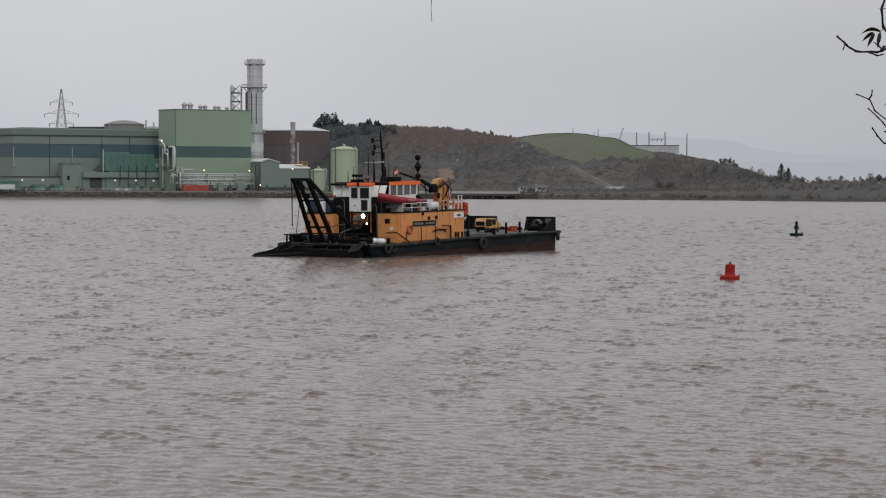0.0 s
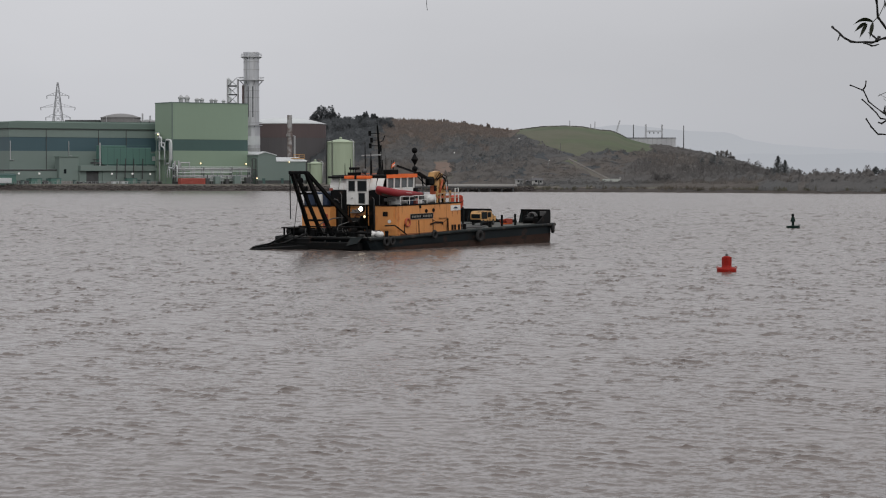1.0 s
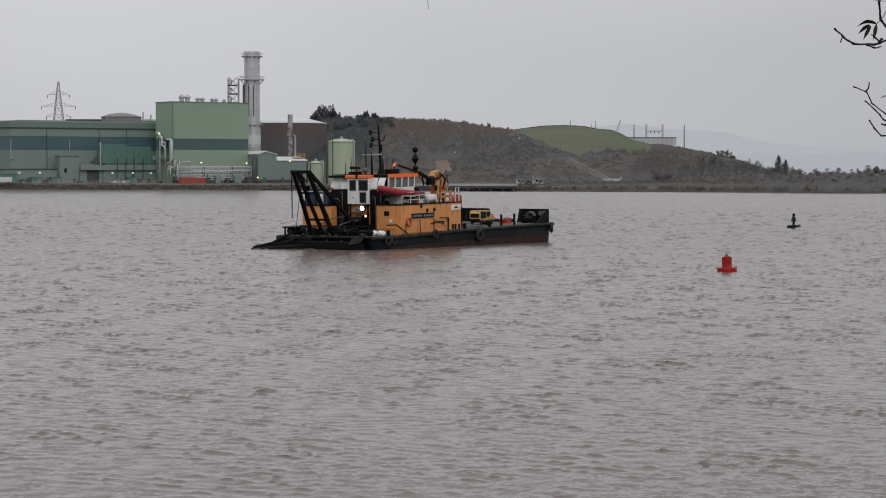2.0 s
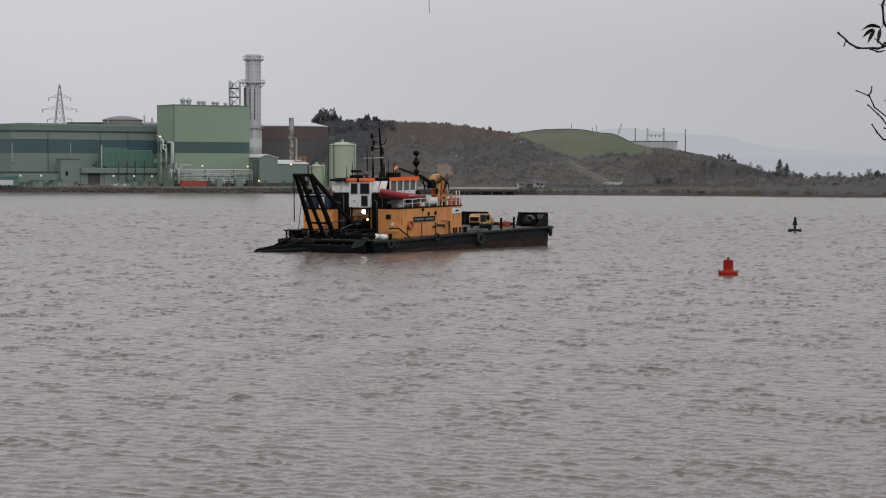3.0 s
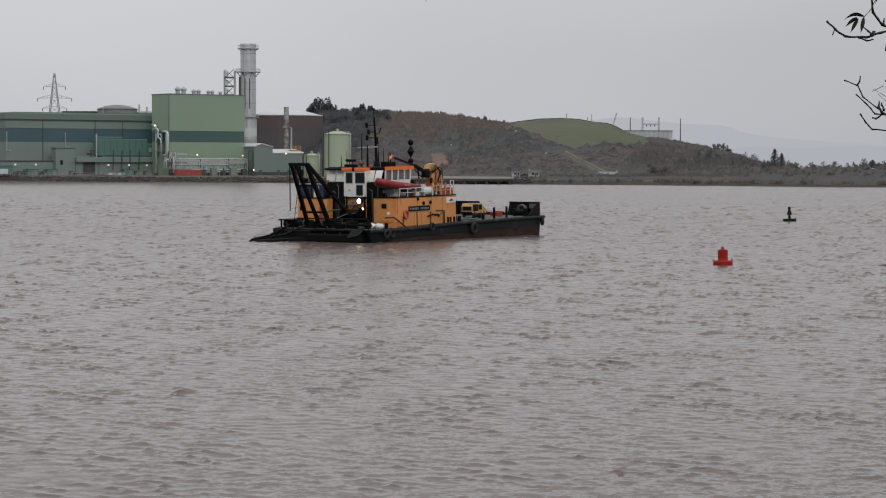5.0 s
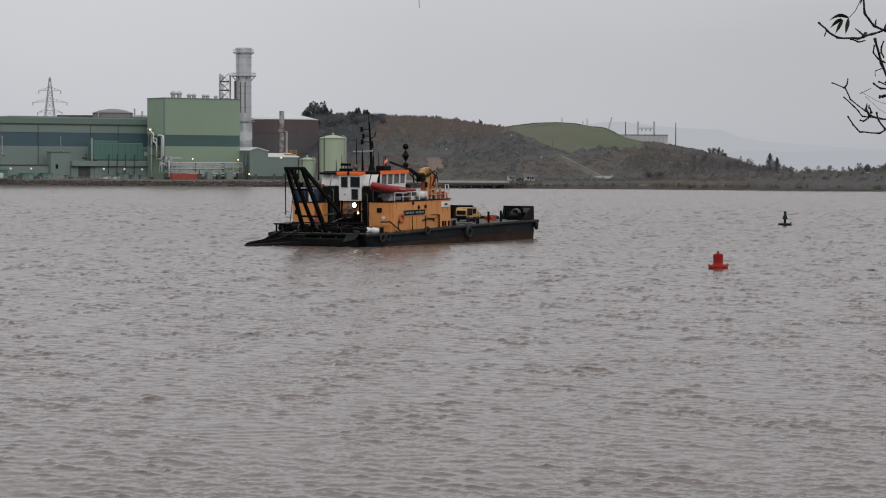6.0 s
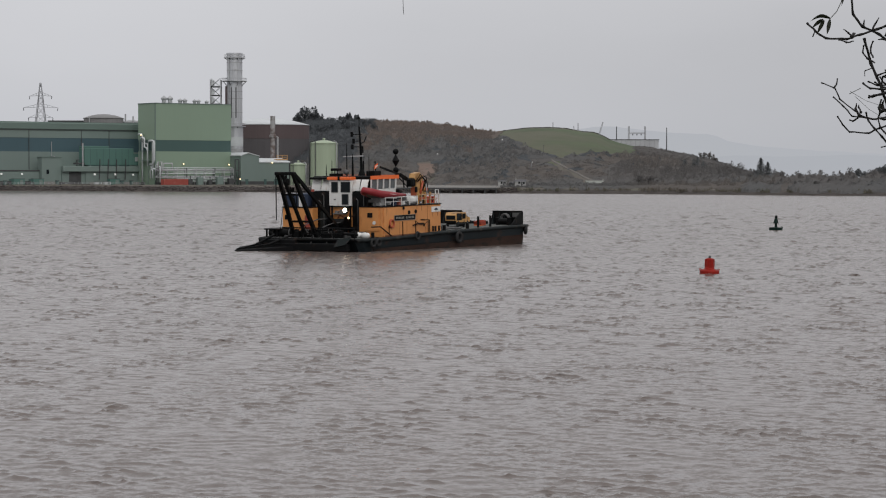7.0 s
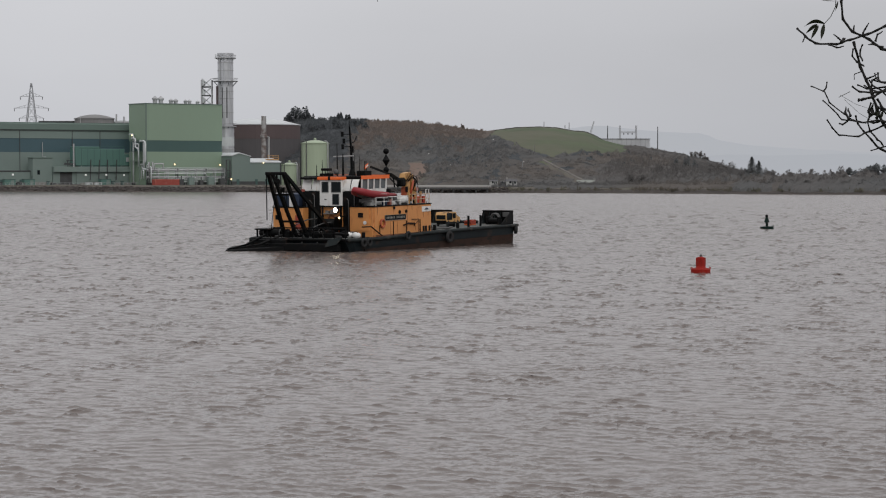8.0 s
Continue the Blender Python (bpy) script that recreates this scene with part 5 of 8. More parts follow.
def round_tank(x, y, r, z0, z1, dome, material, label, band=None, posts=0):
    t = thing("storage_tank", pose(x, y, 0), label, "tank")
    part("shell", Shape().lathe([(r, z0), (r, z1)], n=40), material, t, smooth=False)
    if band:
        part("upper_shell", Shape().lathe([(r + 0.1, band[0]), (r + 0.1, z1 + 0.05)], n=40), band[1], t, "rusted brown upper shell")
    part("roof", Shape().lathe([(r + 0.25, z1), (r + 0.25, z1 + 0.2), (r * 0.6, z1 + dome * 0.7), (r * 0.25, z1 + dome * 0.95), (0.2, z1 + dome)], n=40), ROOF_PALE if band else material, t, smooth=True)
    part("rim", Shape().ring((0, 0, z1), (0, 0, 1), r + 0.12, 0.14, 40, 6), GALV if band else material, t)
    part("ladder", Shape().bar((-r * 0.6, -r * 0.83, z0), (-r * 0.6, -r * 0.83, z1 + 1), 0.3), DARK_STEEL if posts else GALV, t)
    if posts:
        for a, w in ((-165, 0.24), (-28, 0.18)):
            cx, cy = (r + 0.4) * math.cos(radians(a)), (r + 0.4) * math.sin(radians(a))
            part("standpipe", Shape().tube([(cx, cy, z0), (cx, cy, z1 + 0.5), (cx * 0.85, cy * 0.85, z1 + 1.0), (cx * 0.55, cy * 0.55, z1 + 0.6)], w, 8), DARK_STEEL if a < -100 else GALV, t, smooth=True)
        part("vent", Shape().lathe([(0.5, z1 + dome - 0.2), (0.5, z1 + dome + 0.6), (0.1, z1 + dome + 0.8)], n=10), material, t)
        part("railing", Shape().ring((0, 0, z1 + 0.9), (0, 0, 1), r * 0.4, 0.06, 24, 5), GALV, t)
    return t


def pylon():
    t = thing("electricity_pylon", pose(-169.9, 1007, 0), "grey lattice electricity pylon behind the station", "pylon")
    def half(z):
        return 0.25 + (46 - z) * 0.105 if z > 26 else 2.35 + (26 - z) * 0.12
    levels = [3, 10, 16, 21, 25.5, 28.5, 31.5, 35.5, 38, 40.5, 43, 46]
    legs = [(-1, -1), (1, -1), (1, 1), (-1, 1)]
    for a, b in legs:
        part("leg", Shape().tube([(a * half(z), b * half(z), z) for z in levels], [0.17] * len(levels), 5), PYLON_STEEL, t)
    for z0, z1 in zip(levels, levels[1:]):
        s = Shape()
        for (a, b), (c, d) in zip(legs, legs[1:] + legs[:1]):
            s.bar((a * half(z0), b * half(z0), z0), (c * half(z1), d * half(z1), z1), 0.11)
            s.bar((c * half(z0), d * half(z0), z0), (a * half(z1), b * half(z1), z1), 0.11)
            s.bar((a * half(z1), b * half(z1), z1), (c * half(z1), d * half(z1), z1), 0.1)
        part("lattice", s, PYLON_STEEL, t)
    for z, w in ((40.4, 4.9), (35.3, 7.6), (30.9, 5.4)):
        for sx in (-1, 1):
            arm = Shape().bar((sx * half(z), -0.8, z), (sx * w, 0, z - 0.3), 0.15).bar((sx * half(z), 0.8, z), (sx * w, 0, z - 0.3), 0.15).bar((sx * half(z + 1.4), 0, z + 1.4), (sx * w, 0, z - 0.3), 0.14)
            for q in (0.4, 0.7):
                arm.bar((sx * w * q, 0, z - 0.2), (sx * w * q, 0, z + 1.4 * (1 - q)), 0.16)
            ca = part("cross_arm", arm, PYLON_STEEL, t)
            part("insulator", Shape().tube([(sx * w, 0, z - 0.3), (sx * w * 0.98, 0, z - 1.6)], 0.16, 6), DARK_STEEL, ca)
    return t


def station():
    turbine_hall()
    boiler_house()
    pipe_rack()
    pipe_risers()
    quay_clutter()
    chimney()
    gas_annex()
    pylon()
    round_tank(-66.8, 962, 17.4, 2, 26.6, 2.9, TANK_GREY, "wide rusty brown oil tank with a pale domed roof", (20.8, TANK_BROWN))
    round_tank(-37.1, 828, 4.95, 1, 17.2, 1.3, TANK_GREEN, "tall pale green storage tank with a low dome", None, 1)
    round_tank(-48.0, 856, 2.95, 1, 9.6, 0.9, TANK_GREEN, "small pale green storage tank by the annex", None, 1)
    round_tank(-134.3, 951, 8.2, 8, 29.0, 1.9, surface("grey_tank", (0.24, 0.24, 0.24), rough=0.7, coarse=0.1, fine=1, bump=0.02), "grey domed tank behind the turbine hall")
    b = thing("switch_house", pose(-157.1, 951, 0), "low flat-roofed grey building behind the turbine hall", "building")
    part("wall", Shape().box(0, 14, 0, 14, 2, 27.6), CLAD_GREY, b)
    part("roof", Shape().box(-0.4, 14.4, -0.4, 14.4, 27.6, 28.2), DARK_STEEL, b)
    for x in (-125.2, -122.0):
        m = thing("vent_mast", pose(x, 951, 0), "thin grey vent mast behind the turbine hall", "mast")
        part("shaft", Shape().tube([(0, 0, 2), (0, 0, 30 if x > -124 else 31)], 0.35, 8), GALV, m)
        part("gallery", Shape().box(-0.5, 3.0, -0.6, 0.6, 27.4, 27.8), GALV, m)
    for x, y, w, z in ((-176.0, 985, 9.0, 27.6), (-128.5, 960, 9.5, 28.6), (-118.6, 958, 3.2, 29.6)):
        h = thing("pale_roofed_shed", pose(x, y, 0), "grey shed with a pale metal roof behind the turbine hall", "shed")
        part("wall", Shape().box(0, w, 0, 8, 1.5, z - 0.7), CLAD_GREY, h)
        part("roof", Shape().prism([(-0.3, z - 0.7), (w + 0.3, z - 0.7), (w * 0.6, z), (w * 0.4, z)], "y", -0.3, 8.3), ROOF_PALE, h, "pale metal roof")
    c = thing("shipping_container", pose(-100.4, 846, 0, 0, 0, 35) @ pose(-4.9, -14, 0), "red shipping container on the quay", "container")
    ribs(part("body", Shape().box(0.9, 11.0, 0, 2.4, 1.8, 4.3, 0.06), RED_BOX, c), 0.9, 11.0, 0, 1.9, 4.2, 0.6, RED_BOX)
    part("corner_post", Shape().box(0.86, 1.06, -0.05, 0.15, 1.8, 4.4).box(10.84, 11.04, -0.05, 0.15, 1.8, 4.4), RED_BOX, c)
    v = thing("parked_lorry", pose(-157, 834, 0, 0, 0, 35) @ pose(-13.5, -14, 0), "pale box lorry parked on the quay", "lorry")
    part("box_body", Shape().box(0, 6.4, 0, 2.3, 2.6, 4.4, 0.08), ROOF_PALE, v)
    part("cab", Shape().prism([(6.5, 2.5), (8.3, 2.5), (8.3, 3.4), (7.9, 4.2), (6.5, 4.2)], "y", 0.05, 2.25), CLAD_TEAL, v)
    for x in (1.2, 4.8, 7.4):
        part("wheel", Shape().ring((x, 0.1, 2.35), (0, 1, 0), 0.3, 0.16, 12, 6), RUBBER, v)
    s = thing("quay_shed", pose(-157, 834, 0, 0, 0, 35) @ pose(-11, -9.5, 0), "low green shed on the quay", "shed")
    part("wall", Shape().box(0, 7.6, 0, 3.0, 1.2, 5.4), CLAD_TEAL, s)
    part("roof", Shape().prism([(-0.2, 5.4), (1.5, 6.0), (3.2, 5.4)], "x", -0.2, 7.8), CLAD_BAND, s)
    w = thing("quay_wall", pose(0, 0, 0), "low concrete flood wall along the power station's quay", "wall")
    for k in range(36):
        x = -190 + 4.4 * k
        y0, y1 = float(shore(x)) + 13, float(shore(x + 4.3)) + 13
        if -107 < x < -96 or -152 < x < -148:
            continue
        part("wall_panel", Shape().bar((x, y0, 2.0), (x + 4.3, y1, 2.0), 0.3, 0.5), WET_CONCRETE, w)
    random.seed(5)
    rr = thing("shore_stones", pose(0, 0, 0), "dark rough stones of the sea wall", "stones")
    tagged(rr, kind="stuff")
    s = Shape()
    for k in range(2600):
        x = -200 + 230 * random.random()
        d = 0.6 + 6 * random.random()
        y = float(shore(x)) + d
        z = 2.1 * min(1, d / 9.0) ** 0.7
        r = 0.18 + 0.32 * random.random()
        s.ball((x, y, z), r, 5, 3, (1 + random.random(), 1, 0.6 + 0.3 * random.random()))
    part("stone", s, ROCK, rr)


station()


# ---------------------------------------------------------------- far shore to the east of the station
def gz(x, y):
    return float(ground_z(x, y))


def east_shore():
    j = thing("jetty", pose(-1, 757, 0, 0, 0, -13), "long low concrete jetty on the far shore", "jetty")
    part("deck", Shape().box(-14, 25.5, -2, 3, 1.8, 2.5, 0.08), JETTY_SLAB, j)
    part("fender_beam", Shape().box(-14, 25.5, -2.15, -2.0, 1.35, 1.75), DARK_STEEL, j)
    for k in range(11):
        part("pile", Shape().tube([(-13 + 3.8 * k, -1.4, -2), (-13 + 3.8 * k, -1.4, 1.7)], 0.28, 8), DARK_STEEL, j)
    for x, y, w, d, h, rise, wall, label in (
        (25.2, 795, 2.8, 3, 1.3, 0.4, WHITE_WALL, "small white hut by the far shore"),
        (31.0, 796, 3.8, 4, 1.2, 0.8, WHITE_WALL, "small pale house with a dark roof by the far shore"),
        (29.0, 795, 1.5, 2, 0.9, 0.3, DARK_STEEL, "small dark shed by the far shore"),
    ):
        b = thing("cottage", pose(x, y, gz(x, y) + 0.3), label, "house")
        part("wall", Shape().box(0, w, 0, d, 0, h + 0.5), wall, b)
        part("plinth", Shape().box(-0.3, w + 0.3, -0.3, d + 0.3, -1.0, 0.05), MUD_BANK, b, "stone plinth")
        part("roof", Shape().prism([(-0.2, h + 0.5), (d / 2, h + 0.5 + rise), (d + 0.2, h + 0.5)], "x", -0.2, w + 0.2), SLATE, b)
        part("window", Shape().box(w * 0.3, w * 0.5, -0.05, 0.02, 1.0, 1.7), WINDOW, b)
        if w > 2:
            part("window", Shape().box(w * 0.74, w * 0.9, -0.05, 0.02, 0.9, 1.6), WINDOW, b)
            part("door", Shape().box(w * 0.56, w * 0.68, -0.06, 0.02, 0.05, 1.6), DARK_STEEL, b)
        if rise > 0.5:
            part("chimney", Shape().box(0.1, 0.6, d / 2 - 0.3, d / 2 + 0.3, h + 0.4, h + rise + 1.1), JETTY_SLAB, b)
    c = thing("cottage", pose(55.4, 789, gz(55.4, 789) - 0.2), "long low grey cottage with a gable chimney", "house")
    part("wall", Shape().box(0, 6.4, 0, 4, 0, 1.6), CONCRETE, c)
    part("roof", Shape().prism([(-0.2, 1.6), (2, 2.6), (4.2, 1.6)], "x", -0.1, 6.5), surface("weathered_roof", (0.27, 0.285, 0.26), rough=0.9, coarse=0.5, fine=4, bump=0.03), c)
    part("chimney", Shape().box(5.8, 6.4, 1.6, 2.4, 1.8, 3.2), JETTY_SLAB, c)
    for x in (1.2, 3.6):
        part("window", Shape().box(x, x + 0.7, -0.05, 0.02, 0.6, 1.2), WINDOW, c)
    for k, (x, y, h) in enumerate([(64.3, 806, 5.0), (26.2, 812, 4.4), (45.3, 880, 5.0), (21.0, 870, 4.5), (17.4, 858, 13.5), (20.6, 800, 4.0), (64.9, 800, 6.5)]):
        q = thing("utility_pole", pose(x, y, gz(x, y) - 0.5), "thin wooden utility pole on the far bank", "pole", "poles on the far bank")
        part("pole", Shape().tube([(0, 0, 0), (0, 0, h)], [0.12, 0.08], 6), OLD_WOOD, q)
        part("crossbar", Shape().bar((-0.5, 0, h - 0.4), (0.5, 0, h - 0.4), 0.09), OLD_WOOD, q)
    for k, (x, y, z) in enumerate([(4.1, 900, 13.6), (30.6, 930, 17.5), (12.0, 860, 6.6), (39.0, 845, 6.0)]):
        q = thing("street_lamp", pose(x, y, gz(x, y) - 0.5), "small lit street lamp on the far bank", "lamp", "lamps on the far bank")
        top = max(3.0, z - gz(x, y))
        part("pole", Shape().tube([(0, 0, 0), (0, 0, top), (0.4, -0.3, top + 0.2)], 0.08, 6), PYLON_STEEL, q)
        part("lamp_head", Shape().ball((0.4, -0.3, top + 0.1), 0.22 if k < 2 else 0.16, 8, 6), LAMP_PALE, q, "lit lamp")
    y = 1040
    f = thing("switchyard_fence", pose(82.7, y, 0), "long pale switchyard wall on the hill", "wall")
    for k in range(11):
        x = 2.13 * k
        part("panel", Shape().box(x, x + 2.08, 0, 0.2, gz(82.7 + x, y) - 1.0, 21.9), surface("pale_panel", (0.50, 0.51, 0.53), rough=0.8, coarse=0.2, fine=2, bump=0.02) if k == 0 else bpy.data.materials["pale_panel"], f)
        part("post", Shape().box(x - 0.1, x + 0.1, -0.1, 0.3, gz(82.7 + x, y) - 1.0, 22.3), PYLON_STEEL, f)
    part("coping", Shape().box(-0.1, 23.6, -0.15, 0.35, 21.9, 22.2), DARK_STEEL, f)
    g = thing("switchyard_gantry", pose(92.6, y + 2, 0), "steel busbar gantry in the hilltop switchyard", "gantry")
    for x in (0, 7.4):
        part("column", Shape().bar((x - 0.3, 0, 17), (x - 0.3, 0, 28.2), 0.22).bar((x + 0.3, 0, 17), (x + 0.3, 0, 28.2), 0.22).bar((x, 0, 22), (x, 0, 28.2), 0.2), PYLON_STEEL, g)
    part("beam", Shape().bar((0, 0, 24.9), (7.4, 0, 24.9), 0.3).bar((0, 0, 25.4), (7.4, 0, 25.4), 0.15), PYLON_STEEL, g)
    for x in (1.8, 3.7, 5.6):
        part("insulator", Shape().tube([(x, 0, 24.8), (x, 0, 24.0)], 0.22, 6), DARK_STEEL, g)
    for x, top in ((86.9, 28.1), (109.8, 27.7), (100.0, 23.5), (78.6 - 11, 28.4), (58.0, 30.0), (69.5, 29.6)):
        yy = y + 4 if x < 80 else y + 1
        q = thing("lightning_mast", pose(x, yy, 0), "thin grey mast on the hilltop", "mast", "masts on the hill")
        part("shaft", Shape().tube([(0, 0, gz(x, yy) - 1), (0, 0, top)], [0.26, 0.17], 6), DARK_STEEL if x in (86.9, 109.8) else PYLON_STEEL, q)
        part("base", Shape().box(-0.3, 0.3, -0.3, 0.3, gz(x, yy) - 1, gz(x, yy) + 0.4), CONCRETE, q)
    w = thing("field_wall", pose(0, 0, 0), "low dark field wall along the pasture's ridge", "wall")
    for k in range(46):
        a0, a1 = 0.0325 + 0.0012 * k, 0.0325 + 0.0012 * (k + 1)
        ya, yb = 1058.0, 1058.0
        part("wall_stretch", Shape().bar((a0 * ya, ya, gz(a0 * ya, ya) + 0.15), (a1 * yb, yb, gz(a1 * yb, yb) + 0.15), 0.5, 0.75 + 0.2 * noise.noise((k * 0.7, 0, 0))), DRY_WALL, w)
    q = thing("leaning_crane_boom", pose(78.6, y + 3, 0), "leaning crane boom on the hilltop", "crane")
    part("boom", Shape().bar((-0.3, 0, 22.5), (2.1, 0, 30.1), 0.28).bar((0.3, 0, 22.5), (2.4, 0, 30.1), 0.2), PYLON_STEEL, q)
    part("cab", Shape().box(-0.9, 0.9, -0.6, 0.6, gz(78.6, y + 3) - 0.8, 24.6, 0.08), DARK_STEEL, q)
    tr = thing("farm_track", pose(0, 0, 0), "pale stony farm track down the slope", "track")
    v, f = [], []
    for (xa, ya), (xb, yb) in zip(TRACK, TRACK[1:]):
        for k in range(6):
            x, y2 = xa + (xb - xa) * k / 6, ya + (yb - ya) * k / 6
            w = 0.34 + 0.3 * noise.noise((x * 0.5, y2 * 0.5, 3))
            for o, dz in ((-w - 0.3, 0.0), (-w, 0.4), (w, 0.45), (w + 0.3, 0.0)):
                v.append((x + o * 0.9, y2 - abs(o) * 0.25, gz(x + o * 0.9, y2) + dz))
    f = [tuple(int(i) for i in fc) for fc in grid_faces(len(v) // 4, 4)]
    part("roadbed", Shape().add(v, f), STONY_TRACK, tr, smooth=True)
    e = thing("earth_slope", pose(0, 0, 0), "bare brown earth slope in the scrub", "slope")
    xs, ys = np.linspace(-4.6, 3.6, 22), np.linspace(832, 890, 26)
    v, n = [], len(xs)
    for yy in ys:
        for x in xs:
            q = (yy - 832) / 58
            xx = 0.2 + 5.6 * q + (x - 3.6) * (0.25 + 1.0 * q + 0.45 * noise.noise((yy * 0.35, 2, x * 0.4)))
            v.append((xx, yy, gz(xx, yy) + 0.12 + 0.15 * noise.noise((x, yy, 0))))
    part("earth", Shape().add(v, [tuple(int(i) for i in fc) for fc in grid_faces(len(ys), n)]), SAND, e, smooth=True)


east_shore()


# ---------------------------------------------------------------- dredger: x from bow to stern, y from the starboard side to port, z up from the water
BOAT = [(0.0, -6.08, 193.27, 53.59), (0.5, -6.00, 193.26, 54.02), (1.0, -5.93, 193.24, 54.42), (1.5, -5.86, 193.23, 54.81), (3.0, -5.67, 193.19, 55.94), (3.5, -5.62, 193.15, 56.24), (4.0, -5.59, 193.09, 56.53), (4.5, -5.56, 193.02, 56.78), (6.0, -5.50, 192.76, 57.41), (6.5, -5.50, 192.71, 57.61), (7.0, -5.52, 192.68, 57.80), (7.5, -5.53, 192.65, 57.91), (8.0, -5.56, 192.62, 57.96)]
TRIM = -1.15


def boat_pose(row):
    return pose(row[1], row[2], 0, 0, 0, row[3]) @ pose(0, 0, 0, 0, TRIM, 0)


BEAM, LONG = 11.4, 28.3


def deck_z(u):
    return float(np.interp(u, [-1, 4, 12.5, 28.5], [1.10, 1.04, 1.22, 1.27]))


def hull_shape():
    s = Shape()
    us = [-0.6, 0.2, 2, 4, 6, 8, 10, 12.5, 15, 18, 21, 24, 26, 27.4, 28.0, 28.3]
    vs = []
    for u in us:
        rake = 0.0 if 1 < u < 26 else (0.9 if u < 1 else 0.22)
        zb = -1.6
        top = deck_z(u)
        low = u + (rake if u < 1 else -rake)
        inset = 0.5 if u >= 28.2 else (0.15 if u >= 27.9 or u < 0 else 0.0)
        cut = 1.4 * min(1.0, max(0.0, (2.2 - u) / 2.8))
        far = BEAM - cut
        vs += [(u, inset, top), (u, inset, top - 0.30), (u + (low - u) * 0.35, inset + 0.02, 0.35), (low, inset + 0.12, -0.3), (low, inset + 0.5, zb),
               (low, far - inset - 0.5, zb), (low, far - inset - 0.12, -0.3), (u + (low - u) * 0.35, far - inset - 0.02, 0.35), (u, far - inset, top - 0.30), (u, far - inset, top)]
    k = 10
    fs = []
    for i in range(len(us) - 1):
        for j in range(k - 1):
            fs.append((i * k + j, i * k + j + 1, (i + 1) * k + j + 1, (i + 1) * k + j))
    fs.append(tuple(range(k)))
    fs.append(tuple(range((len(us) - 1) * k, len(us) * k)))
    s.add(vs, fs)
    return s, us


def build_dredger():
    t = thing("dredger", boat_pose(BOAT[0]), "black-hulled plough dredger with ochre deckhouse and white wheelhouse", "work boat")
    hs, us = hull_shape()
    hull = part("hull", hs, HULL_BLACK, t, "black steel hull stained with rust at the waterline")
    boot, run, bv = Shape(), us[2:-1], []
    for u in run:
        v, top, low = float(np.interp(u, [27.4, 28.0], [0, 0.15])), 0.15 + 0.007 * u, 0.22 if u >= 26 else 0.0
        bv += [(u - 0.35 * low, v - 0.014, top), (u - low, v + 0.03, -0.4 - 0.02 * u), (u - low, v + 0.16, -0.4 - 0.02 * u), (u - 0.35 * low, v + 0.06, top)]
    boot.add(bv, [(4 * i + j, 4 * i + (j + 1) % 4, 4 * i + 4 + (j + 1) % 4, 4 * i + 4 + j) for i in range(len(run) - 1) for j in range(4)] + [(0, 1, 2, 3), tuple(4 * len(run) - 4 + j for j in range(4))])
    part("boot_top", boot, HULL_RUST, hull, "rust-red waterline band")
    dk = Shape()
    for a, b in zip(us[:-1], us[1:]):
        dk.add([(a, 0.35, deck_z(a) + 0.01), (b, 0.35, deck_z(b) + 0.01), (b, BEAM - 0.35 - 1.4 * min(1.0, max(0.0, (2.2 - b) / 2.8)), deck_z(b) + 0.01), (a, BEAM - 0.35 - 1.4 * min(1.0, max(0.0, (2.2 - a) / 2.8)), deck_z(a) + 0.01)], [(0, 1, 2, 3)])
    part("deck", dk, DECK, hull, "worn grey-green deck plating")
    for v in (-0.10, BEAM + 0.10):
        part("rubbing_strake", Shape().tube([(u, v - (1.4 * min(1.0, max(0.0, (2.2 - u) / 2.8)) if v > 1 else 0), deck_z(u) - 0.12) for u in us], 0.15, 8), STRAKE, hull, smooth=True)
    part("bow_strake", Shape().tube([(-0.68, 0.1, 1.0), (-0.68, BEAM - 1.5, 1.0)], 0.14, 8), BLACK, hull)

    # tyres hung along the side
    for u, v, z, r in ((1.56, -0.24, 0.70, 0.42), (2.40, -0.24, 0.72, 0.40), (8.6, -0.26, 1.02, 0.40), (15.5, -0.28, 0.60, 0.55), (28.0, -0.06, 0.78, 0.48)):
        ty = part("tyre_fender", Shape().ring((u, v, z), (-0.75 if u > 27 else 0, 1, 0), r * (0.62 if u > 27 else 0.72), r * (0.36 if u > 27 else 0.29), 20, 8), RUBBER, t, "black tyre fender", smooth=True)
        part("chain", Shape().tube([(u, v, z + r), (u, 0.05, deck_z(u) + 0.05)], 0.03, 5), BLACK, ty)

    # deckhouses
    sb = part("starboard_deckhouse", Shape().box(4.25, 13.85, 0.6, 3.0, 1.05, 3.64, 0.05), YELLOW, t, "ochre-yellow deckhouse with black name plate")
    part("roof_edge", Shape().box(4.2, 13.9, 0.55, 3.0, 3.64, 3.72), BLACK, sb)
    part("front_panel", Shape().box(4.18, 4.25, 0.9, 2.25, 1.6, 3.5), YELLOW, sb)
    part("corner_post", Shape().tube([(4.5, 0.57, 1.1), (4.5, 0.57, 3.6)], 0.07, 8), YELLOW, sb)
    plate = part("name_plate", Shape().box(6.15, 9.5, 0.55, 0.6, 2.42, 2.88), BLACK, sb, "black name board with pale lettering bars")
    part("plate_border", Shape().bar((6.15, 0.545, 2.42), (9.5, 0.545, 2.42), 0.025).bar((6.15, 0.545, 2.88), (9.5, 0.545, 2.88), 0.025).bar((6.15, 0.545, 2.42), (6.15, 0.545, 2.88), 0.025).bar((9.5, 0.545, 2.42), (9.5, 0.545, 2.88), 0.025), WORN_LETTER, plate)
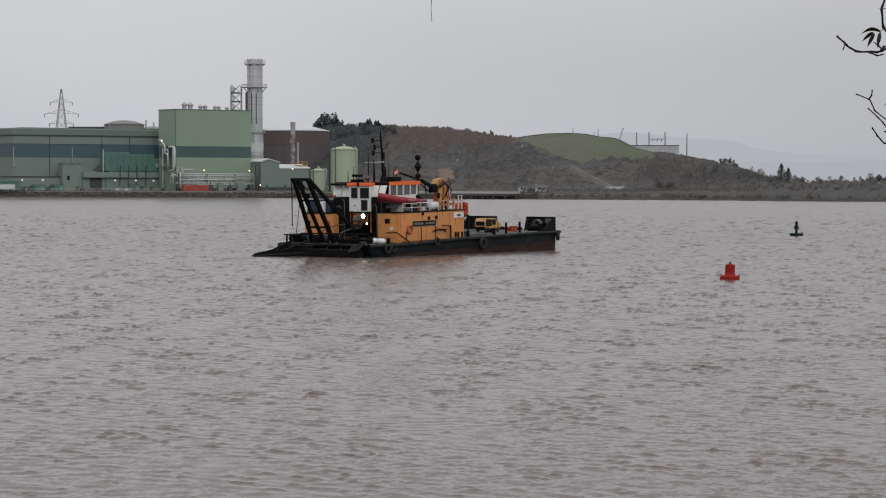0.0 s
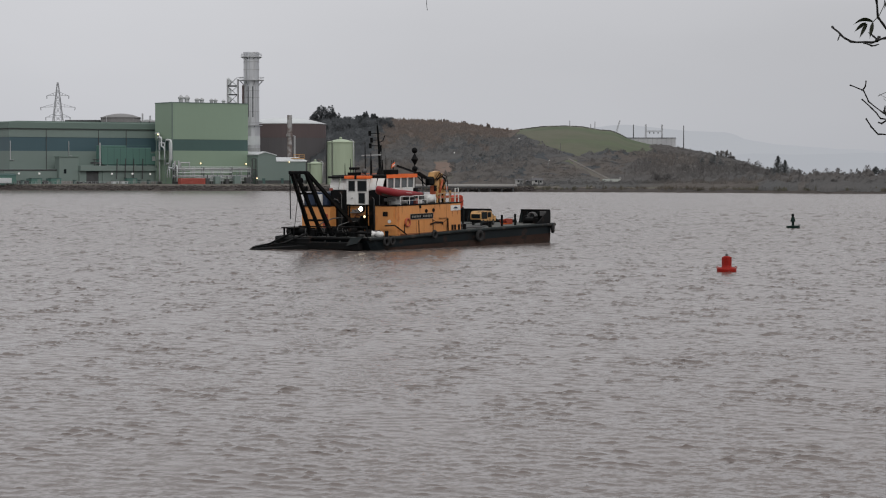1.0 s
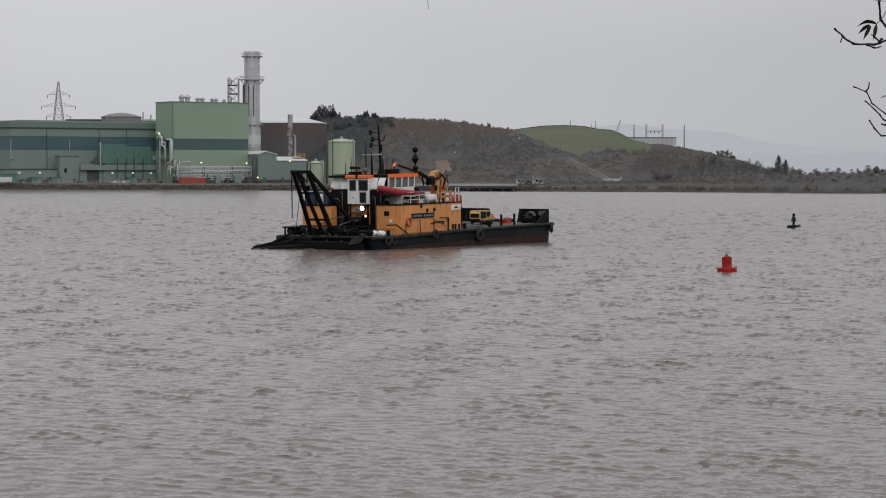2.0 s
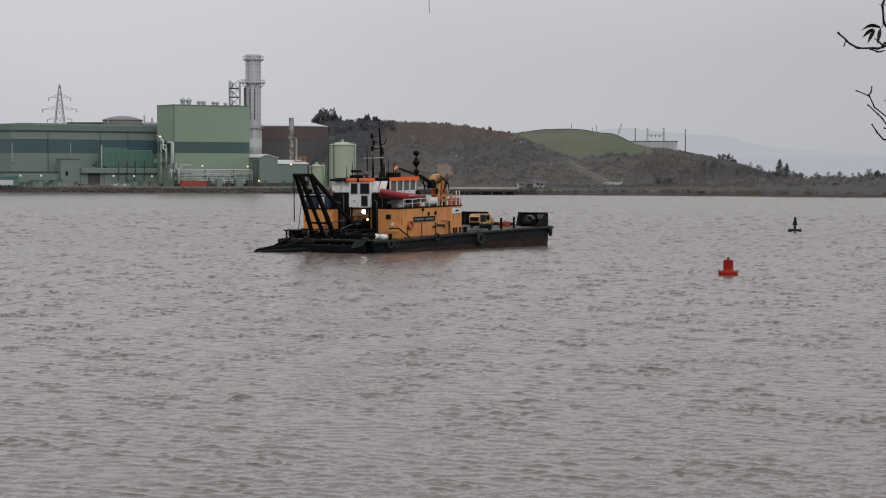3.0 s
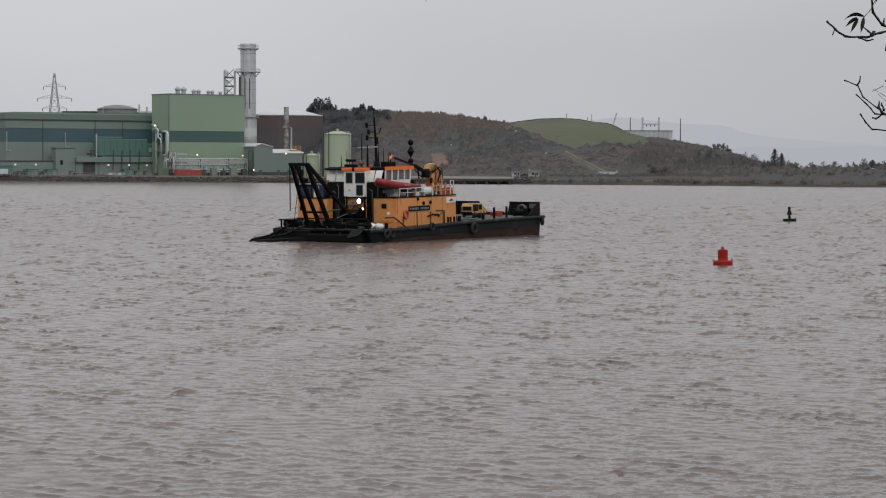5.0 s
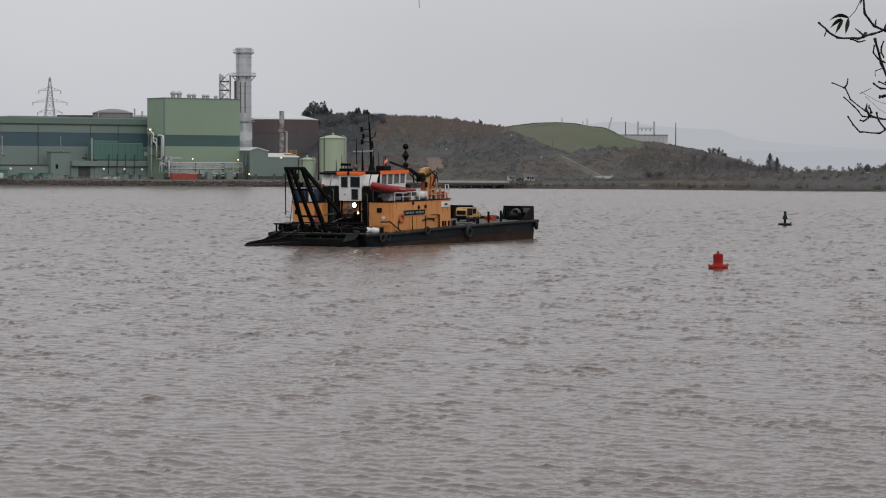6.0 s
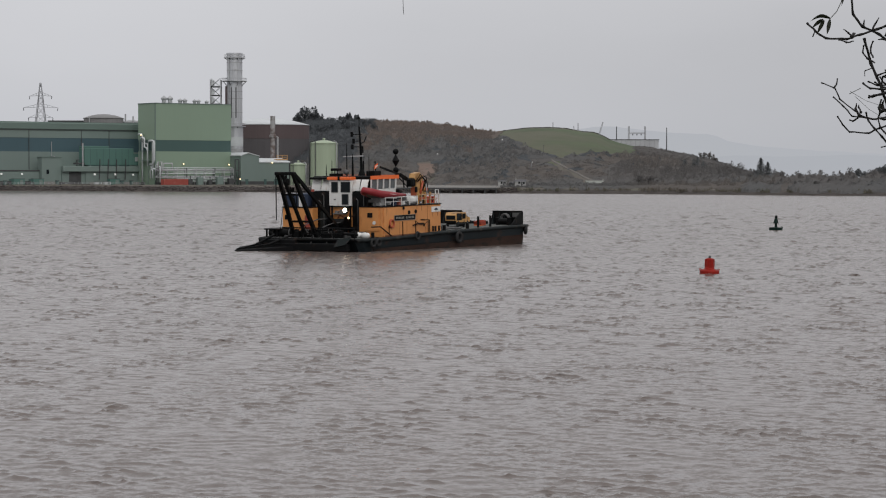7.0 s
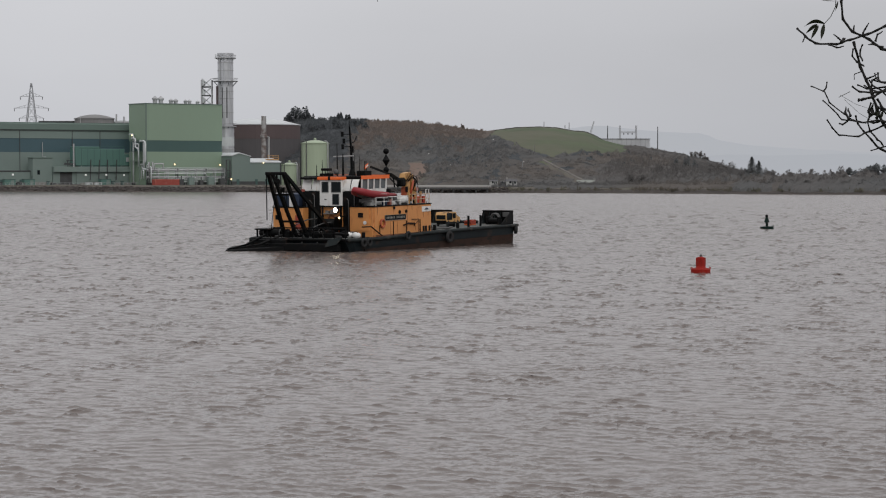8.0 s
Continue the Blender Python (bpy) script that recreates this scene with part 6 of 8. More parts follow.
    for k in range(13):
        if k == 6:
            continue
        u = 6.38 + 0.232 * k
        part("letter_bar", Shape().box(u, u + 0.13, 0.535, 0.55, 2.56, 2.74), WORN_LETTER, plate)
    sg = part("sign", Shape().box(12.25, 13.72, 0.55, 0.6, 2.98, 3.46), WHITE, sb, "white sign with a blue mark")
    part("sign_mark", Shape().prism([(12.6, 3.15), (13.35, 3.15), (13.1, 3.32), (12.85, 3.32)], "y", 0.535, 0.552), BLUE, sg)
    for u, z in ((8.55, 3.08), (9.62, 3.12)):
        part("porthole", Shape().ring((u, 0.58, z), (0, 1, 0), 0.13, 0.05, 16, 6).tube([(u, 0.55, z), (u, 0.62, z)], 0.13, 14), BLACK, sb, "dark porthole")
    part("vent_cowl", Shape().box(7.5, 7.75, 0.5, 0.6, 3.35, 3.6, 0.03), BLACK, sb)
    part("life_ring", Shape().ring((5.7, 0.52, 2.18), (0, 1, 0), 0.33, 0.09, 20, 8), DULL_ORANGE, sb, "dull orange lifebuoy", smooth=True)
    for u in (12.35, 12.75, 13.35):
        part("door_vent", Shape().box(u, u + 0.28, 0.54, 0.6, 1.25, 1.72, 0.02), BLACK, sb)
    part("pipe_run", Shape().tube([(9.1, 0.52, 1.9), (9.9, 0.52, 2.05), (10.9, 0.52, 2.0), (10.9, 0.52, 1.75)], 0.07, 6), HULL_RUST, sb, "rusty pipe run")
    part("front_window", Shape().box(4.13, 4.19, 1.55, 2.05, 2.75, 3.15), BLACK, sb, "dark front vent")
    part("front_light", Shape().tube([(4.1, 1.35, 2.3), (4.19, 1.35, 2.3)], 0.16, 12), WHITE, sb, "pale round lamp glass")
    for u in (7.05, 8.2, 9.85, 11.6):
        part("weld_seam", Shape().box(u - 0.012, u + 0.012, 0.588, 0.6, 1.1, 2.3 if u < 9.6 else 3.6), RUSTY_PAINT, sb, "rust-stained weld seam")
    for u, z, h in ((7.62, 3.35, 0.5), (8.55, 2.9, 0.28), (9.62, 2.94, 0.34), (12.5, 2.95, 0.5), (13.3, 2.95, 0.36), (5.0, 3.6, 0.7), (10.6, 3.6, 0.42), (11.2, 1.75, 0.5), (4.62, 2.7, 0.9)):
        part("rust_streak", Shape().prism([(u - 0.04, z), (u + 0.04, z), (u + 0.012, z - h), (u - 0.008, z - h)], "y", 0.590, 0.6), RUSTY_PAINT, sb, "brown rust streak")
    part("kick_strip", Shape().box(4.3, 13.8, 0.58, 0.6, 1.06, 1.2), RUSTY_PAINT, sb, "rusty lower edge")
    part("hand_rail", Shape().tube([(11.6, 0.5, 1.2), (11.6, 0.5, 2.35), (10.4, 0.5, 2.38)], 0.035, 6), BLACK, sb)
    part("hand_rail", Shape().tube([(5.2, 0.5, 1.3), (5.2, 0.5, 2.0), (5.5, 0.5, 2.1)], 0.04, 6), BLACK, sb)

    ph = part("port_deckhouse", Shape().box(3.75, 13.0, 7.6, 10.8, 1.05, 3.55, 0.05), YELLOW, t, "ochre-yellow port deckhouse")
    part("roof_edge", Shape().box(3.7, 13.05, 7.6, 10.85, 3.55, 3.63), BLACK, ph)
    part("front_window", Shape().box(3.69, 3.75, 10.15, 10.5, 2.5, 2.9), BLACK, ph)
    part("front_door", Shape().box(3.69, 3.75, 7.85, 8.35, 1.5, 2.9), surface("red_hose_box", (0.42, 0.07, 0.04), rough=0.5, coarse=2, fine=9, bump=0.01), ph, "red hose box")
    part("roof_cover", Shape().box(4.4, 8.6, 8.5, 11.0, 3.6, 4.75, 0.08), BLUE, ph, "blue cover on the port roof")
    part("roof_rail", Shape().tube([(4.2, 8.4, 4.9), (4.2, 10.8, 4.9), (12.5, 10.8, 4.9)], 0.04, 6).tube([(4.2, 10.8, 3.6), (4.2, 10.8, 4.9)], 0.04, 6).tube([(4.2, 9.6, 3.6), (4.2, 9.6, 4.9)], 0.04, 6), BLACK, ph)
    part("roof_locker", Shape().box(4.1, 4.6, 8.9, 9.3, 3.6, 4.6, 0.04), WHITE, ph)

    mid = part("middle_block", Shape().box(4.9, 12.6, 2.9, 7.7, 1.05, 3.7), BLACK, t, "black machinery casing")
    part("wing_panel", Shape().box(4.62, 4.9, 2.25, 3.95, 1.15, 4.95, 0.04), BLACK, mid)
    part("wing_panel", Shape().box(4.62, 4.9, 6.28, 8.2, 1.15, 4.95, 0.04), BLACK, mid)
    part("winch_back", Shape().box(4.6, 4.9, 3.95, 6.28, 1.9, 3.7), YELLOW, mid, "lamp-lit ochre winch bay")
    part("winch_drum", Shape().tube([(4.1, 4.2, 2.2), (4.1, 6.0, 2.2)], 0.42, 16), BLACK, mid, smooth=True)
    for v in (4.2, 6.0):
        part("winch_flange", Shape().tube([(4.1, v - 0.05, 2.2), (4.1, v + 0.05, 2.2)], 0.62, 16), BLACK, mid)
    for v, w in ((3.98, 0.12), (5.9, 0.1), (6.2, 0.12)):
        part("bay_post", Shape().box(4.3, 4.45, v - w / 2, v + w / 2, 1.1, 3.75), BLACK, mid)
    lamp = part("work_lamp", Shape().tube([(3.72, 4.10, 3.38), (3.9, 4.10, 3.38)], 0.30, 14), BLACK, t, "lit white work lamp")
    part("lamp_glass", Shape().ball((3.68, 4.10, 3.38), 0.20, 14, 8, (0.5, 1, 1)), LAMP_WHITE, lamp, "glowing lamp glass", smooth=True)
    lamp2 = part("work_lamp", Shape().tube([(3.72, 3.72, 2.72), (3.9, 3.72, 2.72)], 0.17, 12), BLACK, t, "small lit work lamp")
    part("lamp_glass", Shape().ball((3.70, 3.72, 2.72), 0.11, 12, 8, (0.5, 1, 1)), LAMP_WARM, lamp2, "glowing lamp glass", smooth=True)
    part("lamp_arm", Shape().bar((3.85, 4.1, 3.38), (4.6, 4.1, 3.75), 0.07).bar((3.85, 3.72, 2.72), (4.6, 3.72, 2.9), 0.06), BLACK, mid)

    # pipework, brackets and lockers on the casing front
    for v, z0, z1 in ((2.7, 1.3, 4.6), (3.3, 1.3, 4.2), (6.9, 1.3, 4.6), (7.7, 1.3, 3.9)):
        part("conduit", Shape().tube([(4.56, v, z0), (4.56, v, z1), (4.62, v + 0.2, z1 + 0.15)], 0.045, 6), GREY_PLATE, mid, smooth=True)
    part("panel_hatch", Shape().box(4.57, 4.62, 2.45, 3.1, 1.6, 3.0, 0.01), STRAKE, mid, "worn steel hatch")
    part("panel_hatch", Shape().box(4.57, 4.62, 6.6, 7.3, 1.6, 3.2, 0.01), STRAKE, mid, "worn steel hatch")
    part("lamp_hook", Shape().tube([(4.5, 7.1, 3.9), (4.3, 7.2, 4.15), (4.3, 7.5, 4.2), (4.45, 7.7, 4.0)], 0.05, 6), GREY_PLATE, mid, smooth=True)
    part("bay_pipe", Shape().tube([(4.55, 4.3, 1.4), (4.5, 4.5, 2.6), (4.5, 5.2, 2.9), (4.5, 5.7, 2.2), (4.5, 5.8, 1.4)], 0.07, 6), RUSTY_PAINT, mid, smooth=True)
    part("bay_shelf", Shape().box(4.3, 4.6, 4.5, 5.8, 3.0, 3.08).box(4.35, 4.6, 4.7, 5.1, 3.08, 3.4).box(4.35, 4.6, 5.3, 5.6, 3.08, 3.3), OLD_WOOD, mid, "cluttered shelf in the winch bay")
    # wheelhouse
    wh = part("wheelhouse", Shape().box(5.2, 9.4, 2.45, 8.35, 3.7, 5.15, 0.04), WHITE, t, "white wheelhouse with orange roof fascia")
    part("black_front", Shape().box(5.0, 5.2, 2.35, 8.4, 3.7, 4.98), BLACK, wh)
    part("roof", Shape().box(5.25, 9.5, 2.36, 8.45, 6.2, 6.29, 0.03), BLACK, wh)
    part("fascia", Shape().box(5.15, 9.6, 2.28, 2.36, 6.02, 6.34), ORANGE, wh, "bright orange roof fascia")
    part("fascia", Shape().box(9.5, 9.6, 2.3, 8.5, 6.02, 6.34), ORANGE, wh, "bright orange roof fascia")
    part("fascia", Shape().box(5.15, 5.25, 2.36, 8.45, 6.02, 6.24), BLACK, wh)
    # side windows: sloped posts and panes
    edges = [5.35, 6.35, 7.3, 8.3, 9.25]
    for u in edges:
        part("window_post", Shape().bar((u, 2.45, 5.1), (u - 0.08, 2.36, 6.05), 0.13), WHITE, wh)
    for a, b in zip(edges, edges[1:]):
        part("pane", Shape().add([(a + 0.05, 2.5, 5.2), (b - 0.06, 2.5, 5.2), (b - 0.12, 2.42, 6.02), (a, 2.42, 6.02), (a + 0.05, 2.54, 5.2), (b - 0.06, 2.54, 5.2), (b - 0.12, 2.46, 6.02), (a, 2.46, 6.02)], [(0, 1, 2, 3), (4, 5, 6, 7), (0, 1, 5, 4), (1, 2, 6, 5), (2, 3, 7, 6), (3, 0, 4, 7)]), SKY_TONED_PANE, wh)
    part("inner_core", Shape().box(5.6, 9.0, 3.2, 7.6, 5.1, 6.3), BLACK, wh)
    for v in (4.2, 5.8, 7.2):
        part("aft_pane", Shape().box(9.36, 9.42, v - 0.6, v + 0.6, 5.2, 6.0), WINDOW, wh)
    # centre tower between the wings
    tw = part("front_tower", Shape().box(4.45, 5.3, 3.95, 6.28, 3.68, 5.98, 0.05), WHITE, t, "white tower front with dark windows")
    for v0, v1, z0, z1 in ((5.35, 5.95, 4.95, 5.78), (4.05, 4.95, 4.95, 5.78), (4.25, 4.85, 3.88, 4.72)):
        w = part("window", Shape().box(4.41, 4.45, v0, v1, z0, z1), WINDOW, tw)
        part("window_frame", Shape().box(4.40, 4.44, v0 - 0.05, v0, z0 - 0.05, z1 + 0.05).box(4.40, 4.44, v1, v1 + 0.05, z0 - 0.05, z1 + 0.05).box(4.40, 4.44, v0, v1, z1, z1 + 0.05).box(4.40, 4.44, v0, v1, z0 - 0.05, z0), GREY_PLATE, w)
    part("fascia", Shape().box(4.3, 5.2, 3.9, 6.4, 5.98, 6.25, 0.03), ORANGE, tw, "bright orange roof fascia")
    part("fascia_joint", Shape().box(4.26, 4.34, 5.02, 5.22, 5.95, 6.28), BLACK, tw)
    part("brow", Shape().box(4.35, 5.2, 6.4, 8.3, 6.02, 6.22, 0.05), BLACK, tw)
    part("lower_edge", Shape().box(4.4, 5.0, 3.9, 6.33, 3.62, 3.70), BLACK, tw)
    part("door_handle", Shape().tube([(4.38, 5.5, 4.3), (4.38, 5.7, 4.3)], 0.03, 6), BLACK, tw)
    # white curved wing screens
    for v0, v1, lean in ((3.25, 3.92, 0.25), (2.4, 3.1, 0.35), (7.35, 8.3, 0.25), (6.35, 7.2, 0.35)):
        sc = Shape()
        pts = []
        for k in range(5):
            q = k / 4
            pts.append((4.95 - lean * math.sin(q * 1.57), 6.02 - 0.98 * q))
        vs = [(u, v, z) for u, z in pts for v in (v0, v1)] + [(u + 0.06, v, z) for u, z in pts for v in (v0, v1)]
        fs = []
        for k in range(4):
            fs += [(2 * k, 2 * k + 1, 2 * k + 3, 2 * k + 2), (10 + 2 * k, 10 + 2 * k + 1, 10 + 2 * k + 3, 10 + 2 * k + 2), (2 * k, 2 * k + 2, 12 + 2 * k, 10 + 2 * k), (2 * k + 1, 2 * k + 3, 13 + 2 * k, 11 + 2 * k)]
        fs += [(0, 1, 11, 10), (8, 9, 19, 18)]
        part("wing_screen", sc.add(vs, fs), WHITE, wh, "white curved wing screen")
    part("wing_light", Shape().box(4.6, 4.7, 8.0, 8.28, 4.95, 5.15), RED_BOX, wh, "red side light box")

    # masts and aerials
    mast = part("mast", Shape().tube([(7.75, 5.0, 6.25), (7.62, 5.0, 8.6), (7.4, 5.0, 10.65)], [0.14, 0.11, 0.075], 8), BLACK, t, "black signal mast with lamps")
    part("mast_foot", Shape().lathe([(0.36, 6.27), (0.26, 6.6), (0.14, 6.9)], (7.75, 5.0, 0), 10), BLACK, mast)
    for z, a, b in ((9.95, -0.95, 0.25), (9.35, -0.7, 0.1), (8.85, -0.9, 0.3)):
        yard = part("yard", Shape().bar((7.5 + a, 5.0 + 0.2, z), (7.5 + b, 5.0, z), 0.07), BLACK, mast)
        part("mast_lamp", Shape().tube([(7.5 + a, 5.2, z - 0.22), (7.5 + a, 5.2, z + 0.22)], 0.13, 8), BLACK, yard)
    part("yard", Shape().tube([(7.5, 5, 9.1), (8.2, 5, 9.3), (8.5, 5, 9.75)], 0.05, 6), BLACK, mast)
    part("mast_lamp", Shape().tube([(7.75, 4.95, 8.3), (7.75, 4.95, 8.9)], 0.12, 8), BLACK, mast)
    part("top_spike", Shape().tube([(7.4, 5, 10.6), (7.36, 5, 11.5)], 0.025, 5).box(7.2, 7.55, 4.98, 5.02, 11.3, 11.45), BLACK, mast)
    for u, v, z, r in ((6.88, 6.0, 9.2, 0.05), (7.2, 5.6, 8.2, 0.09), (6.3, 7.2, 7.7, 0.035), (7.05, 4.3, 8.6, 0.03), (6.2, 3.2, 8.0, 0.03), (7.4, 3.3, 7.6, 0.06), (8.6, 5.4, 7.6, 0.08), (6.0, 7.6, 7.3, 0.04)):
        part("aerial", Shape().tube([(u, v, 6.27), (u, v, (z + 6.27) / 2), (u, v, z)], [r * 1.3, r, r * 0.5], 6), BLACK, t)
    part("aerial_yard", Shape().bar((6.88, 6.4, 8.0), (7.6, 4.7, 8.05), 0.10), GALV, t, "pale cross yard")
    part("aerial_yard", Shape().bar((6.88, 6.25, 9.1), (6.88, 5.8, 9.1), 0.05), GREY_PLATE, t, "pale cross yard")
    radar = part("radar_frame", Shape().box(5.6, 6.4, 6.1, 7.0, 6.27, 6.52).box(5.7, 6.3, 6.15, 6.95, 6.75, 6.98, 0.04).bar((5.7, 6.2, 6.5), (5.7, 6.2, 6.9), 0.05).bar((6.3, 6.9, 6.5), (6.3, 6.9, 6.9), 0.05), BLACK, t, "black radar frame on the roof")
    part("radar_dome", Shape().ball((6.6, 5.9, 6.62), 0.25, 10, 6), GREY_PLATE, radar, smooth=True)
    part("roof_locker", Shape().box(6.3, 7.4, 2.7, 3.6, 6.27, 6.75, 0.05), BLACK, t)
    flag = part("flag_staff", Shape().tube([(6.6, 3.0, 6.27), (6.75, 3.0, 7.6)], 0.03, 6), BLACK, t)
    part("flag", Shape().add([(6.72, 2.99, 6.85), (6.80, 2.99, 7.2), (7.15, 2.9, 7.42), (7.12, 2.9, 7.08), (6.72, 3.01, 6.85), (6.80, 3.01, 7.2), (7.15, 2.92, 7.42), (7.12, 2.92, 7.08)], [(0, 1, 2, 3), (4, 5, 6, 7), (0, 1, 5, 4), (1, 2, 6, 5), (2, 3, 7, 6), (3, 0, 4, 7)]), ORANGE, flag, "orange flag")
    part("flag_patch", Shape().add([(6.80, 2.96, 6.98), (6.82, 2.96, 7.10), (7.12, 2.88, 7.30), (7.11, 2.88, 7.18)], [(0, 1, 2, 3)]), WHITE, flag)
    shapes = part("signal_staff", Shape().tube([(10.2, 3.0, 3.7), (10.2, 3.0, 8.6)], 0.04, 6), BLACK, t)
    part("ball_shape", Shape().ball((10.2, 3.0, 8.40), 0.27, 14, 10), BLACK, shapes, "black day-signal ball", smooth=True)
    part("diamond_shape", Shape().lathe([(0.02, 7.05), (0.34, 7.6), (0.02, 8.15)], (10.2, 3.0, 0), 12), BLACK, shapes, "black day-signal diamond")
    part("ball_shape", Shape().ball((10.2, 3.0, 6.76), 0.26, 14, 10), BLACK, shapes, "black day-signal ball", smooth=True)

    # deck crane
    cr = part("crane", Shape().lathe([(0.38, 3.7), (0.38, 4.3), (0.26, 4.45), (0.26, 4.8)], (11.9, 2.0, 0), 12), BLACK, t, "ochre knuckle-boom deck crane with black jib")
    part("column", Shape().box(11.62, 12.2, 1.72, 2.28, 4.5, 5.95, 0.06), CRANE_YELLOW, cr)
    part("head", Shape().prism([(11.2, 6.05), (11.35, 6.42), (12.15, 6.52), (12.5, 6.2), (12.15, 5.8), (11.45, 5.85)], "y", 1.72, 2.28), CRANE_YELLOW, cr)
    part("main_boom", Shape().prism([(12.1, 6.38), (12.5, 6.28), (13.25, 5.05), (13.05, 4.78), (12.75, 4.95), (12.1, 5.95)], "y", 1.66, 1.84), CRANE_YELLOW, cr)
    part("main_boom", Shape().prism([(12.1, 6.38), (12.5, 6.28), (13.25, 5.05), (13.05, 4.78), (12.75, 4.95), (12.1, 5.95)], "y", 2.16, 2.34), CRANE_YELLOW, cr)
    part("knuckle_boom", Shape().bar((12.45, 2.0, 5.7), (13.2, 2.0, 4.75), 0.26, 0.30), CRANE_YELLOW, cr)
    part("knuckle_joint", Shape().tube([(13.1, 1.58, 4.98), (13.1, 2.42, 4.98)], 0.19, 12), DULL_ORANGE, cr)
    part("outer_boom", Shape().bar((13.1, 2.0, 5.0), (12.95, 2.0, 3.85), 0.24, 0.30), CRANE_YELLOW, cr)
    part("boom_tip", Shape().bar((12.62, 1.9, 4.9), (12.5, 1.9, 3.9), 0.2, 0.26), CRANE_YELLOW, cr)
    part("boom_ram", Shape().tube([(12.05, 1.62, 4.6), (12.5, 1.62, 5.75)], 0.10, 8), DULL_ORANGE, cr, smooth=True)
    part("ram_rod", Shape().tube([(12.5, 1.62, 5.75), (12.75, 1.66, 6.0)], 0.05, 8), GALV, cr)
    part("ram_rod", Shape().tube([(12.85, 1.6, 5.75), (13.15, 1.6, 4.5)], 0.06, 8), GALV, cr)
    part("back_plate", Shape().box(11.4, 11.66, 1.75, 2.25, 4.3, 5.2, 0.04), DULL_ORANGE, cr)
    part("hydraulic_block", Shape().box(10.75, 11.45, 1.65, 2.35, 5.25, 6.0, 0.14), BLACK, cr, "black hydraulic motor block")
    part("valve_bank", Shape().box(11.3, 11.62, 1.6, 1.74, 4.75, 5.25, 0.04), BLACK, cr)
    for q, v in ((0.0, 1.66), (0.14, 1.60), (0.28, 1.64)):
        part("hose", Shape().tube([(11.4 + q, v, 5.7), (12.0 + q, v - 0.1, 6.35 - q), (12.7 + q, v - 0.1, 5.9 - q), (12.6, v - 0.04, 5.2), (12.1, v, 4.7)], 0.04, 6), BLACK, cr, smooth=True)
    part("hose", Shape().tube([(12.5, 1.75, 6.25), (13.25, 1.72, 6.05), (13.45, 1.72, 5.3), (13.2, 1.72, 4.8)], 0.04, 6), BLACK, cr, smooth=True)
    part("control_stand", Shape().box(12.55, 12.85, 1.5, 1.8, 3.72, 4.5, 0.04), BLACK, cr)
    part("slew_guard", Shape().ring((11.9, 2.0, 4.5), (0, 0, 1), 0.42, 0.05, 18, 6), CRANE_YELLOW, cr)
    for u, v in ((11.25, 1.35), (12.35, 1.35), (13.3, 1.4)):
        part("outrigger_leg", Shape().bar((u, v, 3.7), (u + 0.05, v, 4.75), 0.14), CRANE_YELLOW, cr)
    part("outrigger_beam", Shape().bar((11.1, 1.4, 4.2), (13.4, 1.4, 4.2), 0.16, 0.22), DULL_ORANGE, cr)
    part("jib", Shape().bar((11.5, 2.4, 5.75), (10.0, 2.45, 6.35), 0.2, 0.28).bar((10.0, 2.45, 6.35), (6.9, 2.5, 7.08), 0.13, 0.16), BLACK, cr)
    part("jib_stay", Shape().tube([(11.2, 2.4, 5.2), (9.3, 2.45, 6.4)], 0.05, 6).tube([(10.6, 2.4, 5.2), (10.4, 2.42, 6.2)], 0.07, 6), BLACK, cr)

    # roof rails
    for u0, u1, v, z1, col, nm in ((10.9, 13.75, 0.72, 4.55, OLD_RAIL, "worn buff roof rail"), (5.0, 10.2, 0.75, 4.45, WHITE, "white roof rail")):
        rail = part("roof_rail", Shape().tube([(u0, v, z1), (u1, v, z1), (u1, 2.9, z1)], 0.035, 6).tube([(u0, v, (z1 + 3.7) / 2), (u1, v, (z1 + 3.7) / 2), (u1, 2.9, (z1 + 3.7) / 2)], 0.022, 6), col, t, nm)
        for u in np.arange(u0, u1 + 0.01, (u1 - u0) / 4):
            part("stanchion", Shape().tube([(float(u), v, 3.7), (float(u), v, z1)], 0.035, 6), col, rail)
    part("gate_hoop", Shape().tube([(13.2, 0.75, 3.7), (13.2, 0.75, 4.95), (13.7, 0.75, 4.95), (13.7, 0.75, 3.7)], 0.045, 6), WHITE, t, "white gate hoop")
    # canvas-covered raft stand on the port quarter
    stand = part("raft_stand", Shape().bar((21.7, 6.75, 1.25), (21.7, 6.75, 2.9), 0.12).bar((22.9, 6.75, 1.25), (22.9, 6.75, 2.9), 0.12).bar((21.7, 7.25, 1.25), (21.7, 7.25, 2.9), 0.12).bar((22.9, 7.25, 1.25), (22.9, 7.25, 2.9), 0.12).bar((21.6, 6.75, 2.75), (23.0, 6.75, 2.75), 0.12).bar((21.6, 7.25, 2.75), (23.0, 7.25, 2.75), 0.12), BLACK, t, "black steel raft stand")
    cover = part("raft_cover", Shape().prism([(21.9, 2.75), (22.65, 2.72), (22.98, 3.2), (22.85, 3.95), (22.55, 4.06), (21.75, 4.03), (21.6, 3.9), (21.6, 3.1)], "y", 6.72, 7.3), surface("orange_red_canvas", (0.52, 0.060, 0.026), dark=0.55, rough=0.8, coarse=1.6, fine=7, bump=0.05), stand, "orange-red canvas raft cover")
    for q in (3.05, 3.5, 3.85):
        part("cover_fold", Shape().tube([(21.62, 6.70, q), (22.2, 6.67, q - 0.06), (22.9, 6.70, q + 0.02)], 0.05, 6), bpy.data.materials["orange_red_canvas"], cover, smooth=True)
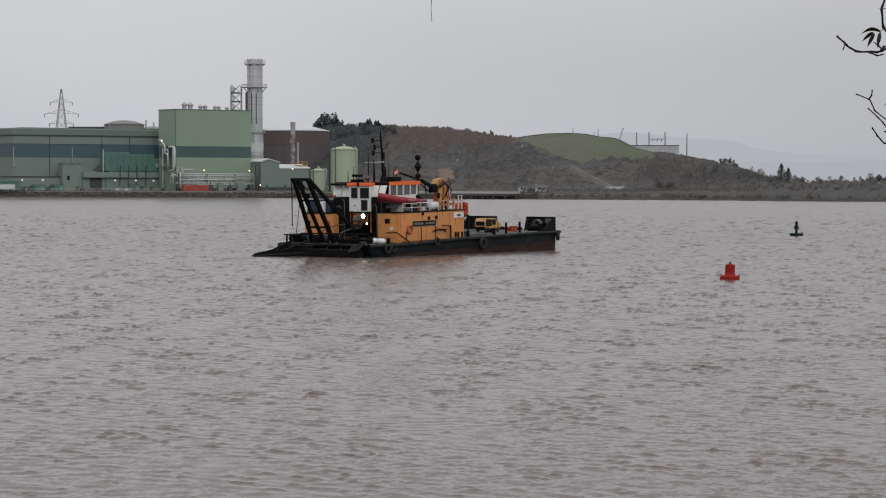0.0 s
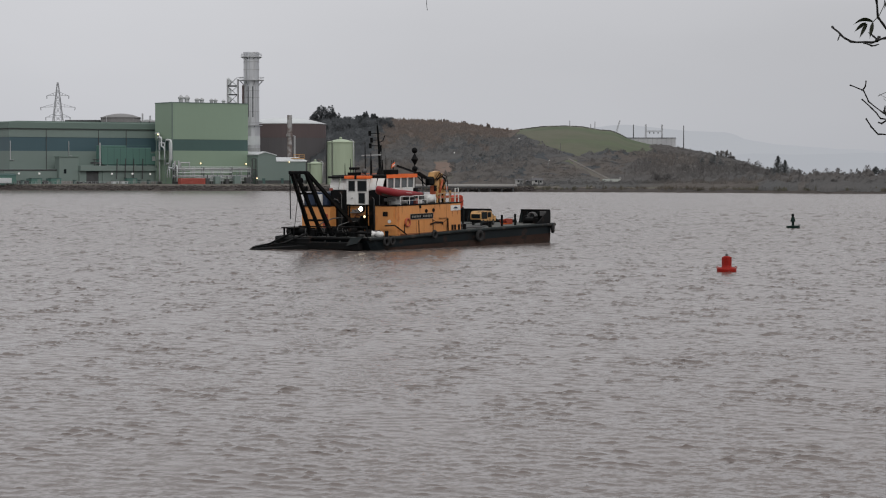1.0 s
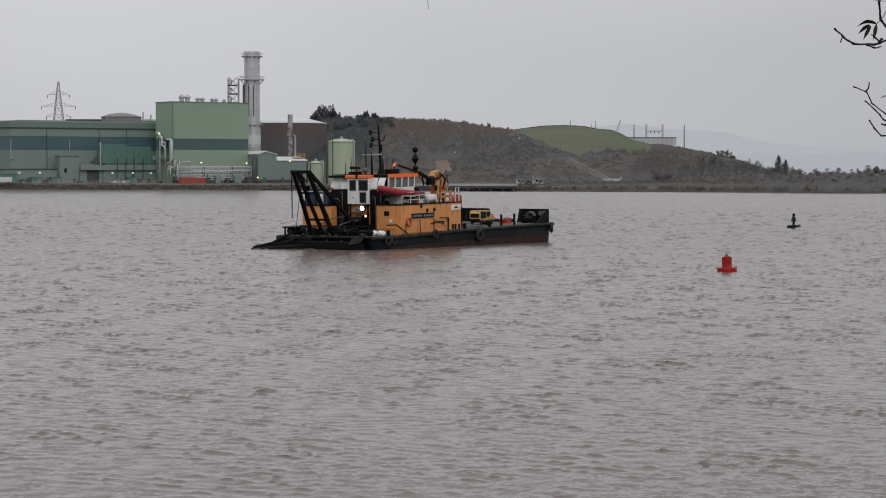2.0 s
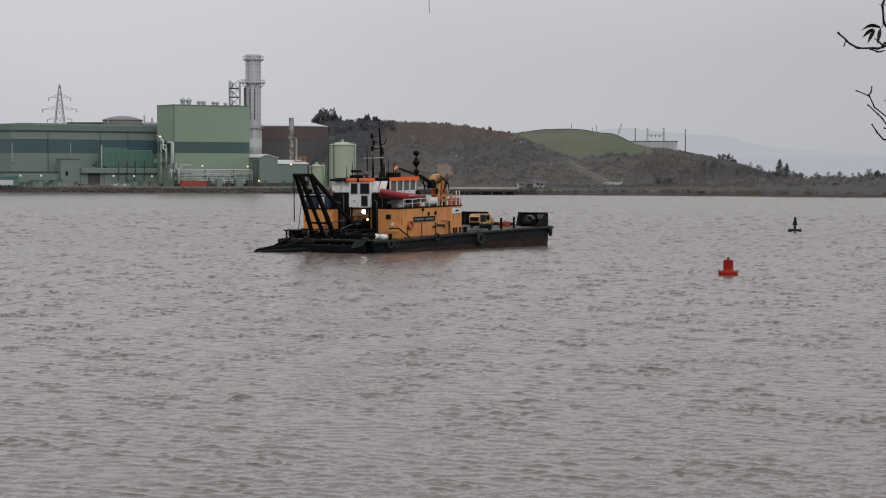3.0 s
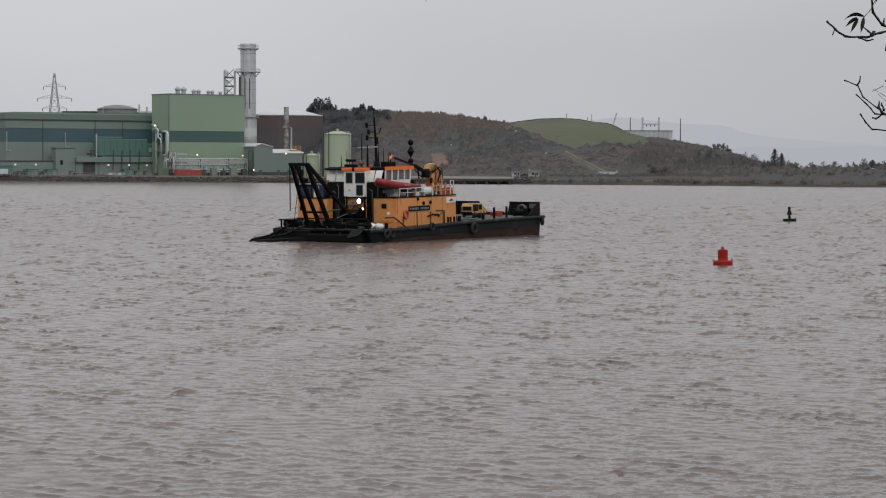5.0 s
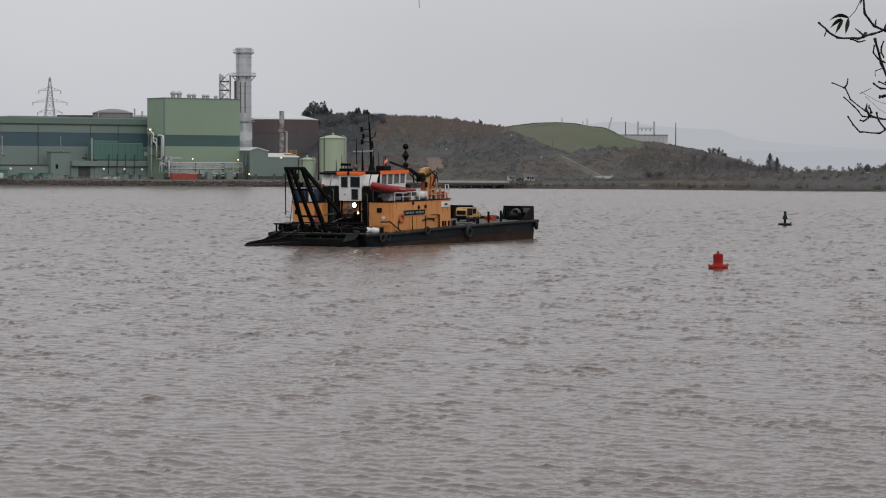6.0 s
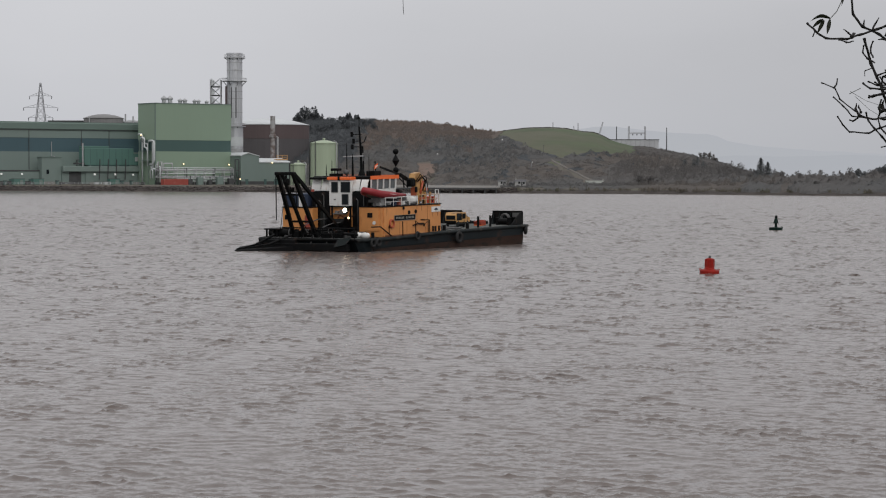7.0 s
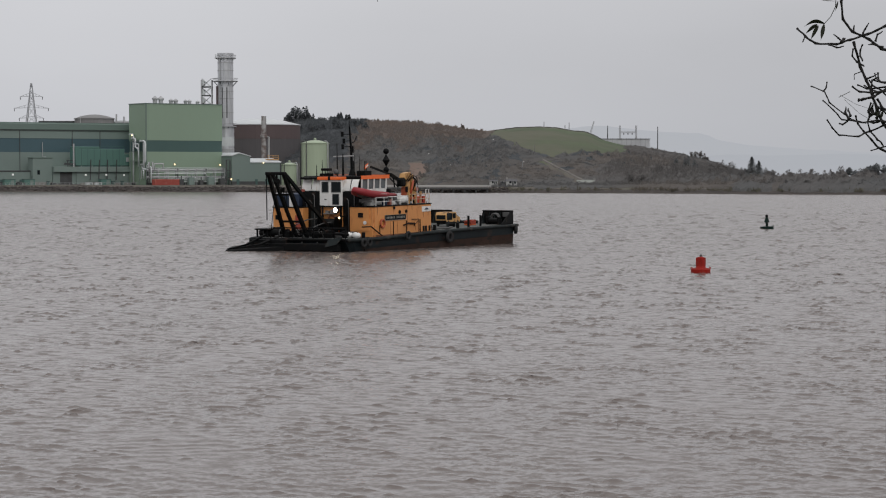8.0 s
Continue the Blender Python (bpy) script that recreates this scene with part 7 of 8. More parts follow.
    part("cover_strap", Shape().bar((21.55, 6.68, 3.5), (22.95, 6.68, 3.5), 0.05).bar((22.2, 6.68, 2.75), (22.2, 6.68, 4.05), 0.05), BLACK, cover)
    part("roof_drum", Shape().tube([(9.5, 1.3, 4.1), (10.6, 1.3, 4.1)], 0.36, 14), WHITE, t, "white life-raft canister", smooth=True)
    part("roof_box", Shape().box(5.3, 6.0, 1.5, 2.3, 3.72, 4.25, 0.05), WHITE, t, "white roof locker")
    for u, v, w, h, mat_, lab in ((6.9, 1.0, 0.35, 0.42, BLUE, "small blue box on the roof"), (7.6, 0.95, 0.3, 0.5, RED_BOX, "small red box on the roof"), (8.3, 1.1, 0.4, 0.35, WHITE, "small white box on the roof"), (9.0, 2.4, 0.5, 0.9, WHITE, "white ventilator box")):
        part("roof_box", Shape().box(u, u + w, v, v + 0.4, 3.72, 3.72 + h, 0.04), mat_, t, lab)
    part("engine_block", Shape().box(8.7, 9.2, 1.2, 1.8, 3.9, 4.7, 0.08), GREY_PLATE, t)
    for u in (4.5, 7.3):
        part("boat_cradle", Shape().box(u - 0.1, u + 0.1, 0.9, 2.1, 4.05, 4.32).bar((u, 1.5, 3.7), (u, 1.5, 4.2), 0.12), GREY_PLATE, t)

    # side rail and bollards
    rail = part("side_rail", Shape().tube([(2.2, 0.35, 2.02), (3.6, 0.35, 2.0), (5.3, 0.35, 1.15)], 0.06, 6), BLACK, t)
    for u in (6.85, 8.95, 11.25):
        part("stanchion", Shape().tube([(u, 0.15, deck_z(u)), (u - 0.1, 0.1, 2.35)], 0.045, 6), BLACK, rail)
    part("chain", Shape().tube([(8.85, 0.1, 2.3), (9.6, 0.1, 1.95), (10.4, 0.1, 2.0), (11.15, 0.1, 2.35)], 0.025, 5), BLACK, rail)
    for u, v in ((18.6, 0.7), (20.7, 0.8), (22.9, 0.8), (2.6, 0.5), (14.4, 0.6), (26.2, 0.6)):
        h = 1.05 if u > 20 and u < 23 else 0.5
        part("bollard", Shape().tube([(u, v, deck_z(u)), (u, v, deck_z(u) + h)], 0.11 if h > 0.6 else 0.16, 10), BLACK, t)
    part("chain", Shape().tube([(14.4, 0.7, 1.7), (16.5, 0.7, 1.72), (18.6, 0.7, 1.75)], 0.03, 5), BLACK, rail)
    part("deck_hose", Shape().tube([(14.2, 0.9, 1.3), (15.6, 0.6, 1.42), (17.2, 0.8, 1.32), (19, 1.6, 1.32)], 0.1, 6), GREY_PLATE, t, smooth=True)

    # stern bulwarks
    for v0, v1, nm in ((0.25, 3.85, "black stern bulwark with stiffeners"), (7.0, 10.9, "black port stern bulwark")):
        sl = 0.32
        bw = part("stern_bulwark", Shape().prism([(v0, 1.2), (v1, 1.2), (v1 - sl, 2.48), (v0, 2.50)], "x", 28.0, 28.12), BLACK, t, nm)
        for v in np.arange(v0 + 0.1, v1 - 0.2, 0.6):
            part("stiffener", Shape().prism([(27.55, 1.25), (28.0, 1.25), (28.0, 2.4)], "y", float(v), float(v) + 0.06), STRAKE, bw)
        part("capping", Shape().tube([(27.98, v0, 2.5), (27.98, v1 - sl, 2.5)], 0.07, 6), BLACK, bw)
    part("side_bulwark", Shape().prism([(25.6, 1.2), (28.05, 1.2), (28.05, 2.45), (27.6, 2.45)], "y", 0.22, 0.30), BLACK, t)
    part("towing_roller", Shape().tube([(28.1, 4.2, 1.35), (28.1, 6.8, 1.35)], 0.22, 12), BLACK, t, smooth=True)
    reel = part("hose_reel", Shape().ring((27.3, 1.7, 1.85), (1, 0, 0), 0.42, 0.09, 18, 8).ring((27.05, 1.7, 1.85), (1, 0, 0), 0.42, 0.07, 18, 8), GREY_PLATE, t, "grey hose reel", smooth=True)
    part("reel_stand", Shape().bar((27.2, 1.2, 1.25), (27.2, 1.7, 1.85), 0.07).bar((27.2, 2.2, 1.25), (27.2, 1.7, 1.85), 0.07), BLACK, reel)
    part("stern_board", Shape().box(27.7, 27.85, 0.5, 1.2, 1.95, 2.38, 0.02), GREY_PLATE, t, "pale board on the bulwark")
    part("mooring_winch", Shape().tube([(26.4, 0.9, 1.6), (26.4, 1.9, 1.6)], 0.3, 12).box(26.1, 26.7, 0.7, 0.9, 1.25, 2.0, 0.04).box(26.1, 26.7, 1.9, 2.1, 1.25, 2.0, 0.04), BLACK, t)

    # bow gear: leaning frame, plough, winch platform
    fr = part("bow_frame", Shape().box(-2.72, -2.3, 4.95, 6.95, 6.55, 6.82, 0.05), BLACK, t, "black leaning bow A-frame")
    part("leg", Shape().bar((-2.5, 6.72, 6.7), (1.0, 7.6, 1.2), 0.27, 0.32), BLACK, fr)
    part("leg", Shape().bar((-2.5, 5.15, 6.7), (1.0, 5.25, 1.2), 0.27, 0.32), BLACK, fr)
    part("inner_leg", Shape().bar((-2.45, 6.3, 6.6), (1.0, 6.35, 1.2), 0.24), BLACK, fr)
    part("stay", Shape().bar((-2.45, 5.1, 6.7), (3.1, 4.6, 2.1), 0.24, 0.26).bar((3.1, 4.6, 2.1), (3.3, 4.6, 1.1), 0.3), BLACK, fr)
    part("cross_tie", Shape().bar((-1.3, 7.0, 4.85), (-1.3, 5.2, 4.85), 0.16), BLACK, fr)
    part("cross_tie", Shape().bar((0.2, 7.4, 2.5), (0.2, 5.25, 2.5), 0.18), BLACK, fr)
    part("sheave", Shape().tube([(-2.3, 5.85, 6.0), (-2.3, 6.1, 6.0)], 0.26, 12).bar((-2.35, 5.97, 6.6), (-2.3, 5.97, 5.6), 0.12), BLACK, fr)
    part("sheave", Shape().tube([(-1.9, 5.6, 5.3), (-1.9, 5.8, 5.3)], 0.2, 12).tube([(-2.3, 5.97, 6.0), (-1.9, 5.7, 5.3), (-1.0, 5.7, 3.0), (0.5, 5.7, 1.6)], 0.03, 5), BLACK, fr)
    part("wire", Shape().tube([(-2.55, 6.9, 6.6), (-2.55, 6.9, 2.7)], 0.05, 6), BLACK, fr)
    part("wire", Shape().tube([(-2.4, 6.0, 5.8), (-2.6, 6.6, 0.9)], 0.03, 5), BLACK, fr)
    pl = part("plough", Shape().add(
        [(-4.3, 10.1, 0.10), (-0.7, 5.6, 0.02), (-0.7, 10.0, 0.02), (-3.0, 10.6, 0.05), (-4.1, 10.1, 0.22), (-0.7, 5.6, 0.42), (-0.7, 10.0, 0.58), (-2.9, 10.5, 0.42)],
        [(0, 1, 2, 3), (4, 5, 6, 7), (0, 1, 5, 4), (1, 2, 6, 5), (2, 3, 7, 6), (3, 0, 4, 7)]), BLACK, t, "black plough blade and arms at the bow")
    for k in range(4):
        q = k / 4
        part("plough_arm", Shape().bar((-4.0 + 0.4 * k, 10.0 - 0.3 * k, 0.28 + 0.03 * k), (-0.6, 9.4 - 1.0 * k, 0.62 - 0.06 * k), 0.14, 0.12), BLACK, pl)
    part("step_block", Shape().box(-1.1, 0.6, 6.0, 9.9, 0.45, 1.0, 0.05), BLACK, t)
    part("bow_beam", Shape().box(-1.15, -0.6, 0.6, 8.6, 0.05, 0.72, 0.08), BLACK, t)
    plat = part("winch_platform", Shape().box(0.5, 2.9, 9.0, 10.5, 1.72, 1.84, 0.03), BLACK, t, "black bow winch platform")
    for u, v in ((0.7, 9.2), (0.7, 10.3), (2.7, 9.2), (2.7, 10.3)):
        part("leg", Shape().bar((u, v, 1.0), (u, v, 1.74), 0.12), BLACK, plat)
    part("winch_drum", Shape().tube([(1.4, 8.2, 1.45), (1.4, 10.4, 1.45)], 0.34, 14), BLACK, plat, smooth=True)
    part("drum_flange", Shape().ring((1.4, 9.9, 1.45), (0, 1, 0), 0.36, 0.06, 16, 6).ring((1.4, 8.2, 1.45), (0, 1, 0), 0.36, 0.06, 16, 6), GREY_PLATE, plat)
    br = part("bow_rail", Shape().tube([(0.0, 0.6, 1.98), (0.0, 6.0, 1.96), (0.4, 8.4, 1.95)], 0.06, 6).tube([(0.0, 0.6, 1.5), (0.0, 6.0, 1.5)], 0.045, 6), BLACK, t)
    for v in (0.6, 1.7, 2.8, 3.9, 5.0, 6.1, 7.2):
        part("stanchion", Shape().tube([(0.0, v, 1.0), (0.0, v, 1.97)], 0.045, 6), BLACK, br)
    part("flap", Shape().add([(-0.9, 0.3, 1.30), (-0.9, 1.75, 1.05), (-1.3, 1.9, 0.42), (-1.3, 0.7, 0.66), (-0.84, 0.3, 1.27), (-0.84, 1.75, 1.02), (-1.24, 1.9, 0.39), (-1.24, 0.7, 0.63)], [(0, 1, 2, 3), (4, 5, 6, 7), (0, 1, 5, 4), (1, 2, 6, 5), (2, 3, 7, 6), (3, 0, 4, 7)]), STRAKE, t, "worn dark steel flap at the bow")
    for v in (1.2, 3.0, 4.6, 6.2):
        part("bow_bracket", Shape().prism([(-1.15, 0.1), (-0.6, 0.1), (-0.6, 0.95)], "y", v, v + 0.08), GREY_PLATE, t)
    part("plough_ram", Shape().tube([(-0.2, 8.8, 1.35), (-2.2, 9.3, 0.62)], 0.1, 8).tube([(-2.2, 9.3, 0.62), (-3.4, 9.7, 0.38)], 0.06, 8), BLACK, pl)
    part("plough_ram", Shape().tube([(-0.2, 7.0, 1.35), (-1.9, 8.2, 0.6)], 0.1, 8).tube([(-1.9, 8.2, 0.6), (-2.8, 8.9, 0.48)], 0.06, 8), BLACK, pl)
    part("hand_wheel", Shape().ring((0.5, 3.4, 1.7), (1, 0.3, 0.2), 0.24, 0.03, 14, 6).tube([(0.5, 3.4, 1.7), (0.8, 3.4, 1.1)], 0.03, 6), GREY_PLATE, t)
    part("cable_guide", Shape().ring((0.2, 4.4, 1.6), (1, 0, 0), 0.3, 0.05, 14, 6), BLACK, t)
    part("deck_locker", Shape().box(1.9, 2.9, 5.2, 7.0, 1.05, 1.75, 0.05), BLACK, t)
    part("hydraulic_pipe", Shape().tube([(0.9, 7.4, 1.1), (1.0, 6.4, 2.2), (2.2, 6.0, 2.6), (4.0, 6.1, 2.6)], 0.05, 6), GREY_PLATE, t, smooth=True)
    part("hydraulic_pipe", Shape().tube([(1.2, 5.0, 1.1), (1.4, 4.8, 2.0), (2.6, 4.6, 2.3), (4.3, 4.5, 2.3)], 0.05, 6), GREY_PLATE, t, smooth=True)
    random.seed(9)
    for k in range(26):
        u, v = 0.6 + 2.8 * random.random(), 1.0 + 7.5 * random.random()
        w, d, h = 0.25 + 0.5 * random.random(), 0.3 + 0.6 * random.random(), 0.2 + 0.55 * random.random()
        part("deck_gear", Shape().box(u, u + w, v, v + d, 1.06, 1.06 + h, 0.05), BLACK if k % 3 else GREY_PLATE, t)
    part("deck_pipe", Shape().tube([(1.0, 1.0, 1.4), (1.2, 3.0, 1.5), (2.2, 4.6, 1.4), (2.0, 7.0, 1.5)], 0.14, 8), BLACK, t, smooth=True)
    return t


dredger = build_dredger()
CARRIED = []


def on_board(ob, u, v, z, rz=0):
    """A loose thing that rides on the dredger."""
    m = pose(u, v, z, 0, 0, rz)
    ob.matrix_world = boat_pose(BOAT[0]) @ m
    CARRIED.append((ob, m))
    return ob


def inflatable_boat():
    t = thing("inflatable_boat", pose(0, 0, 0), "dark red inflatable boat on the deckhouse roof", "boat")
    path = [(2.95, -0.55, -0.08), (1.0, -0.62, -0.02), (-1.0, -0.60, 0.10), (-2.1, -0.44, 0.30), (-2.8, 0, 0.52), (-2.1, 0.44, 0.30), (-1.0, 0.60, 0.10), (1.0, 0.62, -0.02), (2.95, 0.55, -0.08)]
    part("tube", Shape().tube(path, [0.10, 0.25, 0.32, 0.31, 0.24, 0.31, 0.32, 0.25, 0.10], 12), RED_RUBBER, t, smooth=True)
    part("floor", Shape().add([(2.5, -0.5, -0.12), (-1.5, -0.5, -0.1), (-2.4, 0, 0.1), (-1.5, 0.5, -0.1), (2.5, 0.5, -0.12), (2.5, 0, -0.32), (-1.6, 0, -0.25)], [(0, 1, 6, 5), (1, 2, 6), (2, 3, 6), (3, 4, 5, 6), (0, 5, 4)]), GREY_PLATE, t)
    part("rope", Shape().tube([(x, y * 1.42, z + 0.05) for x, y, z in path[1:4]], 0.02, 5), WHITE, t)
    part("thwart", Shape().box(0.2, 0.5, -0.55, 0.55, 0.05, 0.12), GREY_PLATE, t)
    part("outboard", Shape().box(2.5, 2.85, -0.18, 0.18, -0.05, 0.45, 0.06).box(2.6, 2.75, -0.07, 0.07, -0.45, 0), BLACK, t)
    return t


def deck_machine():
    t = thing("deck_loader", pose(0, 0, 0), "small yellow loader with dark windows on the deck", "machine")
    part("body", Shape().prism([(-1.8, 0.45), (1.75, 0.40), (1.85, 0.85), (1.05, 0.98), (0.72, 1.42), (-1.5, 1.44), (-1.78, 1.15)], "y", -0.75, 0.75), CRANE_YELLOW, t)
    for x0, x1, z0, z1 in ((-1.68, -0.35, 0.64, 1.34), (-0.2, 0.62, 0.78, 1.3)):
        part("window", Shape().box(x0, x1, -0.78, -0.74, z0, z1, 0.01), WINDOW, t)
    part("windscreen", Shape().box(-1.85, -1.77, -0.6, 0.6, 0.72, 1.14, 0.01), WINDOW, t)
    part("bumper", Shape().box(-1.95, -1.75, -0.75, 0.75, 0.35, 0.6, 0.04), BLACK, t)
    part("chassis", Shape().box(-1.8, 1.8, -0.6, 0.6, 0.25, 0.5, 0.04), BLACK, t)
    for x in (-1.25, 1.2):
        for y in (-0.68, 0.68):
            w = part("wheel", Shape().ring((x, y, 0.3), (0, 1, 0), 0.2, 0.11, 14, 8), RUBBER, t, smooth=True)
            part("rim", Shape().tube([(x, y - 0.06, 0.3), (x, y + 0.06, 0.3)], 0.14, 10), GREY_PLATE, w)
    part("arm", Shape().bar((1.3, -0.5, 1.0), (2.3, -0.5, 0.45), 0.14, 0.2).bar((1.3, 0.5, 1.0), (2.3, 0.5, 0.45), 0.14, 0.2), BLACK, t)
    for o in t.children_recursive:
        if o.type == "MESH":
            o.data.transform(Matrix.Diagonal((0.68, 0.8, 0.92, 1)))
    return t


def loose_deck_things():
    on_board(inflatable_boat(), 5.55, 1.5, 4.68)
    on_board(deck_machine(), 22.3, 4.0, 1.27)
    t = thing("open_crate", pose(0, 0, 0), "open orange-red crate on the deck", "crate")
    part("floor", Shape().box(-0.6, 0.6, -0.35, 0.35, 0, 0.08), ORANGE, t)
    for a in (Shape().prism([(-0.55, 0), (0.6, 0), (0.6, 0.5), (-0.75, 0.38)], "y", -0.35, -0.30), Shape().prism([(-0.55, 0), (0.6, 0), (0.6, 0.5), (-0.75, 0.38)], "y", 0.30, 0.35), Shape().prism([(-0.55, 0), (-0.49, 0), (-0.69, 0.38), (-0.75, 0.38)], "y", -0.30, 0.30), Shape().box(0.54, 0.6, -0.30, 0.30, 0, 0.5)):
        part("side", a, surface("dull_red_paint", (0.36, 0.06, 0.035), rough=0.6, coarse=2, fine=9, bump=0.01) if "dull_red_paint" not in bpy.data.materials else bpy.data.materials["dull_red_paint"], t)
    on_board(t, 24.7, 3.0, 1.27, 8)
    for k, (u, v) in enumerate([(2.1, 0.9), (2.2, 1.75), (1.5, 3.1)]):
        b = thing("bulk_bag", pose(0, 0, 0), "white woven bulk bag lying on the bow deck", "bag", "bags on the bow deck")
        part("sack", Shape().ball((0, 0, 0.27), 0.42, 14, 9, (0.8, 1.05, 0.68)), WHITE, b, smooth=True)
        part("strap", Shape().tube([(-0.12, -0.25, 0.5), (0, 0, 0.62), (0.1, 0.25, 0.5)], 0.025, 5), BLACK, b)
        on_board(b, u, v, 1.03, 20 * k)
    d = thing("oil_drum", pose(0, 0, 0), "dark oil drum on the after deck", "drum")
    part("drum_body", Shape().lathe([(0.28, 0), (0.29, 0.02), (0.28, 0.3), (0.29, 0.32), (0.28, 0.6), (0.29, 0.62), (0.28, 0.88)], n=16), BLACK, d)
    part("lid", Shape().lathe([(0.27, 0.86), (0.27, 0.875), (0.05, 0.878)], n=16), GREY_PLATE, d)
    on_board(d, 17.2, 6.4, 1.26)
    d = thing("cable_drum", pose(0, 0, 0), "dark cable drum on the after deck", "drum")
    part("core", Shape().tube([(0, -0.3, 0.26), (0, 0.3, 0.26)], 0.16, 12), BLACK, d)
    for y in (-0.32, 0.32):
        part("flange", Shape().tube([(0, y - 0.03, 0.26), (0, y + 0.03, 0.26)], 0.26, 16), STRAKE, d)
    on_board(d, 20.2, 2.4, 1.26, 60)
    d = thing("wire_coil", pose(0, 0, 0), "coil of dark wire rope on deck", "coil")
    part("coil", Shape().ring((0, 0, 0.1), (0, 0, 1), 0.4, 0.1, 20, 8).ring((0, 0, 0.24), (0, 0, 1), 0.36, 0.09, 20, 8), RUBBER, d, smooth=True)
    on_board(d, 17.0, 3.0, 1.25)


loose_deck_things()


# ---------------------------------------------------------------- buoys
def red_buoy():
    t = thing("red_buoy", pose(19.04, 152.85, 0), "red can-shaped channel buoy riding in the water", "buoy")
    part("float", Shape().lathe([(0.45, -0.35), (0.62, -0.2), (0.66, -0.02), (0.66, 0.18), (0.60, 0.26), (0.36, 0.30)], n=24), BUOY_RED, t, smooth=False)
    part("can", Shape().lathe([(0.37, 0.28), (0.30, 0.42), (0.265, 0.97), (0.22, 1.02), (0.10, 1.04)], n=20), BUOY_RED, t)
    part("rib", Shape().box(-0.02, 0.02, -0.33, 0.33, 0.3, 0.98).box(-0.33, 0.33, -0.02, 0.02, 0.3, 0.98), BUOY_RED, t)
    part("lantern", Shape().lathe([(0.07, 1.0), (0.09, 1.05), (0.09, 1.16), (0.04, 1.2)], n=10), GREY_PLATE, t, "small grey lantern")
    part("lifting_eye", Shape().ring((0.62, 0, 0.27), (0, 1, 0), 0.06, 0.025, 12, 6).ring((-0.62, 0, 0.27), (0, 1, 0), 0.06, 0.025, 12, 6), BUOY_RED, t)
    return t


def green_buoy():
    t = thing("green_buoy", pose(41.6, 270.7, 0), "dark green conical channel buoy on a disc float", "buoy")
    part("float", Shape().lathe([(0.55, -0.3), (0.78, -0.15), (0.8, 0.02), (0.8, 0.24), (0.74, 0.3), (0.2, 0.33)], n=24), BUOY_GREEN, t)
    part("tower", Shape().lathe([(0.16, 0.3), (0.14, 0.75), (0.34, 0.8), (0.30, 0.9), (0.16, 1.35), (0.06, 1.42)], n=14), BUOY_GREEN, t)
    part("lantern", Shape().lathe([(0.11, 1.38), (0.17, 1.45), (0.17, 1.62), (0.1, 1.72)], n=12), BLACK, t, "dark lantern")
    part("lifting_eye", Shape().ring((0.7, 0, 0.3), (0, 1, 0), 0.1, 0.035, 12, 6), BUOY_GREEN, t)
    return t


red_float, green_float = red_buoy(), green_buoy()


# ---------------------------------------------------------------- tree at the camera's side, with thin twigs that reach into the view
def twig(s, pts, r0, r1, y=4.0, wob=0.012):
    n = len(pts)
    path, rad = [], []
    for i, (x, z) in enumerate(pts):
        path.append((x, y + wob * math.sin(i * 1.7 + x * 40), z))
        near = min(1.0, max(0.0, (x - 0.83) / 0.6))
        start = min(r0, 0.0021) * 0.85
        rad.append(start * (1 + 0.35 * i / (n - 1)) + (max(r1, start) - start) * near if r1 > r0 else r0 + (r1 - r0) * i / (n - 1))
    # knots between the points
    fine, fr = [], []
    for i in range(n - 1):
        for k in range(4):
            q = k / 4
            p0, p1 = Vector(path[i]), Vector(path[i + 1])
            v = p0.lerp(p1, q)
            v += Vector((noise.noise(v * 60), noise.noise(v * 60 + Vector((9, 0, 0))), noise.noise(v * 60 + Vector((0, 9, 0))))) * 0.0016
            fine.append(v)
            fr.append((rad[i] + (rad[i + 1] - rad[i]) * q) * 1.15 * (1.45 if k == 0 else (1.2 if k == 2 and i % 2 else 1.0)))
    fine.append(Vector(path[-1]))
    fr.append(rad[-1])
    s.tube(fine, fr, 6)
    return s


def leaf_blade(s, root, tip, w, droop):
    """A thin folded leaf from root to tip."""
    root, tip = Vector(root), Vector(tip)
    d = tip - root
    side = d.cross(Vector((0, 1, 0))).normalized()
    vs, n = [], 7
    for i in range(n):
        q = i / (n - 1)
        c = root + d * q + Vector((0, 0, droop * math.sin(q * math.pi)))
        h = w * math.sin(math.pi * (0.06 + 0.94 * q) ** 0.8) ** 0.9
        vs += [c - side * h + Vector((0, -0.003, 0)), c, c + side * h + Vector((0, 0.004, 0))]
    fs = []
    for i in range(n - 1):
        for k in (0, 1):
            fs.append((3 * i + k, 3 * i + k + 1, 3 * i + k + 4, 3 * i + k + 3))
    return s.add(vs, fs)


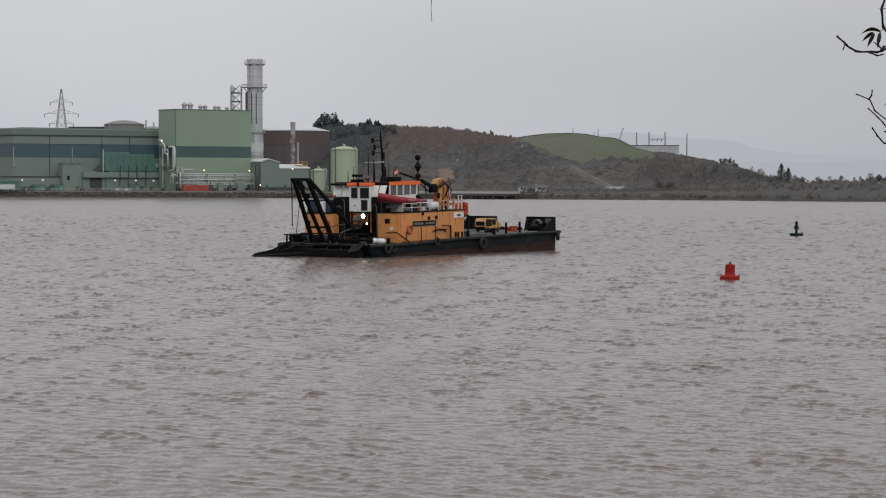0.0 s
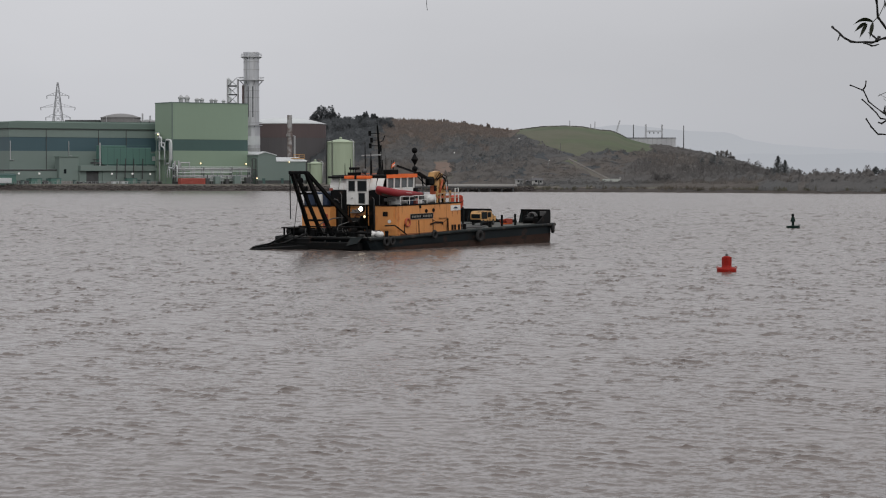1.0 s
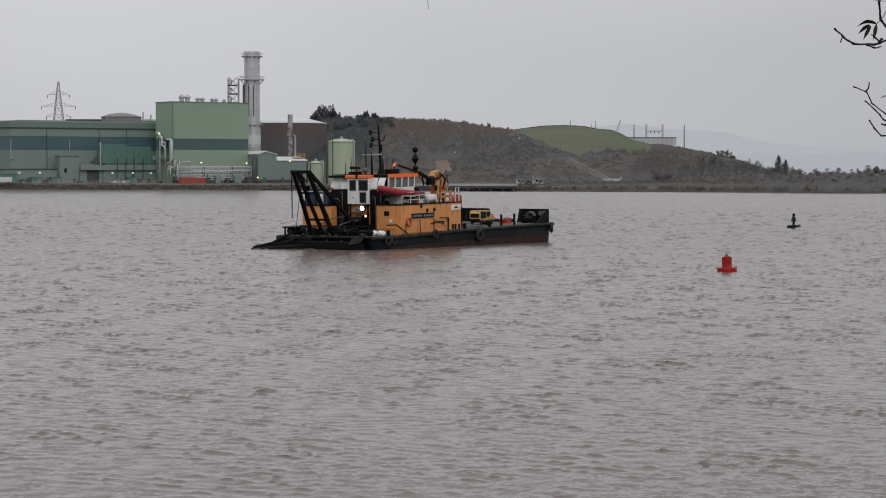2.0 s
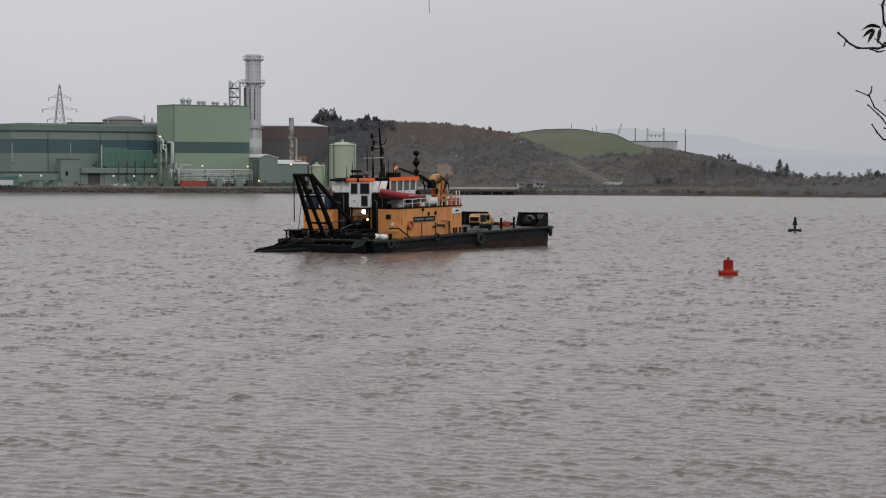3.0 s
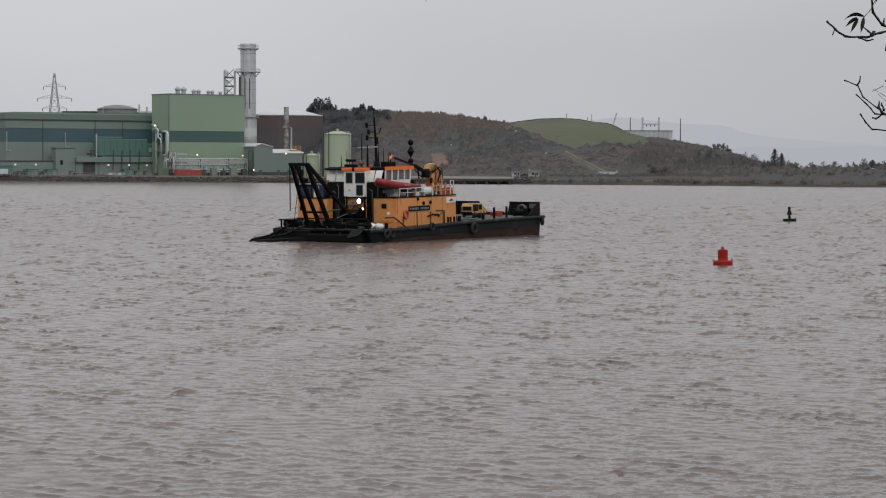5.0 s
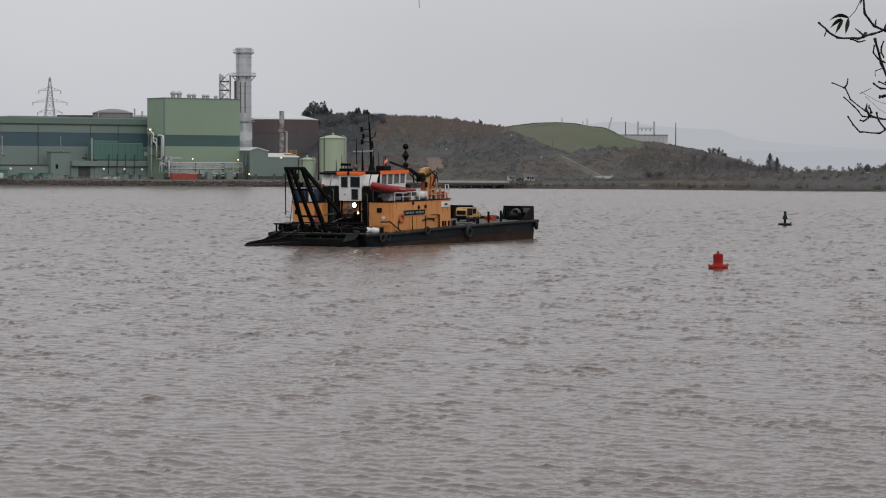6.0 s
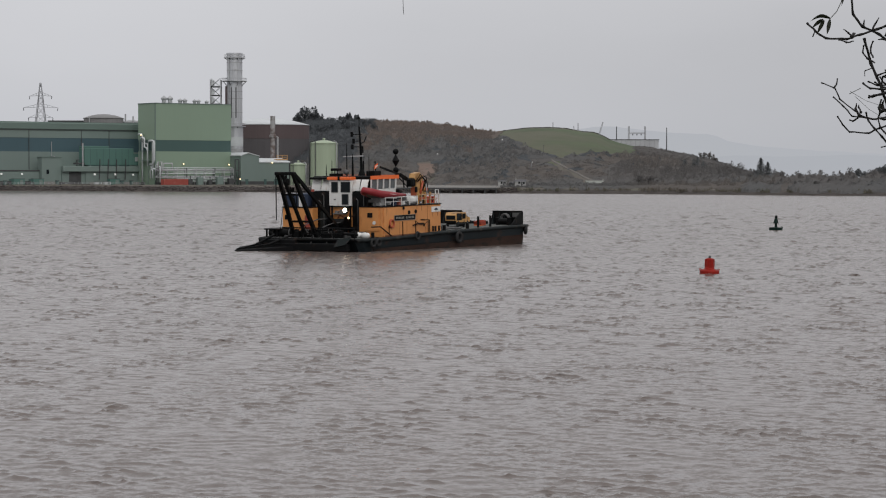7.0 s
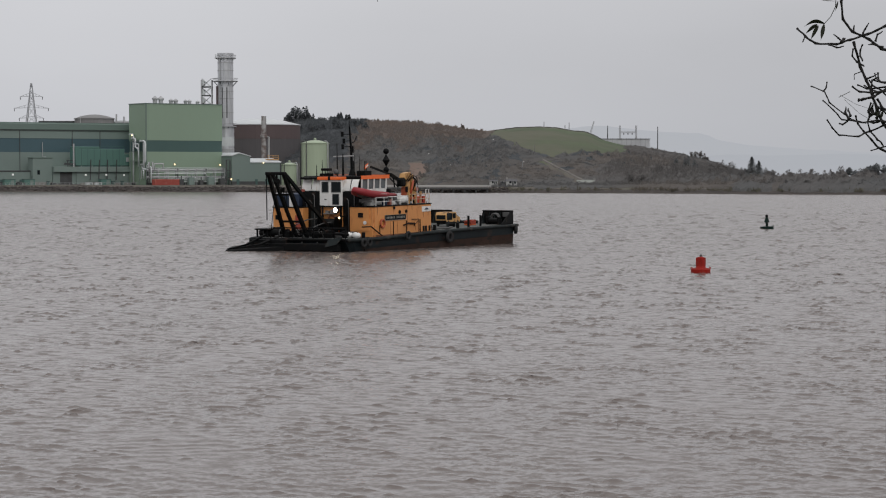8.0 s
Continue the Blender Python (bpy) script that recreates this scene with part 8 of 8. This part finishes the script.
def side_tree():
    t = thing("bank_tree", pose(1.9, 4.3, 4.9), "nearly leafless tree whose dark twigs hang over the bank", "tree")
    inv = Matrix.Translation((-1.9, -4.3, -4.9))
    part("trunk", Shape().tube([(1.9, 4.3, 4.7), (1.86, 4.28, 5.8), (1.92, 4.3, 7.0), (1.98, 4.3, 8.6)], [0.13, 0.10, 0.085, 0.05], 10).tube([(1.92, 4.3, 7.0), (2.3, 4.6, 7.9), (2.5, 4.8, 8.8)], [0.06, 0.045, 0.02], 8).tube([(1.95, 4.3, 7.6), (1.2, 4.2, 8.1), (0.2, 4.05, 8.2), (-0.1, 4.0, 8.0)], [0.05, 0.035, 0.018, 0.008], 8).turn(inv), BARK, t)
    a = Shape()
    twig(a, [(0.668, 6.964), (0.679, 6.948), (0.699, 6.936), (0.735, 6.935), (0.758, 6.942), (0.791, 6.953), (0.821, 6.967), (0.95, 7.03), (1.3, 7.2), (1.9, 7.5)], 0.0016, 0.012)
    twig(a, [(0.745, 7.011), (0.751, 6.98), (0.768, 6.958), (0.795, 6.945), (0.821, 6.929), (0.9, 6.91), (1.1, 7.0), (1.5, 7.3)], 0.0018, 0.008, 4.02)
    twig(a, [(0.745, 7.011), (0.76, 7.05), (0.85, 7.12), (1.1, 7.2)], 0.0018, 0.006, 4.02)
    twig(a, [(0.781, 6.95), (0.787, 6.961), (0.791, 6.972)], 0.0018, 0.0008)
    twig(a, [(0.745, 6.938), (0.738, 6.946), (0.732, 6.953)], 0.0016, 0.0008)
    twig(a, [(0.72, 6.934), (0.735, 6.929), (0.75, 6.932)], 0.0012, 0.0010)
    twig(a, [(0.742, 6.938), (0.748, 6.944), (0.752, 6.946)], 0.0022, 0.0012)
    twig(a, [(0.768, 6.958), (0.772, 6.964), (0.771, 6.97)], 0.0016, 0.0008, 4.02)
    twig(a, [(0.681, 6.947), (0.676, 6.943), (0.674, 6.938)], 0.0008, 0.0014)
    twig(a, [(0.82, 6.93), (0.80, 6.936), (0.79, 6.934)], 0.0015, 0.0008)
    twig(a, [(0.806, 6.94), (0.808, 6.952), (0.814, 6.957)], 0.0015, 0.0008)
    up = part("upper_branch", a.turn(inv), TWIG, t, "dark thin upper branch with buds", smooth=True)
    lf = Shape()
    leaf_blade(lf, (0.713, 4.0, 6.9715), (0.677, 3.99, 6.965), 0.0030, 0.0065)
    leaf_blade(lf, (0.7015, 4.0, 6.9690), (0.681, 4.0, 6.953), 0.0034, 0.002)
    leaf_blade(lf, (0.7035, 4.0, 6.9675), (0.690, 4.0, 6.9425), 0.0038, 0.001)
    leaf_blade(lf, (0.7135, 4.0, 6.9700), (0.708, 4.0, 6.942), 0.0042, 0.0)
    lf.tube([(0.713, 4.0, 6.970), (0.725, 4.0, 6.983), (0.733, 4.0, 7.0), (0.737, 4.01, 7.03)], 0.0007, 5)
    leaf_blade(lf, (0.738, 4.0, 7.010), (0.733, 4.0, 6.993), 0.0022, 0.0)
    leaf_blade(lf, (0.708, 4.0, 7.012), (0.738, 4.0, 7.010), 0.0010, 0.0)
    leaves = part("leaf_cluster", lf.turn(inv), LEAF, up, "drooping dark withered leaves")
    b = Shape()
    twig(b, [(0.766, 6.94), (0.782, 6.897), (0.799, 6.848), (0.809, 6.818), (0.822, 6.798), (0.86, 6.74), (1.0, 6.6), (1.4, 6.4), (1.88, 6.3)], 0.0022, 0.010, 4.01)
    twig(b, [(0.692, 6.862), (0.713, 6.852), (0.726, 6.833), (0.749, 6.813), (0.762, 6.802), (0.79, 6.797)], 0.0010, 0.0022)
    twig(b, [(0.718, 6.868), (0.7165, 6.859), (0.713, 6.852)], 0.0010, 0.0014)
    twig(b, [(0.710, 6.836), (0.726, 6.82), (0.746, 6.803), (0.779, 6.797), (0.809, 6.802), (0.823, 6.798), (0.9, 6.76), (1.0, 6.62)], 0.0011, 0.005, 3.99)
    twig(b, [(0.724, 6.804), (0.733, 6.788), (0.749, 6.777), (0.779, 6.774), (0.802, 6.783), (0.823, 6.793), (0.9, 6.78)], 0.0012, 0.003, 4.03)
    twig(b, [(0.763, 6.926), (0.765, 6.915), (0.772, 6.904), (0.782, 6.896)], 0.0012, 0.0018)
    twig(b, [(0.781, 6.934), (0.780, 6.925), (0.777, 6.914), (0.779, 6.905)], 0.0012, 0.0018)
    twig(b, [(0.764, 6.873), (0.770, 6.883), (0.782, 6.888)], 0.0006, 0.0008)
    twig(b, [(0.757, 6.859), (0.775, 6.851), (0.80, 6.85), (0.825, 6.853), (0.9, 6.86), (1.0, 6.7)], 0.0014, 0.004, 3.98)
    twig(b, [(0.775, 6.864), (0.795, 6.858), (0.825, 6.860), (0.9, 6.87)], 0.0012, 0.003, 4.02)
    twig(b, [(0.774, 6.836), (0.785, 6.840), (0.80, 6.842), (0.826, 6.858)], 0.0016, 0.002, 4.0)
    twig(b, [(0.797, 6.749), (0.81, 6.752), (0.824, 6.757), (0.86, 6.76)], 0.0010, 0.002, 4.0)
    twig(b, [(0.777, 6.811), (0.784, 6.796), (0.792, 6.782), (0.805, 6.768), (0.824, 6.752), (0.87, 6.73)], 0.0014, 0.003, 4.04)
    twig(b, [(0.798, 6.80), (0.802, 6.785), (0.812, 6.768), (0.826, 6.757)], 0.0012, 0.002, 4.03)
    twig(b, [(0.737, 6.796), (0.745, 6.795), (0.756, 6.800)], 0.0012, 0.0014, 3.99)
    twig(b, [(0.756, 6.803), (0.752, 6.816), (0.7545, 6.826)], 0.0022, 0.0008, 4.0)
    twig(b, [(0.797, 6.856), (0.800, 6.872), (0.808, 6.878)], 0.0014, 0.0008, 4.0)
    twig(b, [(0.800, 6.873), (0.82, 6.868), (0.84, 6.868)], 0.0014, 0.002, 4.0)
    twig(b, [(0.811, 6.878), (0.811, 6.886)], 0.001, 0.0008, 4.0)
    twig(b, [(0.810, 6.84), (0.816, 6.825), (0.828, 6.815)], 0.0018, 0.002, 4.0)
    twig(b, [(0.798, 6.811), (0.796, 6.8218), (0.795, 6.8306)], 0.0024, 0.0008, 3.98)
    twig(b, [(0.803, 6.8101), (0.806, 6.8179), (0.807, 6.8257)], 0.0024, 0.0008, 3.992)
    twig(b, [(0.801, 6.811), (0.795, 6.8159), (0.791, 6.8199)], 0.002, 0.0008, 4.004)
    twig(b, [(0.811, 6.8061), (0.814, 6.813), (0.816, 6.8199)], 0.002, 0.0009, 4.016)
    twig(b, [(0.81, 6.8385), (0.813, 6.8277), (0.819, 6.8199), (0.83, 6.814)], 0.0012, 0.0022, 4.028)
    twig(b, [(0.8, 6.8845), (0.804, 6.8747), (0.809, 6.8669), (0.83, 6.8649)], 0.001, 0.002, 3.98)
    twig(b, [(0.788, 6.8747), (0.795, 6.8767), (0.803, 6.8816)], 0.0016, 0.0008, 3.992)
    twig(b, [(0.785, 6.863), (0.8, 6.8551), (0.811, 6.8502), (0.83, 6.8532)], 0.0012, 0.002, 4.004)
    twig(b, [(0.797, 6.8728), (0.805, 6.863), (0.815, 6.8551), (0.83, 6.8434)], 0.0012, 0.0018, 4.016)
    twig(b, [(0.804, 6.8336), (0.801, 6.8218), (0.799, 6.8091), (0.795, 6.7993)], 0.0014, 0.002, 4.028)
    twig(b, [(0.755, 6.8091), (0.754, 6.8179), (0.755, 6.8228)], 0.0016, 0.0008, 3.98)
    twig(b, [(0.809, 6.8855), (0.81, 6.8767), (0.809, 6.8669)], 0.001, 0.0014, 3.992)
    twig(b, [(0.775, 6.8385), (0.783, 6.8375), (0.793, 6.8414), (0.803, 6.8453)], 0.0014, 0.0016, 4.004)
    twig(b, [(0.795, 6.8003), (0.805, 6.7983), (0.815, 6.8012), (0.83, 6.7983)], 0.0016, 0.0022, 4.016)
    lo = part("lower_branch", b.turn(inv), TWIG, t, "dark tangled lower twigs", smooth=True)
    bud = Shape()
    leaf_blade(bud, (0.799, 3.99, 6.8101), (0.796, 3.99, 6.8277), 0.0020, 0.0)
    leaf_blade(bud, (0.805, 3.99, 6.8081), (0.808, 3.99, 6.8238), 0.0020, 0.0)
    leaf_blade(bud, (0.802, 3.99, 6.812), (0.792, 3.99, 6.8208), 0.0020, 0.0)
    leaf_blade(bud, (0.812, 3.99, 6.8052), (0.816, 3.99, 6.8189), 0.0020, 0.0)
    part("withered_bud", bud.turn(inv), LEAF, lo, "dark withered leaf buds")
    st = Shape()
    st.tube([(0.742, 4.0, 6.846), (0.77, 4.0, 6.83), (0.80, 4.0, 6.82)], 0.00045, 4)
    st.tube([(0.75, 4.0, 6.838), (0.775, 4.0, 6.815), (0.80, 4.0, 6.80)], 0.00045, 4)
    st.tube([(0.74, 4.0, 6.842), (0.76, 4.0, 6.852)], 0.0007, 4)
    part("dry_stalk", st.turn(inv), LEAF, lo, "pale dry grass stalks")
    h = Shape()
    twig(h, [(-0.069, 7.008), (-0.071, 7.02), (-0.0705, 7.045), (-0.072, 7.10), (-0.075, 7.3), (-0.09, 7.7), (-0.1, 8.0)], 0.0004, 0.004, 4.0, 0.004)
    hang = part("hanging_twig", h.turn(inv), TWIG, t, "single thin hanging twig", smooth=True)
    return up, lo, hang, leaves


upper_branch, lower_branch, hanging_twig, leaf_cluster = side_tree()


# ---------------------------------------------------------------- movement
def motions():
    walk(dredger, [(r[0], boat_pose(r)) for r in BOAT])
    for ob, m in CARRIED:
        walk(ob, [(r[0], boat_pose(r) @ m) for r in BOAT])
    # the wave field runs down the wind
    walk(water, [(0.5 * k, pose(WIND.x * 0.55 * k, WIND.y * 0.55 * k, 0)) for k in range(17)])
    # buoys nod in the chop
    for ob, x, y, ph in ((red_float, 19.04, 152.85, 0.0), (green_float, 41.6, 270.7, 1.4)):
        walk(ob, [(0.5 * k, pose(x, y, 0.02 * math.sin(2.6 * 0.5 * k + ph), 1.6 * math.sin(2.1 * 0.5 * k + ph), 1.6 * math.cos(1.7 * 0.5 * k + ph), 0)) for k in range(17)])
    # twigs sway in the breeze
    walk(upper_branch, [(t, pose(x, 0, z)) for t, x, z in ((0, 0.018, -0.002), (1, 0.015, 0.001), (1.5, 0.016, -0.003), (3, 0.022, -0.003), (3.5, 0.018, 0.0), (4.5, 0.012, -0.003), (6, 0.005, 0.004), (6.5, 0.0, 0.006), (7, 0.001, 0.011), (7.5, 0.001, 0.004), (8, 0, 0))])
    walk(lower_branch, [(t, pose(x, 0, z)) for t, x, z in ((0, 0.027, -0.002), (0.5, 0.025, 0.0), (1, 0.022, 0.0), (1.5, 0.024, -0.003), (3, 0.029, -0.003), (3.5, 0.026, 0.0), (4, 0.019, -0.001), (4.5, 0.019, -0.004), (6, 0.004, 0.0), (6.5, -0.004, 0.002), (7, 0.002, 0.008), (7.5, 0.001, -0.002), (8, 0, 0))])
    walk(leaf_cluster, [(t, pose(x, 0, 0)) for t, x in ((0, 0.028), (1, 0.024), (1.5, 0.025), (3, 0.027), (3.5, 0.028), (4.5, 0.023), (6, 0.005), (6.5, -0.001), (7, -0.007), (7.5, -0.006), (8, 0))])
    walk(hanging_twig, [(t, pose(x, 0, z)) for t, x, z in ((0, 0.044, -0.023), (1, 0.042, -0.017), (1.5, 0.043, -0.016), (3.5, 0.043, -0.017), (4.5, 0.045, -0.015), (7, 0.030, -0.022), (8, 0, 0))])


motions()
